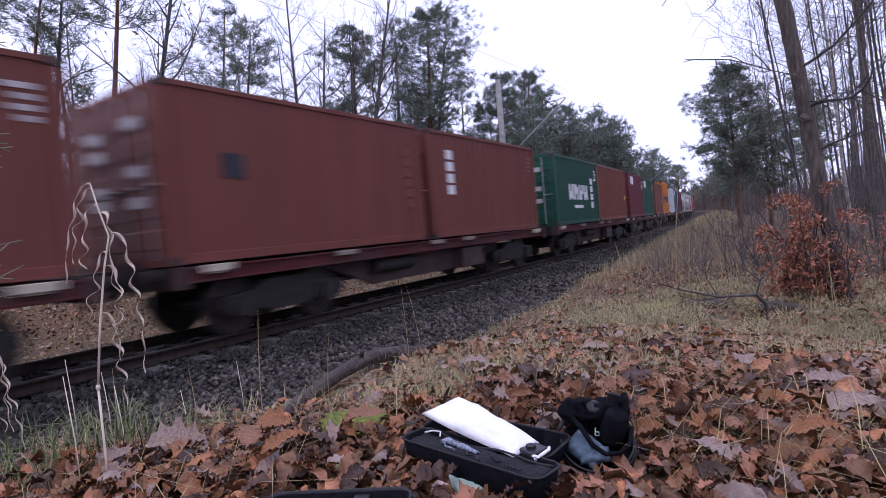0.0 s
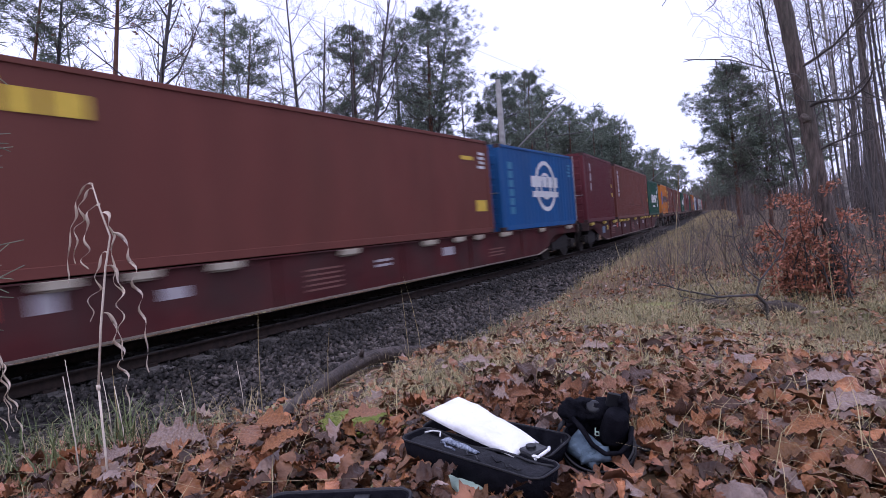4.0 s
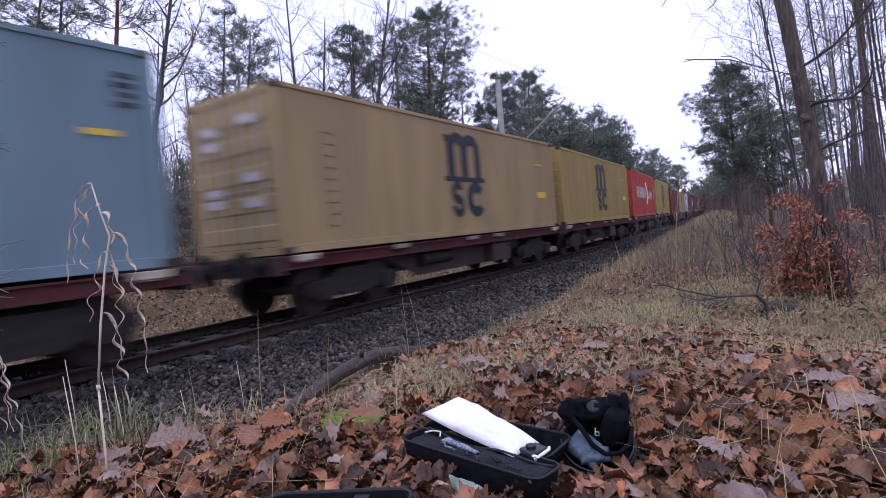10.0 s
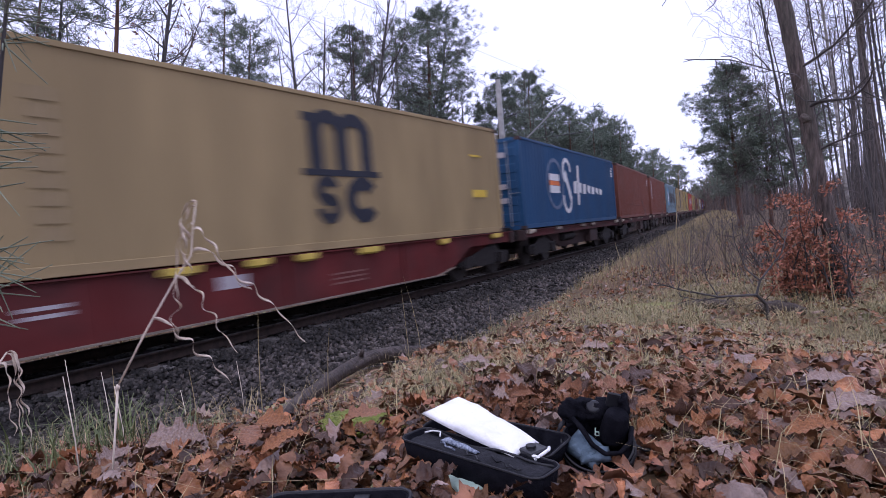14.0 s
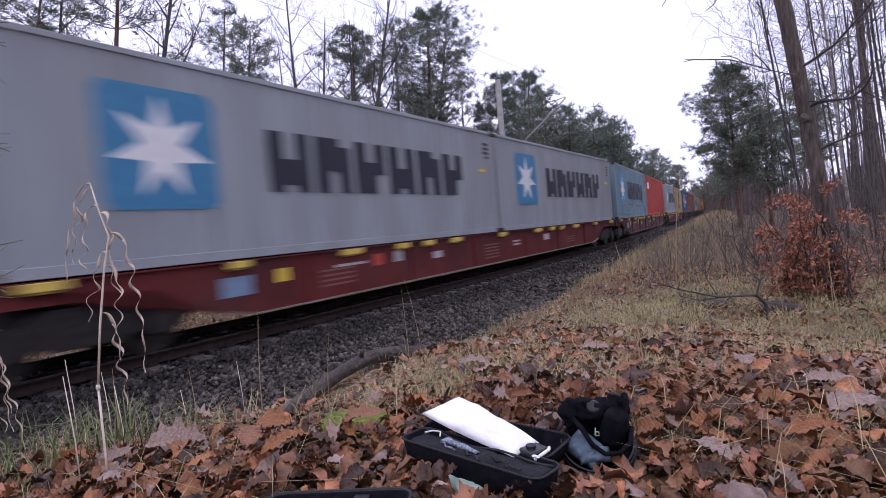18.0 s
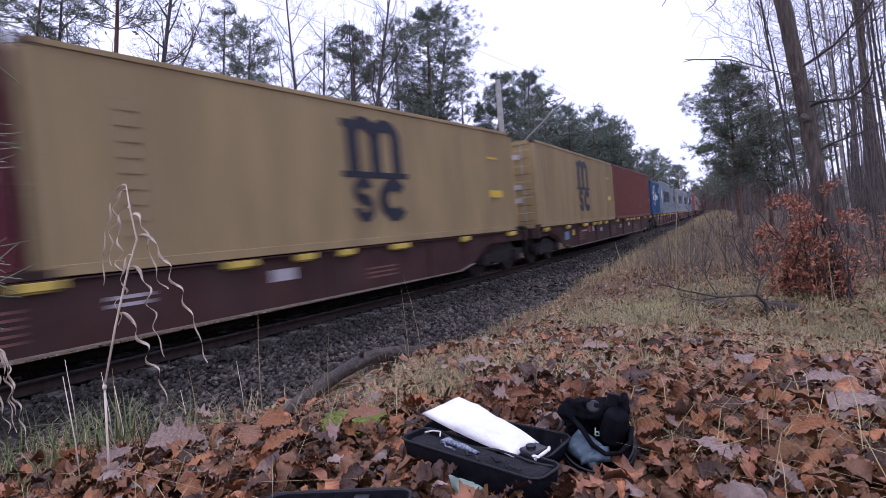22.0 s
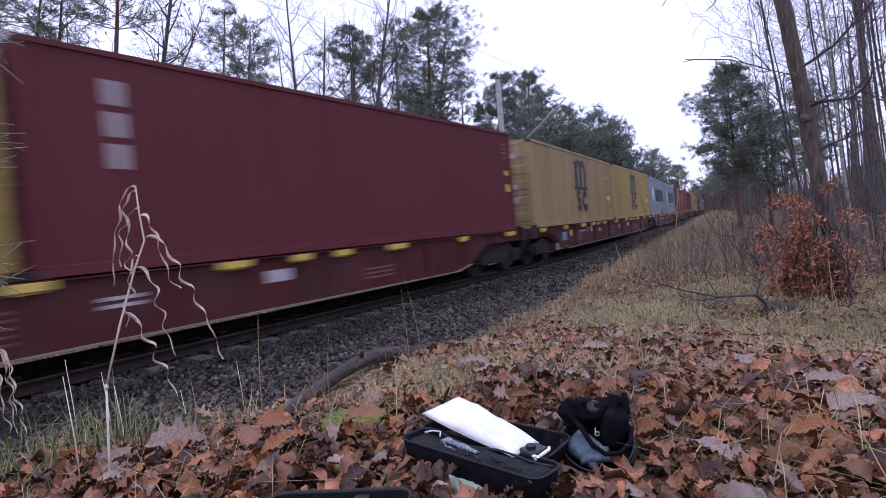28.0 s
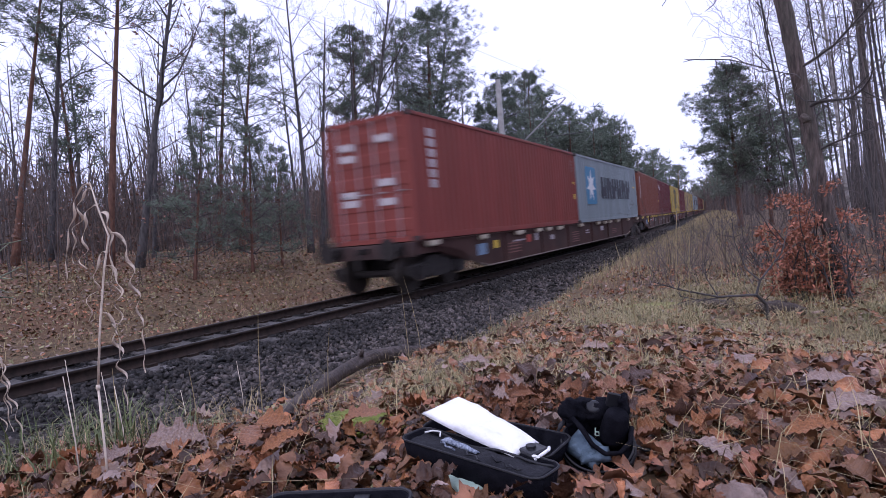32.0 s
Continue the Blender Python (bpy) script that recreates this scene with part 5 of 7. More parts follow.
# crumbs of leaf, needles and bark over the bare soil
cx2, cy2, _ = scatter(16000, 6.5, 10.0, 0.15, 4.0, lambda x, y, l: (l > crest(y) - 0.1) & ~under_case(x, y, 0.0), RNG)
for k, mname in enumerate(("leaf_rust", "leaf_brown", "leaf_pale", "olive")):
    i = np.arange(len(cx2)) % 4 == k
    vs, fs = flakes(cx2[i], cy2[i], ground_z(cx2[i], cy2[i]) + 0.006, RNG.uniform(0.012, 0.035, i.sum()), RNG)
    tagged(new("leaf_crumbs", raw_mesh("leaf_crumbs", vs, fs, M[mname])), "small crumbs of leaf and bark on soil", "leaves", "leaf litter", "stuff")
lx2, ly2, _ = scatter(48000, -24, -2.9, 0.3, 32.0, lambda x, y, l: RNG.uniform(size=len(x)) < np.clip(0.45 - l / 16, 0, 1), RNG)
for k, mname in enumerate(("leaf_rust", "leaf_brown", "olive", "leaf_pale")):
    i = np.arange(len(lx2)) % 4 == k
    vs, fs = flakes(lx2[i], ly2[i], ground_z(lx2[i], ly2[i]) + 0.02, RNG.uniform(0.06, 0.13, i.sum()), RNG)
    tagged(new("fallen_leaves", raw_mesh("fallen_leaves", vs, fs, M[mname])), "brown leaf litter beyond the rails", "leaves", "leaf litter", "stuff")

# --- tufts of long tangled grass in the litter
for mat, share_of, label in (("straw", 0.5, "bleached tangled grass tufts among the leaves"), ("olive", 0.5, "olive tangled grass tufts among the leaves")):
    X, Y = [], []
    for cx, cy, r in TUFTS:
        n = int(640 * r * share_of * 2)
        X.append(cx + RNG.normal(0, r * 0.6, n))
        Y.append(cy + RNG.normal(0, r * 0.55, n))
    for k in range(150):
        cx, cy = RNG.uniform(6.9, 9.4), RNG.uniform(0.9, 7.5)
        n = int(RNG.integers(14, 40))
        X.append(cx + RNG.normal(0, 0.035, n))
        Y.append(cy + RNG.normal(0, 0.035, n))
    X, Y = np.concatenate(X), np.concatenate(Y)
    ok = (lateral(X, Y) > crest(Y) + np.where(Y < 3, 0.32, -0.25)) & ~under_case(X, Y, 0.04) & (np.hypot(X - 8.5, Y) > 0.75)
    X, Y = X[ok], Y[ok]
    vs, fs = blades(len(X), X, Y, ground_z(X, Y) + 0.015, RNG.uniform(0.04, 0.10, len(X)) * np.clip(Y / 3 + 0.4, 0.8, 1.9), RNG.uniform(0.0009, 0.0018, len(X)) * (1 + Y / 4), 2.6, RNG)
    tagged(new("grass_tufts", raw_mesh("grass_tufts", vs, fs, M[mat])), label, "grass", "grass", "stuff")

# --- single tall dry grass stems that stand out
stem_xy = [(8.02, 2.05, 0.75), (8.06, 1.5, 0.42), (7.95, 2.6, 0.6), (6.6, 2.35, 0.5), (6.72, 2.1, 0.44), (6.95, 1.35, 0.3), (6.9, 1.1, 0.36), (8.3, 2.9, 0.7), (8.42, 3.4, 0.6), (8.48, 2.5, 0.55), (7.5, 3.3, 0.5),
           (8.5, 1.9, 0.35), (7.2, 4.1, 0.55), (6.55, 3.2, 0.4), (7.0, 0.82, 0.22), (6.98, 0.62, 0.25)]
for x, y, h in stem_xy:
    r = random.Random(int(x * 1000 + y * 77))
    dx, dy = r.uniform(-0.12, 0.12), r.uniform(-0.1, 0.1)
    bm = tube(bmesh.new(), [(dx * h * t * t, dy * h * t * t, h * t - 0.02) for t in (0, 0.35, 0.7, 1)], [0.0017, 0.0015, 0.0011, 0.0005], 5)
    ob = mesh_object("grass_stem", bm, M["straw"])
    ob.matrix_basis = Matrix.Translation((x, y, gz(x, y)))
    tagged(ob, "single tall bleached grass stem", "grass", "grass stems")

# --- moss cushions
for x, y, sx, sy_ in MOSS:
    bm = bmesh.new()
    bmesh.ops.create_icosphere(bm, subdivisions=3, radius=1.0)
    for v in bm.verts:
        k = 1 + 0.35 * noise.noise(v.co * 2.4 + Vector((x * 9, y, 0))) + 0.18 * noise.noise(v.co * 7)
        v.co = Vector((v.co.x * sx * k, v.co.y * sy_ * k, v.co.z * 0.024 * k))
    ob = mesh_object("moss_cushion", bm, M["moss"], True)
    ob.matrix_basis = Matrix.Translation((x, y, gz(x, y) + 0.016))
    tagged(ob, "yellow-green moss cushion among the leaves", "moss", "moss cushions")


# --- fallen branch along the bank's edge, and two pieces of log in the grass
def bent_log(pts, radii, label, name="fallen_branch", seed=0):
    thing = empty(name, label, "branch" if name == "fallen_branch" else "log", "dead wood")
    P = []
    for i in range(len(pts) - 1):
        a, b = Vector(pts[i]), Vector(pts[i + 1])
        for k in range(5):
            P.append(a.lerp(b, k / 5))
    P.append(Vector(pts[-1]))
    # smooth the bends and add knots
    for _ in range(3):
        P = [P[0]] + [(P[i - 1] + P[i] * 2 + P[i + 1]) / 4 for i in range(1, len(P) - 1)] + [P[-1]]
    n = len(P)
    R = [float(np.interp(i / (n - 1), np.linspace(0, 1, len(radii)), radii)) * (1 + 0.12 * noise.noise(Vector((i * 0.7, seed, 0)))) for i in range(n)]
    part("stem", tube(bmesh.new(), P, R, 12), M["log"], thing, smooth=True)
    m = P[n // 2]
    part("stub", tube(bmesh.new(), [m, m + Vector((0.03, -0.02, 0.05)), m + Vector((0.05, -0.03, 0.07))], [0.016, 0.012, 0.009], 7), M["log"], thing, "broken side shoot", True)
    return thing


bent_log([(7.25, 0.86, 0.79), (7.164, 0.956, 0.805), (6.977, 1.169, 0.765), (6.758, 1.456, 0.715), (6.54, 1.822, 0.685), (6.385, 2.166, 0.655), (6.325, 2.446, 0.61), (6.30, 2.805, 0.53), (6.246, 3.135, 0.48), (6.18, 3.5, 0.45)],
         [0.016, 0.02, 0.024, 0.028, 0.033, 0.04, 0.043, 0.043, 0.03, 0.018], "bent grey-brown fallen branch along the top of the bank")
bent_log([(7.16, 5.5, 0.37), (7.45, 5.5, 0.42), (7.72, 5.42, 0.42)], [0.035, 0.055, 0.05], "short weathered log half sunk in grass", "log_piece", 4)
bent_log([(7.95, 5.2, 0.42), (8.1, 5.15, 0.45), (8.27, 5.08, 0.42)], [0.06, 0.07, 0.05], "mossy log piece among the leaves", "log_piece", 9)


# ---------------------------------------------------------------- the open case and what lies with it
def rounded_rect(w, h, r, n=5):
    out = []
    for cx, cy, a0 in ((w - r, r, -90), (w - r, h - r, 0), (r, h - r, 90), (r, r, 180)):
        for k in range(n + 1):
            a = radians(a0 + 90 * k / n)
            out.append((cx + r * math.cos(a), cy + r * math.sin(a)))
    return out


def tray(w, d, h, r=0.022, wall=0.006, taper=0.93):
    """A hollow moulded half shell, open at the top."""
    bm = bmesh.new()
    rings = []
    for inset, z, s in ((0.004, 0.0, taper), (0.0, 0.006, taper), (0.0, h * 0.5, (1 + taper) / 2), (0.0, h, 1.0), (wall, h, 1.0), (wall, 0.01, taper)):
        pts = rounded_rect(w - 2 * inset, d - 2 * inset, r - inset * 0.6)
        rings.append([bm.verts.new(((x + inset - w / 2) * s + w / 2, (y + inset - d / 2) * s + d / 2, z)) for x, y in pts])
    n = len(rings[0])
    for a, b in zip(rings, rings[1:]):
        for k in range(n):
            bm.faces.new((a[k], a[(k + 1) % n], b[(k + 1) % n], b[k]))
    bm.faces.new(rings[0][::-1])
    bm.faces.new(rings[-1])
    return bm


def rim(w, d, z, rad=0.0022, r=0.022):
    pts = [Vector((x, y, z)) for x, y in rounded_rect(w, d, r)]
    pts.append(pts[0].copy())
    return tube(bmesh.new(), pts, rad, 6, False)


def pillow(w, d, t, wrinkle=0.004, seed=0, taper=0.0, nx=22, ny=12):
    """A flat soft sack, thin at its edges."""
    bm = bmesh.new()
    tops, bots = [], []
    for i in range(nx + 1):
        for j in range(ny + 1):
            u, v = i / nx, j / ny
            e = (max(0.0, 1 - (2 * u - 1) ** 4) * max(0.0, 1 - (2 * v - 1) ** 4)) ** 0.5
            nn = noise.noise(Vector((u * 5 + seed, v * 3, 0))) * wrinkle + noise.noise(Vector((u * 14 + seed, v * 9, 3))) * wrinkle * 0.4
            yy = (v - 0.5) * (1 - taper * u * u) * d
            tops.append(bm.verts.new((u * w, yy, t * e + nn * e + 0.001)))
            bots.append(bm.verts.new((u * w, yy, -t * 0.5 * e)))
    for i in range(nx):
        for j in range(ny):
            a = i * (ny + 1) + j
            b = a + ny + 1
            bm.faces.new((tops[a], tops[b], tops[b + 1], tops[a + 1]))
            bm.faces.new((bots[a + 1], bots[b + 1], bots[b], bots[a]))
    bmesh.ops.remove_doubles(bm, verts=bm.verts[:], dist=0.0012)
    return bm


G0 = gz(7.98, 0.78)
case = empty("camera_case", "black zipped hard-shell case lying open on leaves", "case")
case.matrix_basis = Matrix.Translation((7.853, 0.715, G0 + 0.003)) @ Matrix.Rotation(radians(-9.6), 4, "Z") @ Matrix.Rotation(radians(-0.5), 4, "Y") @ Matrix.Diagonal((0.93, 0.76, 0.88, 1))
part("shell", tray(0.322, 0.085, 0.056), M["fabric"], case, smooth=True)
part("zip_rim", rim(0.322, 0.085, 0.056), M["zip"], case, "dark zip tape")
lid = part("lid", tray(0.300, 0.115, 0.045, taper=0.9), M["fabric"], case, "opened lid shell", True)
lid.matrix_basis = pose(-0.02, 0.09, 0.004, 4, 0, 3)
lr = part("lid_rim", rim(0.300, 0.115, 0.045), M["zip"], lid)
bm = bmesh.new()
gv = [[bm.verts.new((0.012 + 0.298 * i / 20, 0.008 + 0.07 * j / 6, 0.049 + 0.008 * math.sin(math.pi * j / 6) * math.sin(math.pi * i / 20) + 0.005 * noise.noise(Vector((i * 0.5, j * 0.6, 2))))) for j in range(7)] for i in range(21)]
for i in range(20):
    for j in range(6):
        bm.faces.new((gv[i][j], gv[i + 1][j], gv[i + 1][j + 1], gv[i][j + 1]))
part("mesh_pocket", bm, M["fabric_in"], case, "dark netted pocket over the contents", True)
part("pocket_edge", tube(bmesh.new(), [(0.012 + 0.298 * k / 12, 0.076 - 0.012 * math.sin(math.pi * k / 12), 0.054 + 0.004 * math.sin(k)) for k in range(13)], 0.003, 6), M["zip"], case, "elastic edge of the pocket", True)
part("netting_patch", pillow(0.1, 0.018, 0.004, 0.003, 4, 0.3, 18, 6), M["bluewhite"], case, "pale blue net over the contents", True).matrix_basis = pose(0.078, 0.052, 0.056, 0, 0, -10)
for k, (x, y, n, mm) in enumerate(((0.09, 0.03, 6, "bluewhite"), (0.15, 0.024, 7, "zip"), (0.21, 0.03, 8, "fabric_in"), (0.255, 0.02, 4, "zip"))):
    pts = [(x + 0.009 * i, y - 0.003 * i + 0.004 * math.sin(i * 1.7 + k), 0.0585 + 0.002 * math.sin(i * 2.3)) for i in range(n)]
    part("cable", tube(bmesh.new(), pts, 0.0017, 7), M[mm], case, "pale cable seen through the net", True)
part("zip_pull", tube(bmesh.new(), [(0.03, 0.05, 0.06), (0.045, 0.06, 0.064), (0.062, 0.064, 0.064), (0.07, 0.052, 0.06)], 0.0018, 7), M["mark_white"], case, "white zip cord", True)
part("zip_tab", bevelled(boxes((0.265, 0.28, 0.075, 0.083, 0.057, 0.061)), 0.002), M["mark_white"], case, "small white zip tab")
part("hinge_strap", boxes((0.11, 0.25, 0.08, 0.1, 0.025, 0.03)), M["zip"], case)

sack = mesh_object("microfibre_pouch", pillow(0.235, 0.09, 0.010, 0.006, 3, 0.36), M["cloth"], True)
sack.matrix_basis = Matrix.Translation((7.866, 0.828, G0 + 0.078)) @ Matrix.Rotation(radians(-19), 4, "Z") @ Matrix.Rotation(radians(5.5), 4, "Y") @ Matrix.Rotation(radians(6), 4, "X")
tagged(sack, "white microfibre pouch lying across the open case", "pouch")
device = empty("action_camera", "small black camera half out of the white pouch", "camera")
device.matrix_basis = Matrix.Translation((8.067, 0.768, G0 + 0.038)) @ Matrix.Rotation(radians(-22), 4, "Z")
part("body", bevelled(boxes((0, 0.052, -0.02, 0.02, 0, 0.022)), 0.005, 2), M["plastic"], device)
part("lens_ring", cyl(bmesh.new(), (0.03, -0.003, 0.021), (0.03, -0.003, 0.026), 0.008, n=16), M["zip"], device)
part("cord_end", tube(bmesh.new(), [(0.046, 0.02, 0.02), (0.056, 0.01, 0.022), (0.058, -0.006, 0.02), (0.054, -0.018, 0.014)], 0.0026, 7), M["cloth"], device, "white drawstring", True)

rag = mesh_object("cloth_scrap", pillow(0.09, 0.04, 0.006, 0.006, 8, 0.0, 12, 8), M["mint"], True)
rag.matrix_basis = Matrix.Translation((7.965, 0.712, G0 + 0.012)) @ Matrix.Rotation(radians(-32), 4, "Z")
tagged(rag, "crumpled pale green cloth under the case", "cloth")

# small round pouch, open towards the lens, stuffed and with a strap
def lump(w, d, h, seed, rough=0.8):
    bm = bmesh.new()
    bmesh.ops.create_icosphere(bm, subdivisions=3, radius=1)
    for v in bm.verts:
        k = 1 + rough * noise.noise(v.co * 1.7 + Vector((seed, 1, 0))) + 0.45 * rough * abs(noise.noise(v.co * 4 + Vector((0, seed, 0))))
        v.co = Vector((v.co.x * w * k, v.co.y * d * k, v.co.z * h * k))
    return bm


bagp = empty("round_pouch", "small black round zip pouch, open and stuffed", "pouch")
bagp.matrix_basis = Matrix.Translation((8.158, 0.868, gz(8.158, 0.868) + 0.006)) @ Matrix.Rotation(radians(20), 4, "Z")
OPEN = pose(0, -0.004, 0.022, 38, 0, 0)
bm = bmesh.new()
n = 32
rings = []
for r, z in ((0.036, -0.022), (0.052, -0.016), (0.058, 0.0), (0.059, 0.022), (0.055, 0.023), (0.052, 0.004), (0.012, -0.006)):
    rings.append([bm.verts.new((r * math.cos(2 * math.pi * k / n), 0.92 * r * math.sin(2 * math.pi * k / n), z + 0.003 * noise.noise(Vector((k * 0.4, r * 30, 0))))) for k in range(n)])
for a, b in zip(rings, rings[1:]):
    for k in range(n):
        bm.faces.new((a[k], a[(k + 1) % n], b[(k + 1) % n], b[k]))
bm.faces.new(rings[0][::-1])
bm.faces.new(rings[-1])
bowl = part("bowl", bm, M["fabric"], bagp, smooth=True)
bowl.matrix_basis = OPEN
for r, z in ((0.0575, -0.006), (0.0598, 0.006), (0.0598, 0.015), (0.0575, 0.0235)):
    part("zip_ring", tube(bmesh.new(), [(r * math.cos(2 * math.pi * k / 32), 0.92 * r * math.sin(2 * math.pi * k / 32), z) for k in range(33)], 0.0018, 6, False), M["zip"], bowl)
part("lining", pillow(0.062, 0.05, 0.013, 0.009, 5, 0.15, 18, 12), M["denim"], bagp, "blue-grey folded cloth inside", True).matrix_basis = OPEN @ pose(-0.043, 0.012, 0.014, 0, 4, -38)
part("lining", pillow(0.05, 0.026, 0.010, 0.008, 9, 0.0, 14, 8), M["denim"], bagp, "blue-grey folded cloth inside", True).matrix_basis = OPEN @ pose(-0.03, -0.024, 0.016, 6, 0, 8)
hood = part("cap", tube(bmesh.new(), [(0, 0, -0.03), (0, 0, -0.02), (0, 0, 0.012), (0, 0, 0.022), (0, 0, 0.026)], [0.02, 0.0225, 0.0205, 0.0185, 0.0165], 22), M["fabric"], bagp, "smooth dark round cap", True)
hood.matrix_basis = pose(0.03, -0.004, 0.062, 18, 14, 0)
part("strap", tube(bmesh.new(), [(-0.05, 0.012, 0.062), (-0.036, -0.008, 0.074), (-0.022, -0.022, 0.062), (-0.008, -0.034, 0.042), (0.012, -0.042, 0.030), (0.034, -0.038, 0.030), (0.052, -0.024, 0.042), (0.056, -0.004, 0.06)], [0.004, 0.0045, 0.0045, 0.004, 0.004, 0.004, 0.0045, 0.004], 8), M["fabric"], bagp, "looped webbing strap", True)
for x, y, z, w, d, h, sd in ((-0.032, 0.018, 0.083, 0.022, 0.018, 0.017, 2), (-0.004, 0.024, 0.084, 0.017, 0.016, 0.013, 5), (0.044, 0.022, 0.088, 0.013, 0.014, 0.016, 8), (-0.044, 0.012, 0.066, 0.012, 0.014, 0.016, 11), (0.02, 0.03, 0.07, 0.036, 0.02, 0.022, 14)):
    part("fold", lump(w, d, h, sd), M["fabric"], bagp, "crumpled fold of black cloth", True).matrix_basis = pose(x, y, z, 10 * (sd % 3), 8, 20 * (sd % 4))
part("buckle", bevelled(boxes((-0.011, 0.011, -0.0025, 0.0025, -0.012, 0.014)), 0.002), M["plastic"], bagp, "pointed black plastic buckle").matrix_basis = pose(0.03, 0.014, 0.098, 10, 14, 10)
part("knob", tube(bmesh.new(), [(0, 0, 0), (0, 0, 0.004), (0, 0, 0.007)], [0.0125, 0.0125, 0.009], 18), M["plastic"], bagp, "flat black button", True).matrix_basis = pose(-0.002, 0.008, 0.088, 40, 0, 0)
part("strap_end", tube(bmesh.new(), [(0.055, 0.0, 0.03), (0.075, 0.0, 0.02), (0.1, 0.012, 0.02)], 0.003, 6), M["zip"], bagp, smooth=True)
part("strap_end", tube(bmesh.new(), [(-0.05, 0.01, 0.068), (-0.058, 0.0, 0.06), (-0.064, -0.004, 0.05)], [0.003, 0.0045, 0.002], 6), M["zip"], bagp, smooth=True)
part("green_clip", tube(bmesh.new(), [(0, 0, 0.008), (-0.003, 0, -0.004), (0.003, 0, -0.006), (0.004, 0, 0.0), (-0.001, 0, 0.001)], 0.0011, 6), M["mint"], bagp, "small mint-green clip", True).matrix_basis = OPEN @ pose(0.0, 0.012, 0.031, -38, 0, 12)

# lid of another case, close to the lens
lid2 = empty("case_tray", "empty black case half beside the open case", "case")
lid2.matrix_basis = Matrix.Translation((7.862, 0.372, gz(7.9, 0.45) + 0.002)) @ Matrix.Rotation(radians(30), 4, "Z")
part("shell", tray(0.215, 0.13, 0.042, 0.025), M["fabric"], lid2, smooth=True)
part("zip_rim", rim(0.215, 0.13, 0.042, 0.003, 0.025), M["zip"], lid2, "dark zip tape")
part("inner_strap", boxes((0.13, 0.152, 0.006, 0.124, 0.036, 0.039)), M["zip"], lid2, "flat elastic strap")


# ---------------------------------------------------------------- withered plants in the draught of the train
SIDE = Vector((0.81014893, 0.57955803, 0.0)).normalized()
DEPTH = Vector((-SIDE.y, SIDE.x, 0))
UPRIGHT = Matrix(((SIDE.x, DEPTH.x, 0, 0), (SIDE.y, DEPTH.y, 0, 0), (0, 0, 1, 0), (0, 0, 0, 1)))


def ribbon(length, curl, seed, width=0.0055, side=1.0):
    """A dry leaf that arches from its root and hangs in a corkscrew; it is thin, with two faces."""
    r = random.Random(seed)
    n = 44
    ph, turns = r.uniform(0, 6), length / r.uniform(0.042, 0.056)
    pts, x, z = [], 0.0, 0.0
    for i in range(n):
        t = i / (n - 1)
        a = radians(35) * math.exp(-t * 15) - radians(85 + 7 * math.sin(5 * t + ph)) * (1 - math.exp(-t * 15))
        w = 2 * math.pi * turns * t + ph
        h = 0.0075 * curl * min(1.0, 3.5 * t) * (0.7 + 0.5 * math.sin(7.3 * t + 2 * ph))
        pts.append(Vector((x - side * math.sin(a) * h * math.sin(w), h * math.cos(w), z + math.cos(a) * h * math.sin(w))))
        x += side * math.cos(a) * length / n
        z += math.sin(a) * length / n
    bm = bmesh.new()
    rows = []
    for i, p in enumerate(pts):
        t = i / (n - 1)
        tw = 2 * math.pi * turns * t * 0.5 + ph
        o = Vector((math.cos(tw) * 0.7, math.sin(tw), 0.5 * math.sin(tw + 1))) * width * (1 - 0.7 * t) * 0.55
        rows.append([bm.verts.new(p - o), bm.verts.new(p + o), bm.verts.new(p + o + Vector((0, 0.0006, 0.0006))), bm.verts.new(p - o + Vector((0, 0.0006, 0.0006)))])
    for a, b in zip(rows, rows[1:]):
        for k2 in range(4):
            bm.faces.new((a[k2], a[(k2 + 1) % 4], b[(k2 + 1) % 4], b[k2]))
    return bm


stalk = empty("dry_plant", "bleached dry stalk with curling ribbon leaves", "plant")
STALK_BASE = Matrix.Translation((7.413, 0.418, gz(7.413, 0.418) - 0.012)) @ UPRIGHT
stalk.matrix_basis = STALK_BASE
part("stem", tube(bmesh.new(), [(0, 0, -0.03), (-0.006, 0, 0.1), (-0.012, 0, 0.215)], [0.0022, 0.002, 0.002], 8), M["dry_stem"], stalk, smooth=True)
part("node", tube(bmesh.new(), [(-0.012, 0, 0.208), (-0.012, 0, 0.213), (-0.0125, 0, 0.218)], [0.0028, 0.004, 0.0028], 8), M["dry_stem"], stalk, smooth=True)
upper = part("upper_stem", tube(bmesh.new(), [(0, 0, 0), (0.004, 0, 0.11), (0.012, 0, 0.215), (0.02, 0, 0.27), (0.0, 0, 0.322), (-0.012, 0, 0.36)], [0.002, 0.002, 0.0018, 0.0017, 0.0015, 0.001], 8), M["dry_stem"], stalk, smooth=True)
upper.matrix_basis = pose(-0.012, 0, 0.215)
RIBBONS = []
for k, (x, z, ln, side, curl) in enumerate(((-0.012, 0.36, 0.20, -1, 0.35), (-0.010, 0.352, 0.15, -1, 0.8), (0.0, 0.325, 0.13, -1, 0.9), (0.004, 0.31, 0.16, 1, 0.7), (0.02, 0.272, 0.28, 1, 0.75),
                                            (0.016, 0.24, 0.14, -1, 1.0), (0.012, 0.215, 0.19, 1, 0.8), (0.006, 0.13, 0.2, 1, 0.9))):
    rb = part("dry_leaf", ribbon(ln, curl, 40 + k, 0.0066, side), M["dry_ribbon"], upper, smooth=True)
    rb.matrix_basis = pose(x, 0, z)
    RIBBONS.append((rb, pose(x, 0, z), side, 0.75 + 0.08 * (k % 3)))

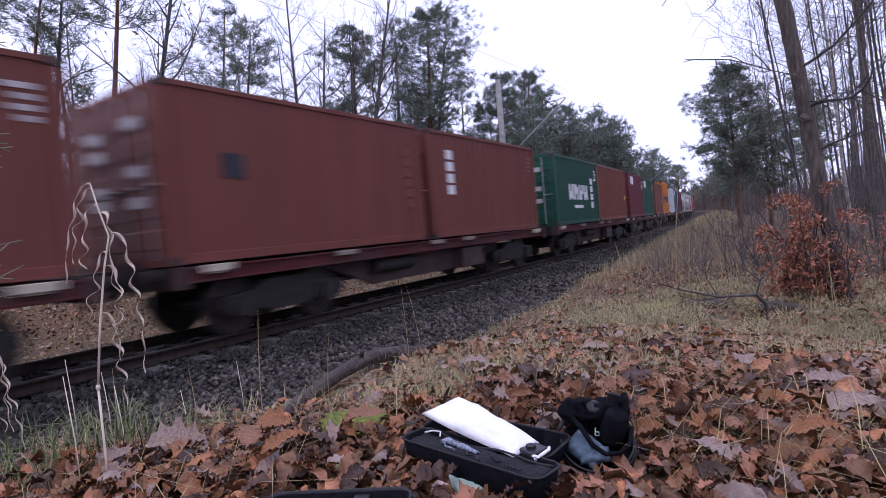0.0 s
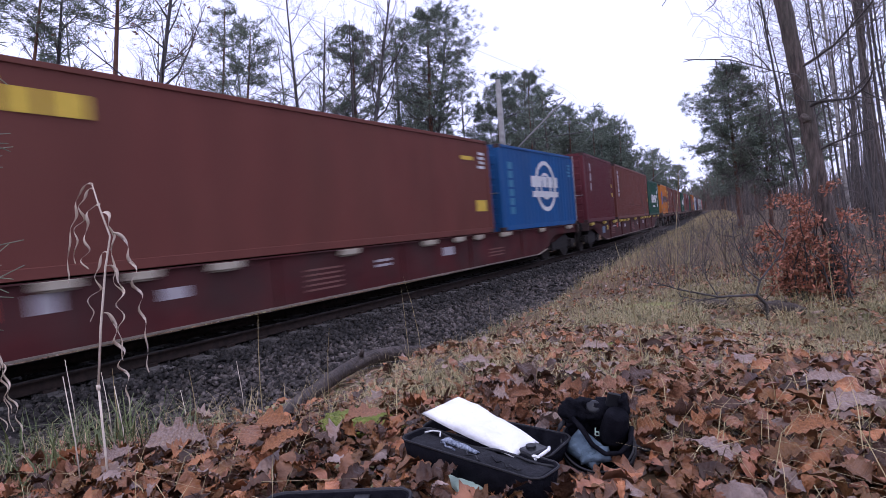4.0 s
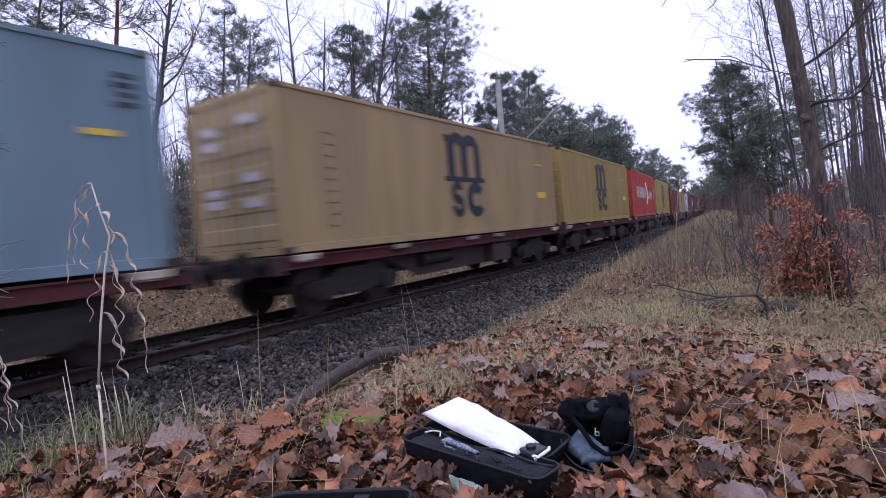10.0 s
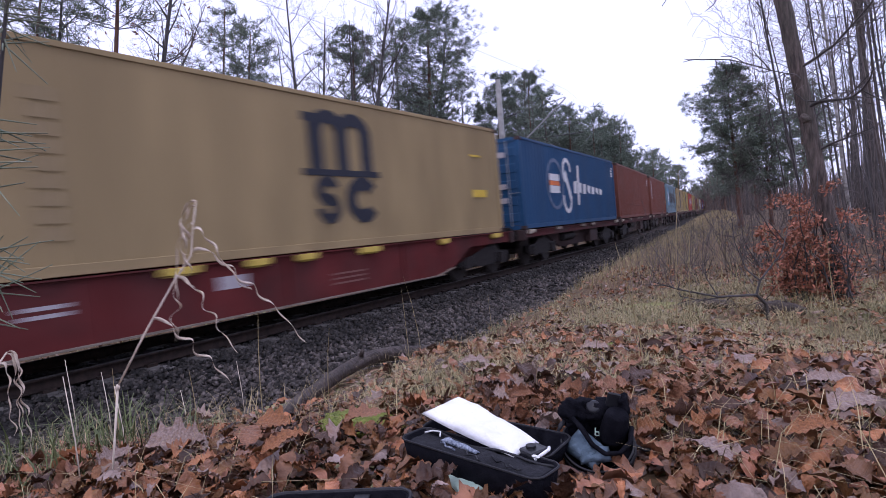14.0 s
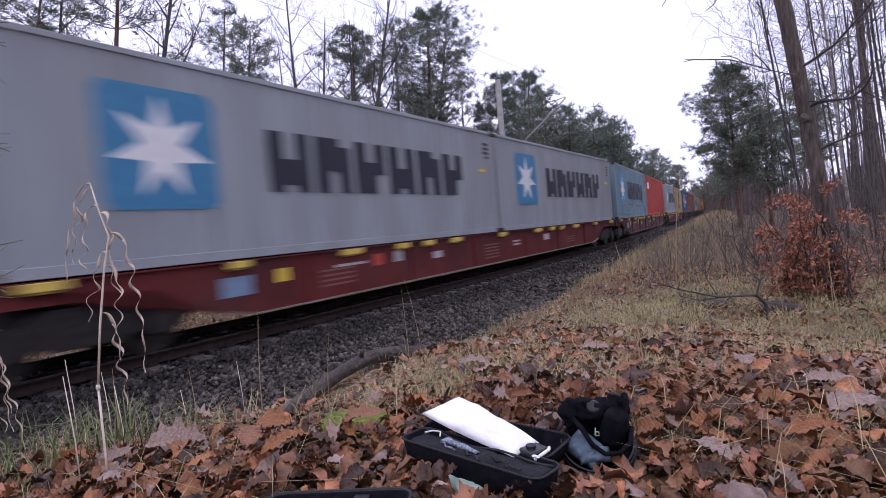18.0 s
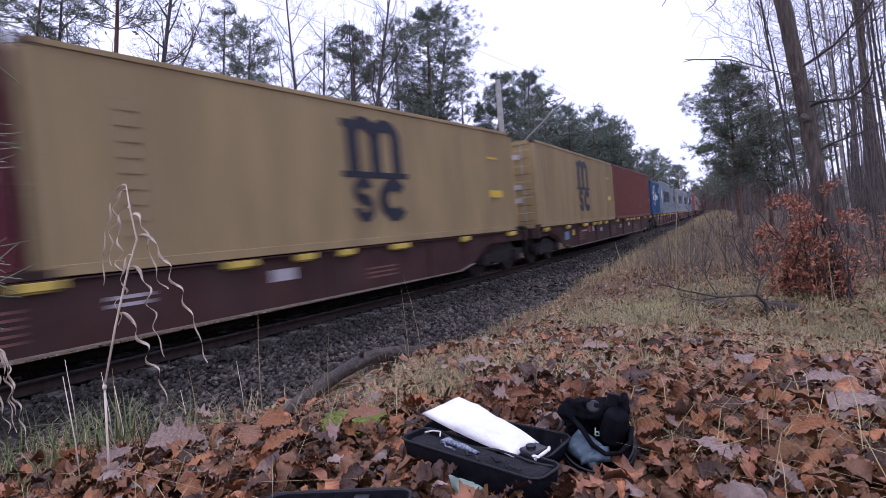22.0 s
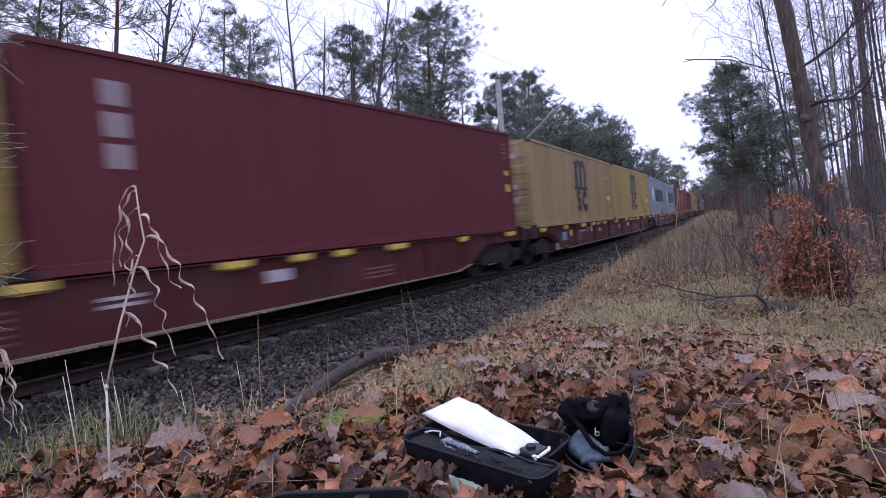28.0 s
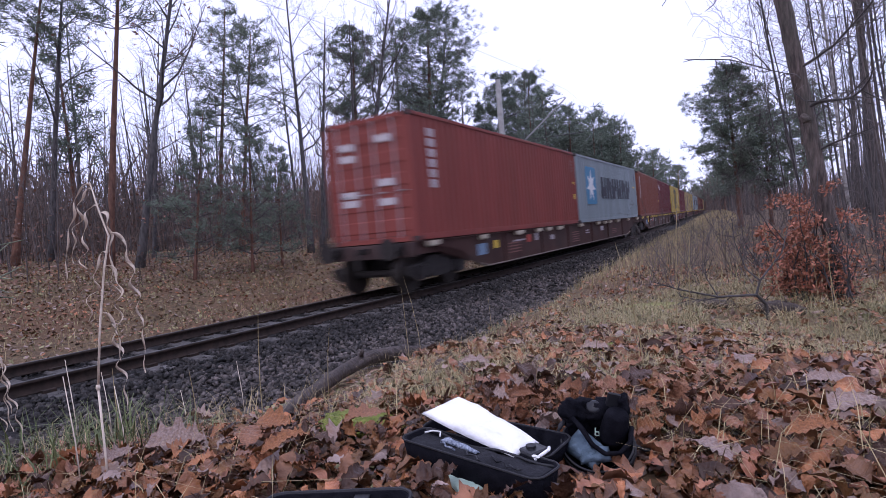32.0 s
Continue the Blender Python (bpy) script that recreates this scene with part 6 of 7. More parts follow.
weed = empty("dry_plant", "small withered weed with drooping curled leaves", "plant")
WEED_BASE = Matrix.Translation((7.005, 0.335, gz(7.005, 0.335) - 0.012)) @ UPRIGHT
weed.matrix_basis = WEED_BASE
part("stem", tube(bmesh.new(), [(-0.02, 0, 0), (-0.03, 0, 0.12), (-0.012, 0, 0.25), (0.045, 0, 0.335)], [0.003, 0.0028, 0.0024, 0.0016], 7), M["dry_stem"], weed, smooth=True)
for k, (x, z, ln) in enumerate(((0.045, 0.335, 0.2), (0.043, 0.33, 0.24), (0.03, 0.31, 0.17), (0.044, 0.33, 0.15))):
    part("dry_leaf", ribbon(ln, 0.6, 70 + k, 0.0055, 1.0), M["dry_ribbon"], weed, smooth=True).matrix_basis = pose(x, 0, z)
for x, y, h in ((7.325, 0.405, 0.24), (6.86, 0.57, 0.27), (6.865, 0.65, 0.22), (7.18, 0.55, 0.2), (7.08, 0.75, 0.16), (6.8, 1.1, 0.22)):
    tw = mesh_object("bare_twig", tube(bmesh.new(), [(0, 0, 0), (-0.004, 0.002, h * 0.5), (-0.012, 0, h)], [0.0014, 0.0012, 0.0007], 6), M["dry_stem"], True)
    tw.matrix_basis = Matrix.Translation((x, y, gz(x, y) - 0.01)) @ UPRIGHT
    tagged(tw, "thin upright dead twig in the grass", "twig", "dead twigs")


# ---------------------------------------------------------------- trees
M.update({
    "bark_pine": material("pine_bark", (0.085, 0.042, 0.030), (0.19, 0.095, 0.065), rough=0.9, scale=10, detail=8, bump=0.7, bump_scale=20, stretch=(1, 1, 0.35), big=0.5, big_scale=0.5, c3=(0.07, 0.05, 0.042)),
    "bark_dark": material("dark_bark", (0.045, 0.041, 0.041), (0.105, 0.097, 0.096), rough=0.9, scale=12, detail=8, bump=0.6, bump_scale=24, stretch=(1, 1, 0.3)),
    "bark_near": material("oak_bark", (0.040, 0.032, 0.030), (0.15, 0.118, 0.105), rough=0.95, scale=34, detail=10, bump=1.0, bump_scale=55, stretch=(1, 1, 0.22), big=0.5, big_scale=5, c3=(0.085, 0.082, 0.07)),
    "bark_birch": material("birch_bark", (0.10, 0.09, 0.085), (0.42, 0.40, 0.38), rough=0.8, scale=5, detail=8, stretch=(1, 1, 2.2)),
    "twig": material("bare_twigs", (0.080, 0.067, 0.062), (0.145, 0.125, 0.118), rough=0.9, scale=3, island=0.3),
    "stem_brown": material("brown_stems", (0.11, 0.08, 0.068), (0.20, 0.152, 0.13), rough=0.9, scale=3, island=0.35),
    "needles": material("pine_needles", (0.085, 0.115, 0.088), (0.165, 0.20, 0.152), rough=0.65, scale=1.2, island=0.35),
    "needles_near": material("fresh_needles", (0.11, 0.14, 0.085), (0.24, 0.26, 0.19), rough=0.5, scale=20, island=0.3),
    "beech_leaf": material("beech_leaf", (0.25, 0.095, 0.055), (0.45, 0.20, 0.13), rough=0.65, scale=8, island=0.4),
    "oak_leaf": material("withered_oak_leaf", (0.11, 0.055, 0.036), (0.20, 0.10, 0.065), rough=0.7, scale=3, island=0.4),
    "concrete": material("mast_concrete", (0.20, 0.195, 0.19), (0.32, 0.31, 0.30), rough=0.9, scale=5, detail=8, bump=0.3, big=0.4, c3=(0.15, 0.14, 0.13)),
    "wire": material("weathered_wire", (0.05, 0.05, 0.05), (0.09, 0.09, 0.09), rough=0.6, scale=4),
})


def tube_mesh(segs, n):
    """Many straight tapered pieces at once: rows of p, q, r0, r1."""
    s = np.array(segs, float).reshape(-1, 8)
    p, q, r0, r1 = s[:, 0:3], s[:, 3:6], s[:, 6], s[:, 7]
    d = q - p
    d /= np.linalg.norm(d, axis=1)[:, None] + 1e-9
    ref = np.where(np.abs(d[:, 2:3]) > 0.9, np.array([[1.0, 0, 0]]), np.array([[0, 0, 1.0]]))
    a = np.cross(d, ref)
    a /= np.linalg.norm(a, axis=1)[:, None] + 1e-9
    b = np.cross(d, a)
    k = np.arange(n) * 2 * np.pi / n
    ring = a[:, None] * np.cos(k)[None, :, None] + b[:, None] * np.sin(k)[None, :, None]
    v = np.concatenate([p[:, None] + ring * r0[:, None, None], q[:, None] + ring * r1[:, None, None]], 1).reshape(-1, 3)
    i = np.arange(n)
    f = np.stack([i, i + n, (i + 1) % n + n, (i + 1) % n], -1)
    return v, (np.arange(len(s))[:, None, None] * 2 * n + f[None]).reshape(-1, 4)


def limb(p, d, length, r0, r1, parts, rng, out, wob=0.25, up=0.12):
    """One crooked limb: adds its pieces to out, returns its points."""
    pts = [np.array(p, float)]
    d = np.array(d, float)
    for k in range(parts):
        d = d + rng.normal(0, wob, 3) + np.array([0, 0, up])
        d /= np.linalg.norm(d)
        a, b = k / parts, (k + 1) / parts
        q = pts[-1] + d * length / parts
        out.append([*pts[-1], *q, r0 + (r1 - r0) * a, r0 + (r1 - r0) * b])
        pts.append(q)
    return pts, d


def trunk_line(H, dx, dy, rng, n=9, wob=0.02):
    t = np.linspace(0, 1, n)
    x = dx * t + np.cumsum(rng.normal(0, wob, n)) * H * 0.06
    y = dy * t + np.cumsum(rng.normal(0, wob, n)) * H * 0.06
    x[0] = y[0] = 0
    x, y = x - (x[-1] - dx) * t, y - (y[-1] - dy) * t
    return np.stack([x, y, t * H - 0.15 * (t == 0)], -1)


def trunk_bm(line, r, n=10, flare=1.35):
    m = len(line)
    rad = [r * (flare if k == 0 else 1.0) * (1 - 0.82 * k / (m - 1)) for k in range(m)]
    pts, rr = [], []
    for k in range(m - 1):
        for j in range(2):
            w = j / 2
            pts.append(Vector(line[k]).lerp(Vector(line[k + 1]), w))
            rr.append(rad[k] * (1 - w) + rad[k + 1] * w)
    pts.append(Vector(line[-1]))
    rr.append(rad[-1])
    return tube(bmesh.new(), pts, rr, n)


def at_height(line, t):
    k = t * (len(line) - 1)
    i = min(int(k), len(line) - 2)
    return line[i] + (line[i + 1] - line[i]) * (k - i)


def bare_tree(H, r, dx=0.0, dy=0.0, seed=0, first=0.35, limbs=18, spread=0.9, bark="bark_dark", reach=0.26, leaves=0, label="bare winter tree with a slender trunk", fine=1.0, name="bare_tree", wob=0.02):
    rng = np.random.default_rng(seed)
    ob = empty(name, label, "tree", "bare trees")
    line = trunk_line(H, dx, dy, rng, wob=wob)
    part("trunk", trunk_bm(line, r), M[bark], ob, smooth=True)
    big, mid, fin, tips = [], [], [], []
    for k in range(limbs):
        t = first + (0.97 - first) * (k + rng.uniform(0, 0.9)) / limbs
        p = at_height(line, t)
        az = k * 2.4 + rng.uniform(-0.5, 0.5)
        el = rng.uniform(0.35, 0.95) + 0.35 * (t - first)
        ln = H * reach * (1.15 - 0.75 * t) * rng.uniform(0.6, 1.25)
        rr = r * (1 - 0.82 * t) * rng.uniform(0.35, 0.6)
        pts, d = limb(p, (math.cos(az) * spread, math.sin(az) * spread, el), ln, rr, rr * 0.25, 4, rng, big, 0.2, 0.1)
        for j in range(max(2, int(5 * fine))):
            u = rng.uniform(0.25, 1.0) * (len(pts) - 1.001)
            i = int(u)
            q = pts[i] + (pts[i + 1] - pts[i]) * (u - i)
            d2 = (pts[i + 1] - pts[i]) / np.linalg.norm(pts[i + 1] - pts[i]) + rng.normal(0, 0.65, 3)
            p2, _ = limb(q, d2 / np.linalg.norm(d2), ln * rng.uniform(0.28, 0.55), rr * 0.32, rr * 0.12, 3, rng, mid, 0.3, 0.1)
            for g in range(max(2, int(5 * fine))):
                i2 = rng.integers(0, 3)
                d3 = (p2[i2 + 1] - p2[i2]) / (np.linalg.norm(p2[i2 + 1] - p2[i2]) + 1e-6) + rng.normal(0, 0.7, 3)
                p3, _ = limb(p2[i2 + 1], d3 / np.linalg.norm(d3), ln * rng.uniform(0.12, 0.3), max(0.004, rr * 0.10), 0.003, 2, rng, fin, 0.35, 0.08)
                tips.append(p3[-1])
    vs, fs = tube_mesh(big, 5)
    share("branchwork", raw_mesh("limbs", vs, fs, M[bark], True), ob)
    v1, f1 = tube_mesh(mid, 3)
    v2, f2 = tube_mesh(fin, 3)
    share("twigwork", raw_mesh("twigs", np.concatenate([v1, v2]), np.concatenate([f1, f2 + len(v1)]), M["twig"]), ob, label="fine bare twigs")
    if leaves:
        idx = rng.integers(0, len(tips), leaves)
        P = np.array(tips)[idx] + rng.normal(0, 0.12, (leaves, 3))
        vs, fs = joined_leaves(P[:, 0], P[:, 1], P[:, 2], rng.uniform(0.08, 0.16, leaves), 0.9, rng, SMALL_LEAVES)
        share("withered_foliage", raw_mesh("withered_leaves", vs, fs, M["oak_leaf"]), ob, label="clinging brown leaves")
    return ob


def needle_clumps(P, size, per, rng):
    n = len(P)
    d = rng.normal(size=(n, per, 3))
    d[..., 2] = d[..., 2] * 0.7 + 0.25
    d /= np.linalg.norm(d, axis=2)[..., None]
    w = np.cross(d, rng.normal(size=(n, per, 3)))
    w /= np.linalg.norm(w, axis=2)[..., None] + 1e-9
    s = (size * rng.uniform(0.6, 1.2, (n, per)))[..., None]
    c = P[:, None] + rng.normal(0, 0.25, (n, per, 3)) * size
    v = np.stack([c - w * s * 0.066, c + w * s * 0.066, c + d * s], 2).reshape(-1, 3)
    return v, np.arange(n * per * 3).reshape(-1, 3)


def pine(H, r, dx=0.0, dy=0.0, seed=0, first=0.5, levels=12, reach=0.22, clump=0.36, per=14, density=9, bark="bark_pine", label="tall Scots pine with a bare reddish trunk", shape="round"):
    rng = np.random.default_rng(seed)
    ob = empty("pine_tree", label, "pine tree", "pines")
    line = trunk_line(H, dx, dy, rng, wob=0.012)
    part("trunk", trunk_bm(line, r), M[bark], ob, smooth=True)
    big, fin, P = [], [], []
    for k in range(levels):
        t = first + (1.0 - first) * (k + 0.4) / levels
        u = (t - first) / (1 - first)
        prof = math.sin(math.pi * min(1.0, 0.18 + 0.82 * u)) ** 0.7 if shape == "round" else 1.08 - u
        for j in range(4 + k % 2):
            if rng.uniform() < 0.13:
                continue
            az = k * 1.3 + j * 2 * math.pi / 4.5 + rng.uniform(-0.4, 0.4)
            ln = H * reach * prof * rng.uniform(0.55, 1.25) + 0.25
            rr = max(0.012, r * (1.05 - t) * 0.35)
            pts, _ = limb(at_height(line, min(t, 0.985)), (math.cos(az), math.sin(az), rng.uniform(0.0, 0.35)), ln, rr, 0.008, 4, rng, big, 0.16, 0.12)
            for m in range(int(density * (0.5 + ln / (H * reach + 0.3)))):
                w = rng.uniform(0.35, 1.0) * 3.999
                i = int(w)
                q = pts[i] + (pts[i + 1] - pts[i]) * (w - i)
                tip = q + rng.normal(0, 1, 3) * np.array([0.16, 0.16, 0.09]) * ln * 0.9 + np.array([0, 0, 0.08])
                fin.append([*q, *tip, 0.008, 0.004])
                P.append(tip)
    vs, fs = tube_mesh(big, 4)
    share("branchwork", raw_mesh("limbs", vs, fs, M["bark_dark"], True), ob)
    vs, fs = tube_mesh(fin, 3)
    share("twigwork", raw_mesh("twigs", vs, fs, M["twig"]), ob)
    vs, fs = needle_clumps(np.array(P), clump, per, rng)
    share("crown", raw_mesh("crown", vs, fs, M["needles"]), ob, label="dark green needle clumps")
    return ob


def stand(ob, x, y, turn=0.0):
    for o in ob.children:
        if o.name.split(".")[0] in ("twigwork", "branchwork", "crown", "withered_foliage", "foliage", "side_branchwork"):
            tagged(o, kind="stuff")
    ob.matrix_basis = Matrix.Translation((x, y, gz(x, y) - 0.03)) @ Matrix.Rotation(turn, 4, "Z")
    return ob


# trees beyond the rails, the ones that can be told apart
stand(pine(11.8, 0.13, 1.6, 1.6, 11, 0.72, 8, 0.16, 0.22, 16, 11), -17.4, 7.5)
stand(bare_tree(13.2, 0.13, 1.2, 1.4, 12, 0.42, 16), -18.05, 8.9)
stand(pine(14.0, 0.145, 1.1, 1.3, 13, 0.62, 10, 0.20, 0.24, 16, 11), -13.6, 9.3)
stand(bare_tree(13.0, 0.145, 2.0, 1.9, 14, 0.40, 20, leaves=420, reach=0.3, label="crooked oak with a few withered leaves"), -12.3, 9.75)
stand(bare_tree(9.8, 0.09, 0.7, 0.9, 15, 0.3, 14), -15.7, 12.0)
stand(pine(12.2, 0.13, 0.9, 1.1, 16, 0.5, 12, 0.2, 0.25, 16, 9), -16.9, 15.9)
stand(pine(10.4, 0.12, 1.0, 1.0, 46, 0.45, 11, 0.2, 0.25, 16, 9), -14.6, 15.6)
stand(pine(5.6, 0.06, 0.5, 0.6, 17, 0.12, 12, 0.24, 0.17, 14, 10, shape="cone", label="young pine at the wood's edge"), -8.9, 9.9)
stand(pine(5.2, 0.06, 0.2, 0.3, 18, 0.10, 12, 0.26, 0.17, 14, 10, shape="cone", label="young pine at the wood's edge"), -8.7, 12.0)
stand(pine(4.8, 0.05, 0.1, 0.2, 19, 0.10, 11, 0.26, 0.17, 14, 10, shape="cone", label="young pine at the wood's edge"), -9.7, 14.1)
stand(bare_tree(12.6, 0.14, -0.4, 0.3, 20, 0.38, 20, reach=0.3), -11.95, 17.6)
stand(bare_tree(12.0, 0.12, 0.9, 0.9, 21, 0.34, 18, reach=0.3), -13.4, 19.6)
stand(pine(14.6, 0.2, 0.4, 0.6, 22, 0.5, 13, 0.19, 0.28, 26, 15), -18.3, 27.6)
stand(bare_tree(15.6, 0.19, 2.3, 2.3, 23, 0.45, 22, reach=0.28), -14.5, 23.7)
stand(bare_tree(14.0, 0.15, 0.4, 0.6, 24, 0.4, 18, reach=0.28), -16.2, 25.2)
stand(pine(16.2, 0.26, 0.6, 0.6, 25, 0.42, 18, 0.27, 0.30, 22, 20, label="broad-crowned Scots pine above the line"), -15.4, 32.4)
stand(bare_tree(16.0, 0.2, 0.3, 0.8, 26, 0.4, 22, reach=0.26), -19.6, 33.9)
stand(bare_tree(14.6, 0.17, 1.6, 1.7, 27, 0.42, 20, reach=0.3), -15.4, 32.0)
stand(pine(12.0, 0.18, 0.8, 0.6, 28, 0.40, 13, 0.25, 0.34, 24, 14), -12.4, 36.5)
for x, y, h, k in ((-16.6, 62, 14.2, 0), (-16.6, 70, 14.4, 1), (-14.8, 75, 14.0, 2), (-15.8, 95, 12.0, 3), (-16.3, 115, 10.4, 4), (-19.5, 84, 14.5, 5)):
    stand(pine(h, 0.2, 0.3, 0.3, 150 + k, 0.3, 12, 0.24, 0.5, 14, 9, label="pine of the wood's edge along the line"), x, y)
stand(pine(16.4, 0.24, 0.6, 1.1, 29, 0.42, 14, 0.2, 0.40, 24, 13), -18.1, 53.6)
stand(bare_tree(16.0, 0.2, 0.2, 1.2, 30, 0.45, 20, reach=0.25), -16.5, 50.0)

# trees on the near side of the line
stand(pine(6.4, 0.10, -0.15, 0.1, 31, 0.22, 16, 0.25, 0.19, 26, 16, shape="round", label="bushy pine standing beside the line"), 5.45, 24.8)
stand(pine(5.0, 0.08, -0.1, 0.1, 32, 0.25, 13, 0.25, 0.2, 20, 11, shape="round", label="bushy pine standing beside the line"), 6.3, 27.5)
stand(bare_tree(14.0, 0.05, -1.1, -0.2, 33, 0.34, 16, bark="bark_near", label="bare tree with a brownish trunk"), 9.5, 15.0)
stand(bare_tree(12.0, 0.032, -0.75, 0.0, 34, 0.3, 18, bark="bark_birch", label="birch with a pale blotched trunk", name="birch_tree"), 8.8, 13.0)
RIGHT = ((7.83, 20.0, 12.0, 0.08, -1.6, -0.5), (6.1, 30.5, 11.5, 0.08, -0.5, 0.2), (8.4, 17.0, 13.0, 0.085, -1.2, -0.1), (9.05, 11.0, 12.5, 0.06, -0.9, 0.0), (9.45, 9.2, 12.0, 0.05, -0.6, 0.1), (8.05, 14.6, 13.0, 0.06, -1.3, 0.1),
         (7.3, 23.0, 12.5, 0.08, -1.4, 0.2), (8.7, 18.6, 13.0, 0.07, -1.0, 0.3), (7.6, 26.0, 12.0, 0.08, -1.5, 0.0), (9.0, 22.0, 13.5, 0.08, -1.1, 0.2), (9.35, 11.6, 12.0, 0.05, -0.9, 0.2), (9.7, 12.6, 12.5, 0.055, -1.2, 0.1), (9.1, 13.4, 12.0, 0.05, -1.0, 0.3), (9.75, 16.5, 13.0, 0.065, -0.8, 0.2), (8.75, 15.6, 12.5, 0.055, -1.1, -0.2))
for k, (x, y, h, r, dx, dy) in enumerate(RIGHT):
    stand(bare_tree(h, r * (0.26 + 0.11 * (k % 3)), dx, dy, 140 + k, 0.2, 26, reach=0.15 + 0.02 * (k % 4), fine=1.0, wob=0.05, label="slender bare tree leaning over the bank"), x, y)

# the leaning tree close by: heavy trunk with a knot, dead side limbs
oak = empty("leaning_tree", "rough-barked leaning tree beside the bank", "tree")
rng = np.random.default_rng(5)
line = np.array([(0, 0, -0.1), (-0.03, -0.01, 0.5), (-0.11, -0.04, 1.1), (-0.19, -0.06, 1.9), (-0.31, -0.10, 2.9), (-0.47, -0.15, 4.4), (-0.7, -0.2, 6.2), (-0.9, -0.3, 8.4), (-1.2, -0.4, 11.0)])
fine_z = np.concatenate([np.arange(-0.1, 4.4, 0.05), np.arange(4.4, 11.01, 0.4)])
fine = [Vector([float(np.interp(z, line[:, 2], line[:, k])) for k in range(3)]) for z in fine_z]
RADII = [float(np.interp(z, line[:, 2], [0.10, 0.072, 0.064, 0.063, 0.063, 0.06, 0.055, 0.045, 0.02])) * (1 + 0.07 * noise.noise(Vector((z * 2.3, 1, 0)))) for z in fine_z]
bark_bm = tube(bmesh.new(), fine, RADII, 22)
for v in bark_bm.verts:
    v.co += Vector((1, 1, 0)) * 0.007 * noise.noise(Vector((v.co.x * 55, v.co.y * 55, v.co.z * 9)))
part("trunk", bark_bm, M["bark_near"], oak, smooth=True)
bm = bmesh.new()
bmesh.ops.create_icosphere(bm, subdivisions=3, radius=0.042)
for v in bm.verts:
    v.co = v.co * (1 + 0.4 * noise.noise(v.co * 25)) + Vector((-0.19 + 0.01, -0.06 - 0.05, 1.66))
part("knot", bm, M["bark_near"], oak, "swollen bark knot", True)
seg, tips = [], []
for z, d, ln, r0 in ((2.05, (-0.75, -0.35, 0.3), 0.85, 0.005), (2.1, (0.55, -0.5, 0.12), 1.2, 0.013), (1.75, (0.6, -0.6, 0.1), 1.0, 0.018), (1.35, (0.7, -0.2, 0.3), 0.5, 0.014), (2.75, (-0.6, -0.5, 0.25), 1.1, 0.006),
                     (3.6, (0.6, 0.2, 0.4), 1.4, 0.012), (4.6, (-0.8, 0.1, 0.4), 2.2, 0.035), (5.4, (0.7, -0.4, 0.5), 2.4, 0.04), (6.6, (-0.5, 0.5, 0.6), 2.6, 0.04), (7.6, (0.5, 0.4, 0.6), 2.4, 0.035), (8.6, (-0.5, -0.3, 0.7), 2.2, 0.03), (3.3, (-0.4, 0.6, 0.5), 1.7, 0.02)):
    p = [float(np.interp(z, line[:, 2], line[:, k])) for k in range(3)]
    pts, _ = limb(p, np.array(d) / np.linalg.norm(d), ln, r0, 0.005, 7, rng, seg, 0.13, 0.02)
    for j in range(9):
        i = rng.integers(1, 7)
        d2 = pts[i + 1 if i < 7 else i] - pts[i - 1] + rng.normal(0, 0.25, 3)
        p2, _ = limb(pts[i], d2 / np.linalg.norm(d2), ln * rng.uniform(0.15, 0.4), 0.006, 0.003, 3, rng, seg, 0.3, 0.0)
        for g in range(3):
            limb(p2[2], rng.normal(0, 1, 3) + np.array([0, 0, 0.2]), ln * 0.09, 0.003, 0.002, 2, rng, tips, 0.3, 0.0)
vs, fs = tube_mesh(seg, 6)
share("side_branchwork", raw_mesh("side_limbs", vs, fs, M["bark_dark"], True), oak, label="thin dead side limbs")
vs, fs = tube_mesh(tips, 4)
share("twigwork", raw_mesh("twigs", vs, fs, M["twig"]), oak)
stand(oak, 8.515, 6.0)


# ---------------------------------------------------------------- shrubs
def beech(x, y, H, spread, leaves, seed, label):
    rng = np.random.default_rng(seed)
    ob = empty("beech_bush", label, "bush", "beech bushes")
    seg, P = [], []
    for k in range(15):
        az = rng.uniform(0, 6.28)
        pts, _ = limb((rng.normal(0, 0.05), rng.normal(0, 0.05), 0), (math.cos(az) * spread, math.sin(az) * spread, rng.uniform(0.5, 1.2)), H * rng.uniform(0.55, 1.1), 0.008, 0.003, 6, rng, seg, 0.16, 0.05)
        for j in range(8):
            i = rng.integers(1, 6)
            d = rng.normal(0, 1, 3) * np.array([1, 1, 0.35])
            p2, _ = limb(pts[i], d / np.linalg.norm(d), H * rng.uniform(0.08, 0.17), 0.004, 0.002, 4, rng, seg, 0.2, 0.0)
            P += p2[1:]
    vs, fs = tube_mesh(seg, 4)
    share("branchwork", raw_mesh("branches", vs, fs, M["bark_dark"], True), ob)
    P = np.array(P)
    P = P[rng.integers(0, len(P), leaves)] + rng.normal(0, 0.025, (leaves, 3))
    vs, fs = joined_leaves(P[:, 0], P[:, 1], P[:, 2], rng.uniform(0.024, 0.047, leaves), 0.8, rng, SMALL_LEAVES)
    share("foliage", raw_mesh("leaves", vs, fs, M["beech_leaf"]), ob, label="red-brown withered leaves")
    return stand(ob, x, y)


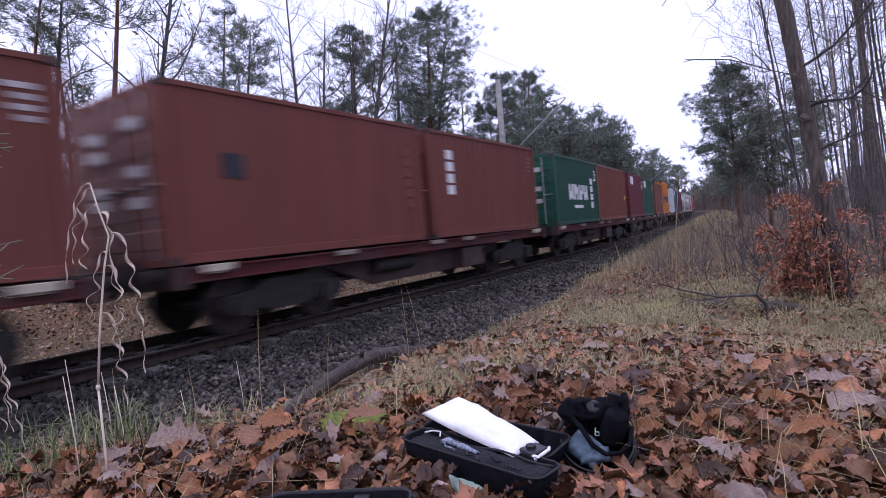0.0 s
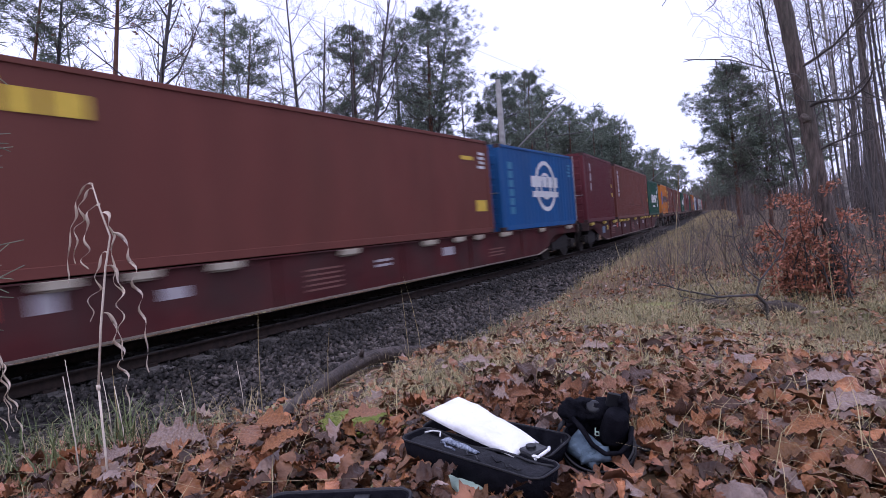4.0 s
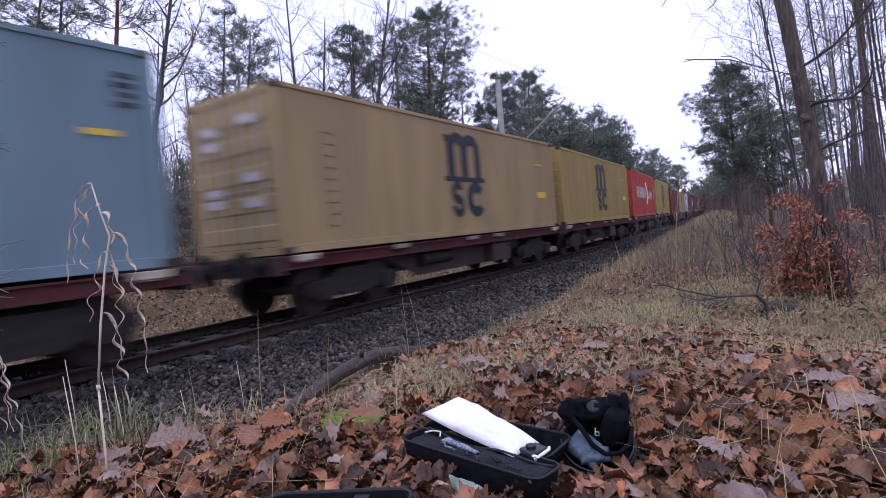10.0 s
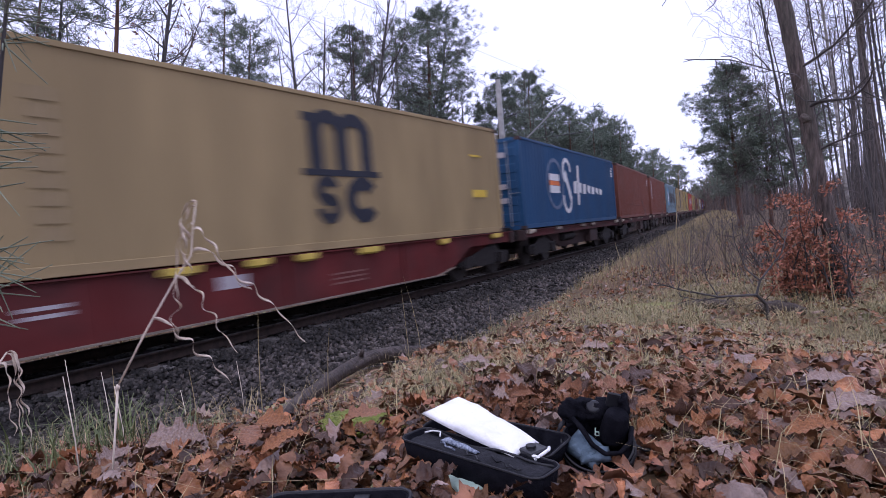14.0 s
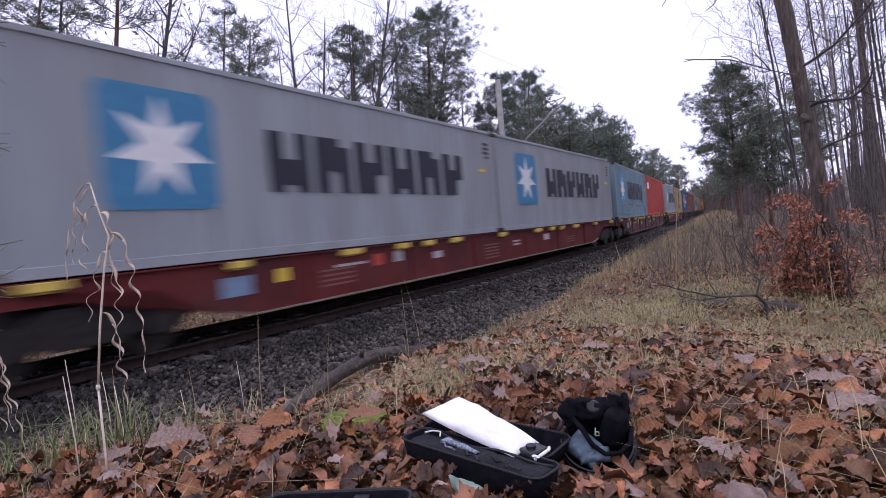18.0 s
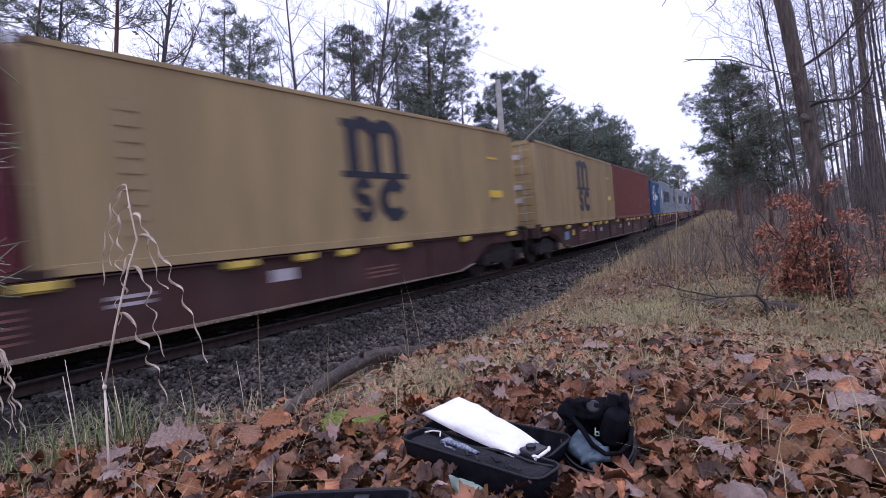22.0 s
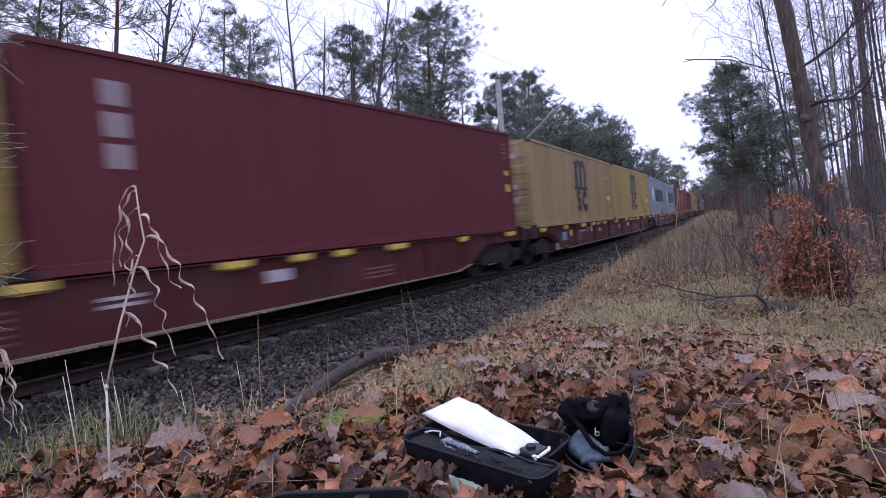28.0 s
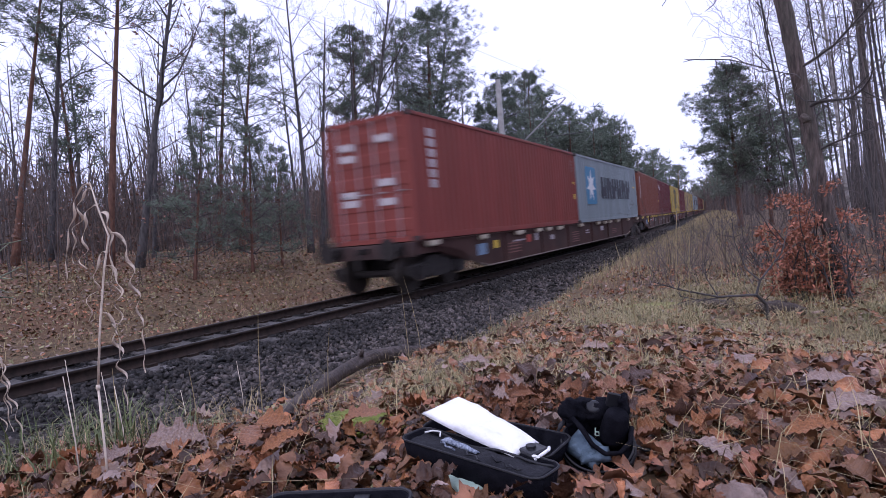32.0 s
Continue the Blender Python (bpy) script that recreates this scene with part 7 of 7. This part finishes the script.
beech(8.25, 5.85, 1.25, 0.13, 4600, 3, "beech bush with red-brown winter leaves")
beech(8.52, 5.8, 0.8, 0.25, 500, 6, "low beech shoots with red-brown leaves")
beech(9.0, 8.4, 0.9, 0.5, 600, 4, "orange-brown beech bush under the trees")
beech(7.6, 9.4, 0.8, 0.6, 90, 8, "thin beech shoots with few red-brown leaves")

sap = empty("bare_sapling", "low crooked bare sapling on the bank", "sapling")
seg = []
rng = np.random.default_rng(12)
for pts, r0, r1 in (([(0, 0, -0.02), (-0.01, -0.06, 0.17), (-0.06, -0.15, 0.25), (-0.29, -0.38, 0.27), (-0.52, -0.6, 0.36), (-0.66, -0.76, 0.44)], 0.016, 0.003), ([(-0.06, -0.15, 0.25), (-0.03, -0.13, 0.36), (0.12, -0.07, 0.56), (0.16, -0.02, 0.72)], 0.010, 0.003),
                    ([(-0.03, -0.13, 0.36), (-0.12, -0.13, 0.45), (-0.19, -0.11, 0.67), (-0.2, -0.08, 0.84)], 0.008, 0.002), ([(-0.29, -0.38, 0.27), (-0.36, -0.4, 0.42), (-0.36, -0.42, 0.55)], 0.005, 0.002), ([(-0.2, -0.3, 0.265), (-0.4, -0.36, 0.24), (-0.55, -0.44, 0.28)], 0.005, 0.002)):
    n = len(pts) - 1
    for k in range(n):
        a, b = r0 + (r1 - r0) * k / n, r0 + (r1 - r0) * (k + 1) / n
        seg.append([*pts[k], *pts[k + 1], a, b])
        for j in range(4):
            w = rng.uniform()
            q = np.array(pts[k]) * (1 - w) + np.array(pts[k + 1]) * w
            if k:
                d = np.array(pts[k + 1]) - np.array(pts[k]) + rng.normal(0, 0.13, 3)
                limb(q, d / np.linalg.norm(d), rng.uniform(0.06, 0.22), 0.003, 0.0015, 3, rng, seg, 0.3, 0.05)
vs, fs = tube_mesh(seg, 6)
share("branchwork", raw_mesh("branches", vs, fs, M["bark_dark"], True), sap)
stand(sap, 8.04, 4.94)


# ---------------------------------------------------------------- the wood behind: copies and underwood
rng = np.random.default_rng(21)
bare_kinds = [bare_tree(h, r, dx, dy, s, first, 13, fine=0.75, label="slender bare tree in the wood") for h, r, dx, dy, s, first in
              ((13, 0.11, 0.3, 0.4, 101, 0.4), (11, 0.09, -0.4, 0.2, 102, 0.35), (14.5, 0.13, 0.2, -0.3, 103, 0.45), (12, 0.10, 0.6, 0.5, 104, 0.3))]
pine_kinds = [pine(14, 0.17, 0.3, 0.3, 111, 0.45, 10, 0.18, 0.5, 11, 6, label="pine in the wood beyond"), pine(12, 0.15, -0.2, 0.3, 112, 0.35, 10, 0.19, 0.5, 11, 6, label="pine in the wood beyond")]
far_pines = [pine(14, 0.17, 0.3, 0.3, 121, 0.3, 9, 0.2, 0.85, 10, 4, label="distant pine along the line"), pine(12, 0.15, -0.2, 0.3, 122, 0.25, 9, 0.2, 0.85, 10, 4, label="distant pine along the line")]
far_bare = [bare_tree(12, 0.16, 0.3, 0.4, 131, 0.3, 10, fine=0.45, reach=0.3, label="distant bare tree along the line"), bare_tree(14, 0.18, -0.3, 0.4, 132, 0.3, 10, fine=0.45, reach=0.3, label="distant bare tree along the line")]
spots = []
for k in range(46):
    spots.append((rng.uniform(-46, -19), rng.uniform(2, 60), 0.12))
for k in range(70):
    spots.append((-rng.uniform(8.5, 24), rng.uniform(42, 220), 0.5))
for k in range(34):
    spots.append((-rng.uniform(8.5, 13), rng.uniform(46, 120), 0.45))
for k in range(34):
    spots.append((rng.uniform(10.5, 30), rng.uniform(24, 62), 0.08))
for k in range(40):
    spots.append((rng.uniform(7.0, 16), rng.uniform(50, 230), 0.35))
for k in range(8):
    spots.append((rng.uniform(12, 30), rng.uniform(-30, 2), 0.2))
for k in range(22):
    spots.append((rng.uniform(4.8, 7.6), rng.uniform(125, 320), 0.6))
for k in range(46):
    spots.append((rng.uniform(5.0, 14.0), rng.uniform(185, 330), 0.55))
for k in range(26):
    spots.append((-rng.uniform(6.0, 14), rng.uniform(60, 190), 0.6))
used = set()
for l, y, share_pine in spots:
    x = l + float(track_x(y))
    far = y > 44
    kinds = (far_pines if far else pine_kinds) if rng.uniform() < share_pine else (far_bare if far else bare_kinds)
    src_tree = kinds[int(rng.integers(0, len(kinds)))]
    if id(src_tree) not in used:
        used.add(id(src_tree))
        stand(src_tree, x, y, rng.uniform(0, 6.28))
    else:
        k = rng.uniform(0.75, 1.15)
        copy_thing(src_tree, Matrix.Translation((x, y, gz(x, y) - 0.05)) @ Matrix.Rotation(rng.uniform(0, 6.28), 4, "Z") @ Matrix.Diagonal((k, k, k, 1)))

# underwood: thin stems and twigs that nobody could count
def underwood(name, n, l0, l1, y0, y1, h0, h1, r, per, label, seed):
    rng = np.random.default_rng(seed)
    l, y = rng.uniform(l0, l1, n), rng.uniform(y0, y1, n)
    x = l + track_x(y)
    z = ground_z(x, y) - 0.05
    h = rng.uniform(h0, h1, n)
    lean = 0.06 if h1 > 3 else 0.33
    seg = []
    for i in range(n):
        p = np.array([x[i], y[i], z[i]])
        q = p + np.array([rng.normal(0, lean), rng.normal(0, lean), 1.0]) * h[i]
        mid = (p + q) / 2 + rng.normal(0, 0.02, 3) * h[i]
        seg += [[*p, *mid, r, r * 0.7], [*mid, *q, r * 0.7, r * 0.15]]
        for j in range(per):
            t = rng.uniform(0.2, 0.98)
            a = p + (q - p) * t
            d = rng.normal(0, 1, 3)
            d[2] = abs(d[2]) * 0.9 + 0.3
            d /= np.linalg.norm(d)
            b = a + d * h[i] * rng.uniform(0.08, 0.24)
            seg.append([*a, *b, r * 0.35, r * 0.12])
            for g in range(2):
                c = a + (b - a) * rng.uniform(0.4, 1)
                e = c + (d + rng.normal(0, 0.6, 3)) * h[i] * 0.07
                seg.append([*c, *e, r * 0.16, r * 0.08])
    vs, fs = tube_mesh(seg, 3)
    return tagged(new(name, raw_mesh(name, vs, fs, M["twig"])), label, "underwood", kind="stuff")


underwood("far_woods", 420, -60, -20, -6, 70, 6, 12, 0.045, 7, "dense grey-brown thin stems of the wood", 61)
underwood("far_woods", 300, -30, -11, 1, 45, 2.5, 7, 0.022, 10, "thin saplings at the wood's edge", 62)
underwood("far_woods", 300, 9, 40, 11, 90, 3, 9, 0.018, 10, "dense thin stems of the wood beside the line", 63)
underwood("brushwood", 560, 6.4, 16, 8.5, 40, 0.6, 2.6, 0.007, 8, "tangled grey-brown brushwood beside the bank", 64)
underwood("far_woods", 80, 9.3, 17, 9.5, 24, 6, 11, 0.014, 16, "thin tall shoots of the wood beside the line", 69)
underwood("brushwood", 260, 6.3, 9.6, 6.6, 13, 0.3, 1.3, 0.004, 12, "fine grey-brown shoots beside the bank", 68)
underwood("brushwood", 420, -26, -7.5, 1, 40, 0.4, 1.6, 0.010, 8, "low brown brushwood beyond the rails", 65)
underwood("far_woods", 260, -45, -10, 60, 260, 7, 13, 0.10, 6, "distant bare wood along the line", 66)
underwood("far_woods", 160, 7.5, 45, 70, 260, 5, 10, 0.10, 6, "distant bare wood along the line", 67)


def thicket(n, l0, l1, y0, y1, h0, h1, w, label, seed):
    """The far wood: upright crooked strips that close the view between the trunks."""
    rng = np.random.default_rng(seed)
    l, y = rng.uniform(l0, l1, n), rng.uniform(y0, y1, n)
    x = l + track_x(y)
    z = ground_z(x, y) - 0.1
    h = rng.uniform(h0, h1, n) * rng.uniform(0.5, 1, n)
    a = rng.uniform(0, 6.28, n)
    seg = np.zeros((3 * n, 8))
    base = np.stack([x, y, z], -1)
    mid = base + np.stack([rng.normal(0, 0.06, n) * h, rng.normal(0, 0.06, n) * h, h * 0.55], -1)
    wide = w * rng.uniform(0.35, 1.3, n)
    seg[:n, 0:3], seg[:n, 3:6], seg[:n, 6], seg[:n, 7] = base, mid, wide, wide * 0.7
    seg[n:2 * n, 0:3], seg[n:2 * n, 3:6], seg[n:2 * n, 6], seg[n:2 * n, 7] = mid, mid + np.stack([rng.normal(0, 0.14, n) * h, rng.normal(0, 0.14, n) * h, h * 0.45], -1), wide * 0.7, wide * 0.3
    fork = base + (mid - base) * rng.uniform(0.4, 0.95, n)[:, None]
    seg[2 * n:, 0:3], seg[2 * n:, 3:6], seg[2 * n:, 6], seg[2 * n:, 7] = fork, fork + np.stack([rng.normal(0, 0.2, n) * h, rng.normal(0, 0.2, n) * h, h * 0.3], -1), wide * 0.45, wide * 0.1
    vs, fs = tube_mesh(seg, 3)
    return tagged(new("far_woods", raw_mesh("far_woods", vs, fs, M["stem_brown"])), label, "woods", kind="stuff")


thicket(2600, -130, -45, -35, 130, 9, 18, 0.16, "grey-brown depth of the far wood", 81)
thicket(2500, -62, -28, -12, 90, 5, 13, 0.06, "dense thin stems of the far wood", 86)
thicket(2300, -40, -18, 0, 60, 1.5, 6.5, 0.032, "thin saplings in the wood", 84)
thicket(1300, 16, 70, 40, 200, 3, 8, 0.09, "grey-brown depth of the wood beside the line", 82)
thicket(1200, -45, -12, 80, 330, 4, 11, 0.14, "distant wood along the line", 83)
thicket(800, 7.5, 45, 70, 330, 3, 8, 0.14, "distant wood along the line", 85)
thicket(700, 4.8, 20, 140, 340, 6, 13, 0.16, "distant wood along the line", 87)
thicket(900, 4.6, 16, 190, 340, 8, 17, 0.12, "distant wood where the line bends away", 89)
thicket(900, -90, 90, 820, 950, 10, 18, 0.7, "far wood closing the line", 88)
bx, by, _ = scatter(26000, -34, -9, 1, 40, lambda x, y, l: patchy(x, y, 0.5, 2.0) > 0.35, RNG)
vs, fs = flakes(bx, by, ground_z(bx, by) + RNG.uniform(0.0, 1.0, len(bx)) ** 2 * 3.2 + 0.1, RNG.uniform(0.06, 0.13, len(bx)), RNG)
fx2, fy2, _ = scatter(30000, -70, -18, -15, 80, lambda x, y, l: patchy(x, y, 0.31, 4.0) > 0.3, RNG)
v2, f2 = flakes(fx2, fy2, ground_z(fx2, fy2) + RNG.uniform(0.0, 1.0, len(fx2)) ** 1.5 * 6.5 + 0.1, RNG.uniform(0.1, 0.26, len(fx2)), RNG)
vs, fs = np.concatenate([vs, v2]), np.concatenate([fs, f2 + len(vs)])
tagged(new("underwood_leaves", raw_mesh("underwood_leaves", vs, fs, M["oak_leaf"])), "brown leaves clinging to low brushwood", "leaves", kind="stuff")

# ---------------------------------------------------------------- overhead line: masts, arms, wires
def mast(s, side, H=9.4):
    m = track_frame(s) @ Matrix.Translation((side, 0, 0))
    base = m.translation
    ob = empty("catenary_mast", "round concrete overhead-line mast with a bracket arm", "mast", "masts")
    ob.matrix_basis = Matrix.Translation((base.x, base.y, gz(base.x, base.y) - 0.1)) @ m.to_3x3().to_4x4()
    part("pole", tube(bmesh.new(), [(0, 0, 0), (-0.03, 0.15, H * 0.5), (-0.05, 0.3, H)], [0.21, 0.165, 0.13], 14), M["concrete"], ob, smooth=True)
    part("cap", cyl(bmesh.new(), (-0.05, 0.3, H), (-0.05, 0.3, H + 0.04), 0.14, n=14), M["wire"], ob)
    part("bracket_tube", tube(bmesh.new(), [(0.1, 0.15, 5.2), (1.7, 0.15, 6.4), (3.5, 0.15, 7.75)], [0.035, 0.035, 0.03], 8), M["steel_bar"], ob, "slanting bracket tube")
    part("stay", tube(bmesh.new(), [(0.1, 0.2, 7.35), (3.45, 0.15, 7.78)], 0.016, 6), M["wire"], ob)
    part("steady_arm", tube(bmesh.new(), [(1.2, 0.15, 6.05), (2.2, 0.15, 6.0), (4.3, 0.15, 5.95)], 0.018, 6), M["wire"], ob)
    bm = bmesh.new()
    for k in range(6):
        cyl(bm, (0.35 + 0.09 * k, 0.2, 7.385 + 0.0115 * k), (0.39 + 0.09 * k, 0.2, 7.39 + 0.0115 * k), 0.06, n=10)
    part("insulator", bm, M["plastic"], ob, "dark ribbed insulator")
    return ob


mast(25.6, -3.9)
for s in (78, 132, 190, 255):
    mast(s, -3.9)
mast(-34, -3.9)
for dz, dx, r in ((7.75, -0.4, 0.005), (5.95, 0.1, 0.004)):
    pts = []
    for s in np.arange(-34, 300, 6.0):
        k = ((s + 34) % 59.0) / 59.0
        sag = (4 * k * (1 - k)) * (0.9 if dz > 7 else 0.05)
        pts.append(tuple(track_frame(s, dz - sag) @ Vector((dx, 0, 0))))
    ob = mesh_object("overhead_wire", tube(bmesh.new(), pts, r, 5), M["wire"])
    tagged(ob, "thin overhead wire strung between the masts", "wire", "overhead wires")


# ---------------------------------------------------------------- pine sprig at the edge of view, in the draught
sprig = empty("pine_sprig", "green pine sprig with long needles, close by", "pine branch")
SPRIG_BASE = Matrix.Translation((7.36, 0.297, 1.2)) @ UPRIGHT
sprig.matrix_basis = SPRIG_BASE
rng = np.random.default_rng(77)
part("twig", tube(bmesh.new(), [(-0.04, 0, -0.36), (-0.025, 0, -0.05), (-0.012, 0, 0.25), (0.025, 0, 0.52), (0.04, 0, 0.62)], [0.005, 0.004, 0.0035, 0.003, 0.002], 7), M["bark_dark"], sprig, smooth=True)
nv = []
for z0, z1, n in ((0.02, 0.16, 34), (0.24, 0.36, 26), (0.48, 0.63, 46)):
    for k in range(n):
        z = rng.uniform(z0, z1)
        a = rng.normal(0, 0.75)
        d = np.array([math.cos(a) * rng.choice([1, 1, -1]), rng.normal(0, 0.5), math.sin(a) * 0.8])
        d /= np.linalg.norm(d)
        p = np.array([float(np.interp(z, [-0.05, 0.25, 0.52, 0.62], [-0.025, -0.012, 0.025, 0.04])), 0, z])
        q = p + d * rng.uniform(0.05, 0.095)
        nv.append([*p, *q, 0.0016, 0.0007])
vs, fs = tube_mesh(nv, 4)
share("needle_foliage", raw_mesh("needles", vs, fs, M["needles_near"], True), sprig)


# ---------------------------------------------------------------- what moves
# lean of the dry stalk in degrees, time by time
GUSTS = [(0, 0), (1.5, 0.3), (3.0, 0), (4.5, 0.5), (5.8, 0.8), (6.2, 3.2), (6.6, 2.6), (7.0, 1.5), (7.6, 2.6), (8.2, 0.6), (9.0, 0), (10.0, 0.2), (11.0, 0.1), (12.0, 0.3), (12.6, 1.2), (13.0, 1.4), (13.5, 1.6), (13.7, 5), (14.0, 19),
         (14.3, 23), (14.6, 24), (15.0, 18), (15.5, 10), (16.0, 5.5), (16.5, 4.2), (17.0, 0.8), (17.5, 2.6), (18.0, 0), (18.5, 0), (19.0, 6), (19.5, 8.8), (20.0, 0.3), (20.5, 1.2), (21.0, 2.8), (21.5, 6), (22.0, 6.3), (22.5, 9.5), (22.8, 12),
         (23.0, 15), (23.3, 23), (23.5, 25), (23.8, 20), (24.0, 17.5), (24.5, 15.5), (25.0, 19), (25.5, 13), (26.5, 11), (27.5, 9), (28.0, 8), (28.5, 2.6), (29.0, 0), (30.0, 1.0), (31.0, 0.2), (32.0, 0)]


def motions():
    times = [float(k) for k in range(33)]
    for thing, q, L, off, z in TRAIN:
        walk(thing, [(t, wagon_pose(tail_at(t) + q, L) @ pose(0, off, z)) for t in times])
    walk(stalk, [(t, STALK_BASE @ pose(0, 0, 0, 0, a * 0.5 + 3.0, 0)) for t, a in GUSTS])
    walk(upper, [(t, pose(-0.012, 0, 0.215, 0, a * 0.8 + 3.0, 0)) for t, a in GUSTS])
    for rb, m, side, k in RIBBONS:
        walk(rb, [(t, m @ pose(0, 0, 0, 0, -min(76.0, a * (4.4 if side > 0 else 2.0)) * k, 0)) for t, a in GUSTS])
    walk(weed, [(t, WEED_BASE @ pose(0, 0, 0, 0, min(9.0, a * 0.35), 0)) for t, a in GUSTS])
    walk(sprig, [(t, SPRIG_BASE @ pose(-0.03 + min(0.045, a * 0.0022), 0, 0, 0, min(5.0, a * 0.2), 0)) for t, a in GUSTS])


motions()
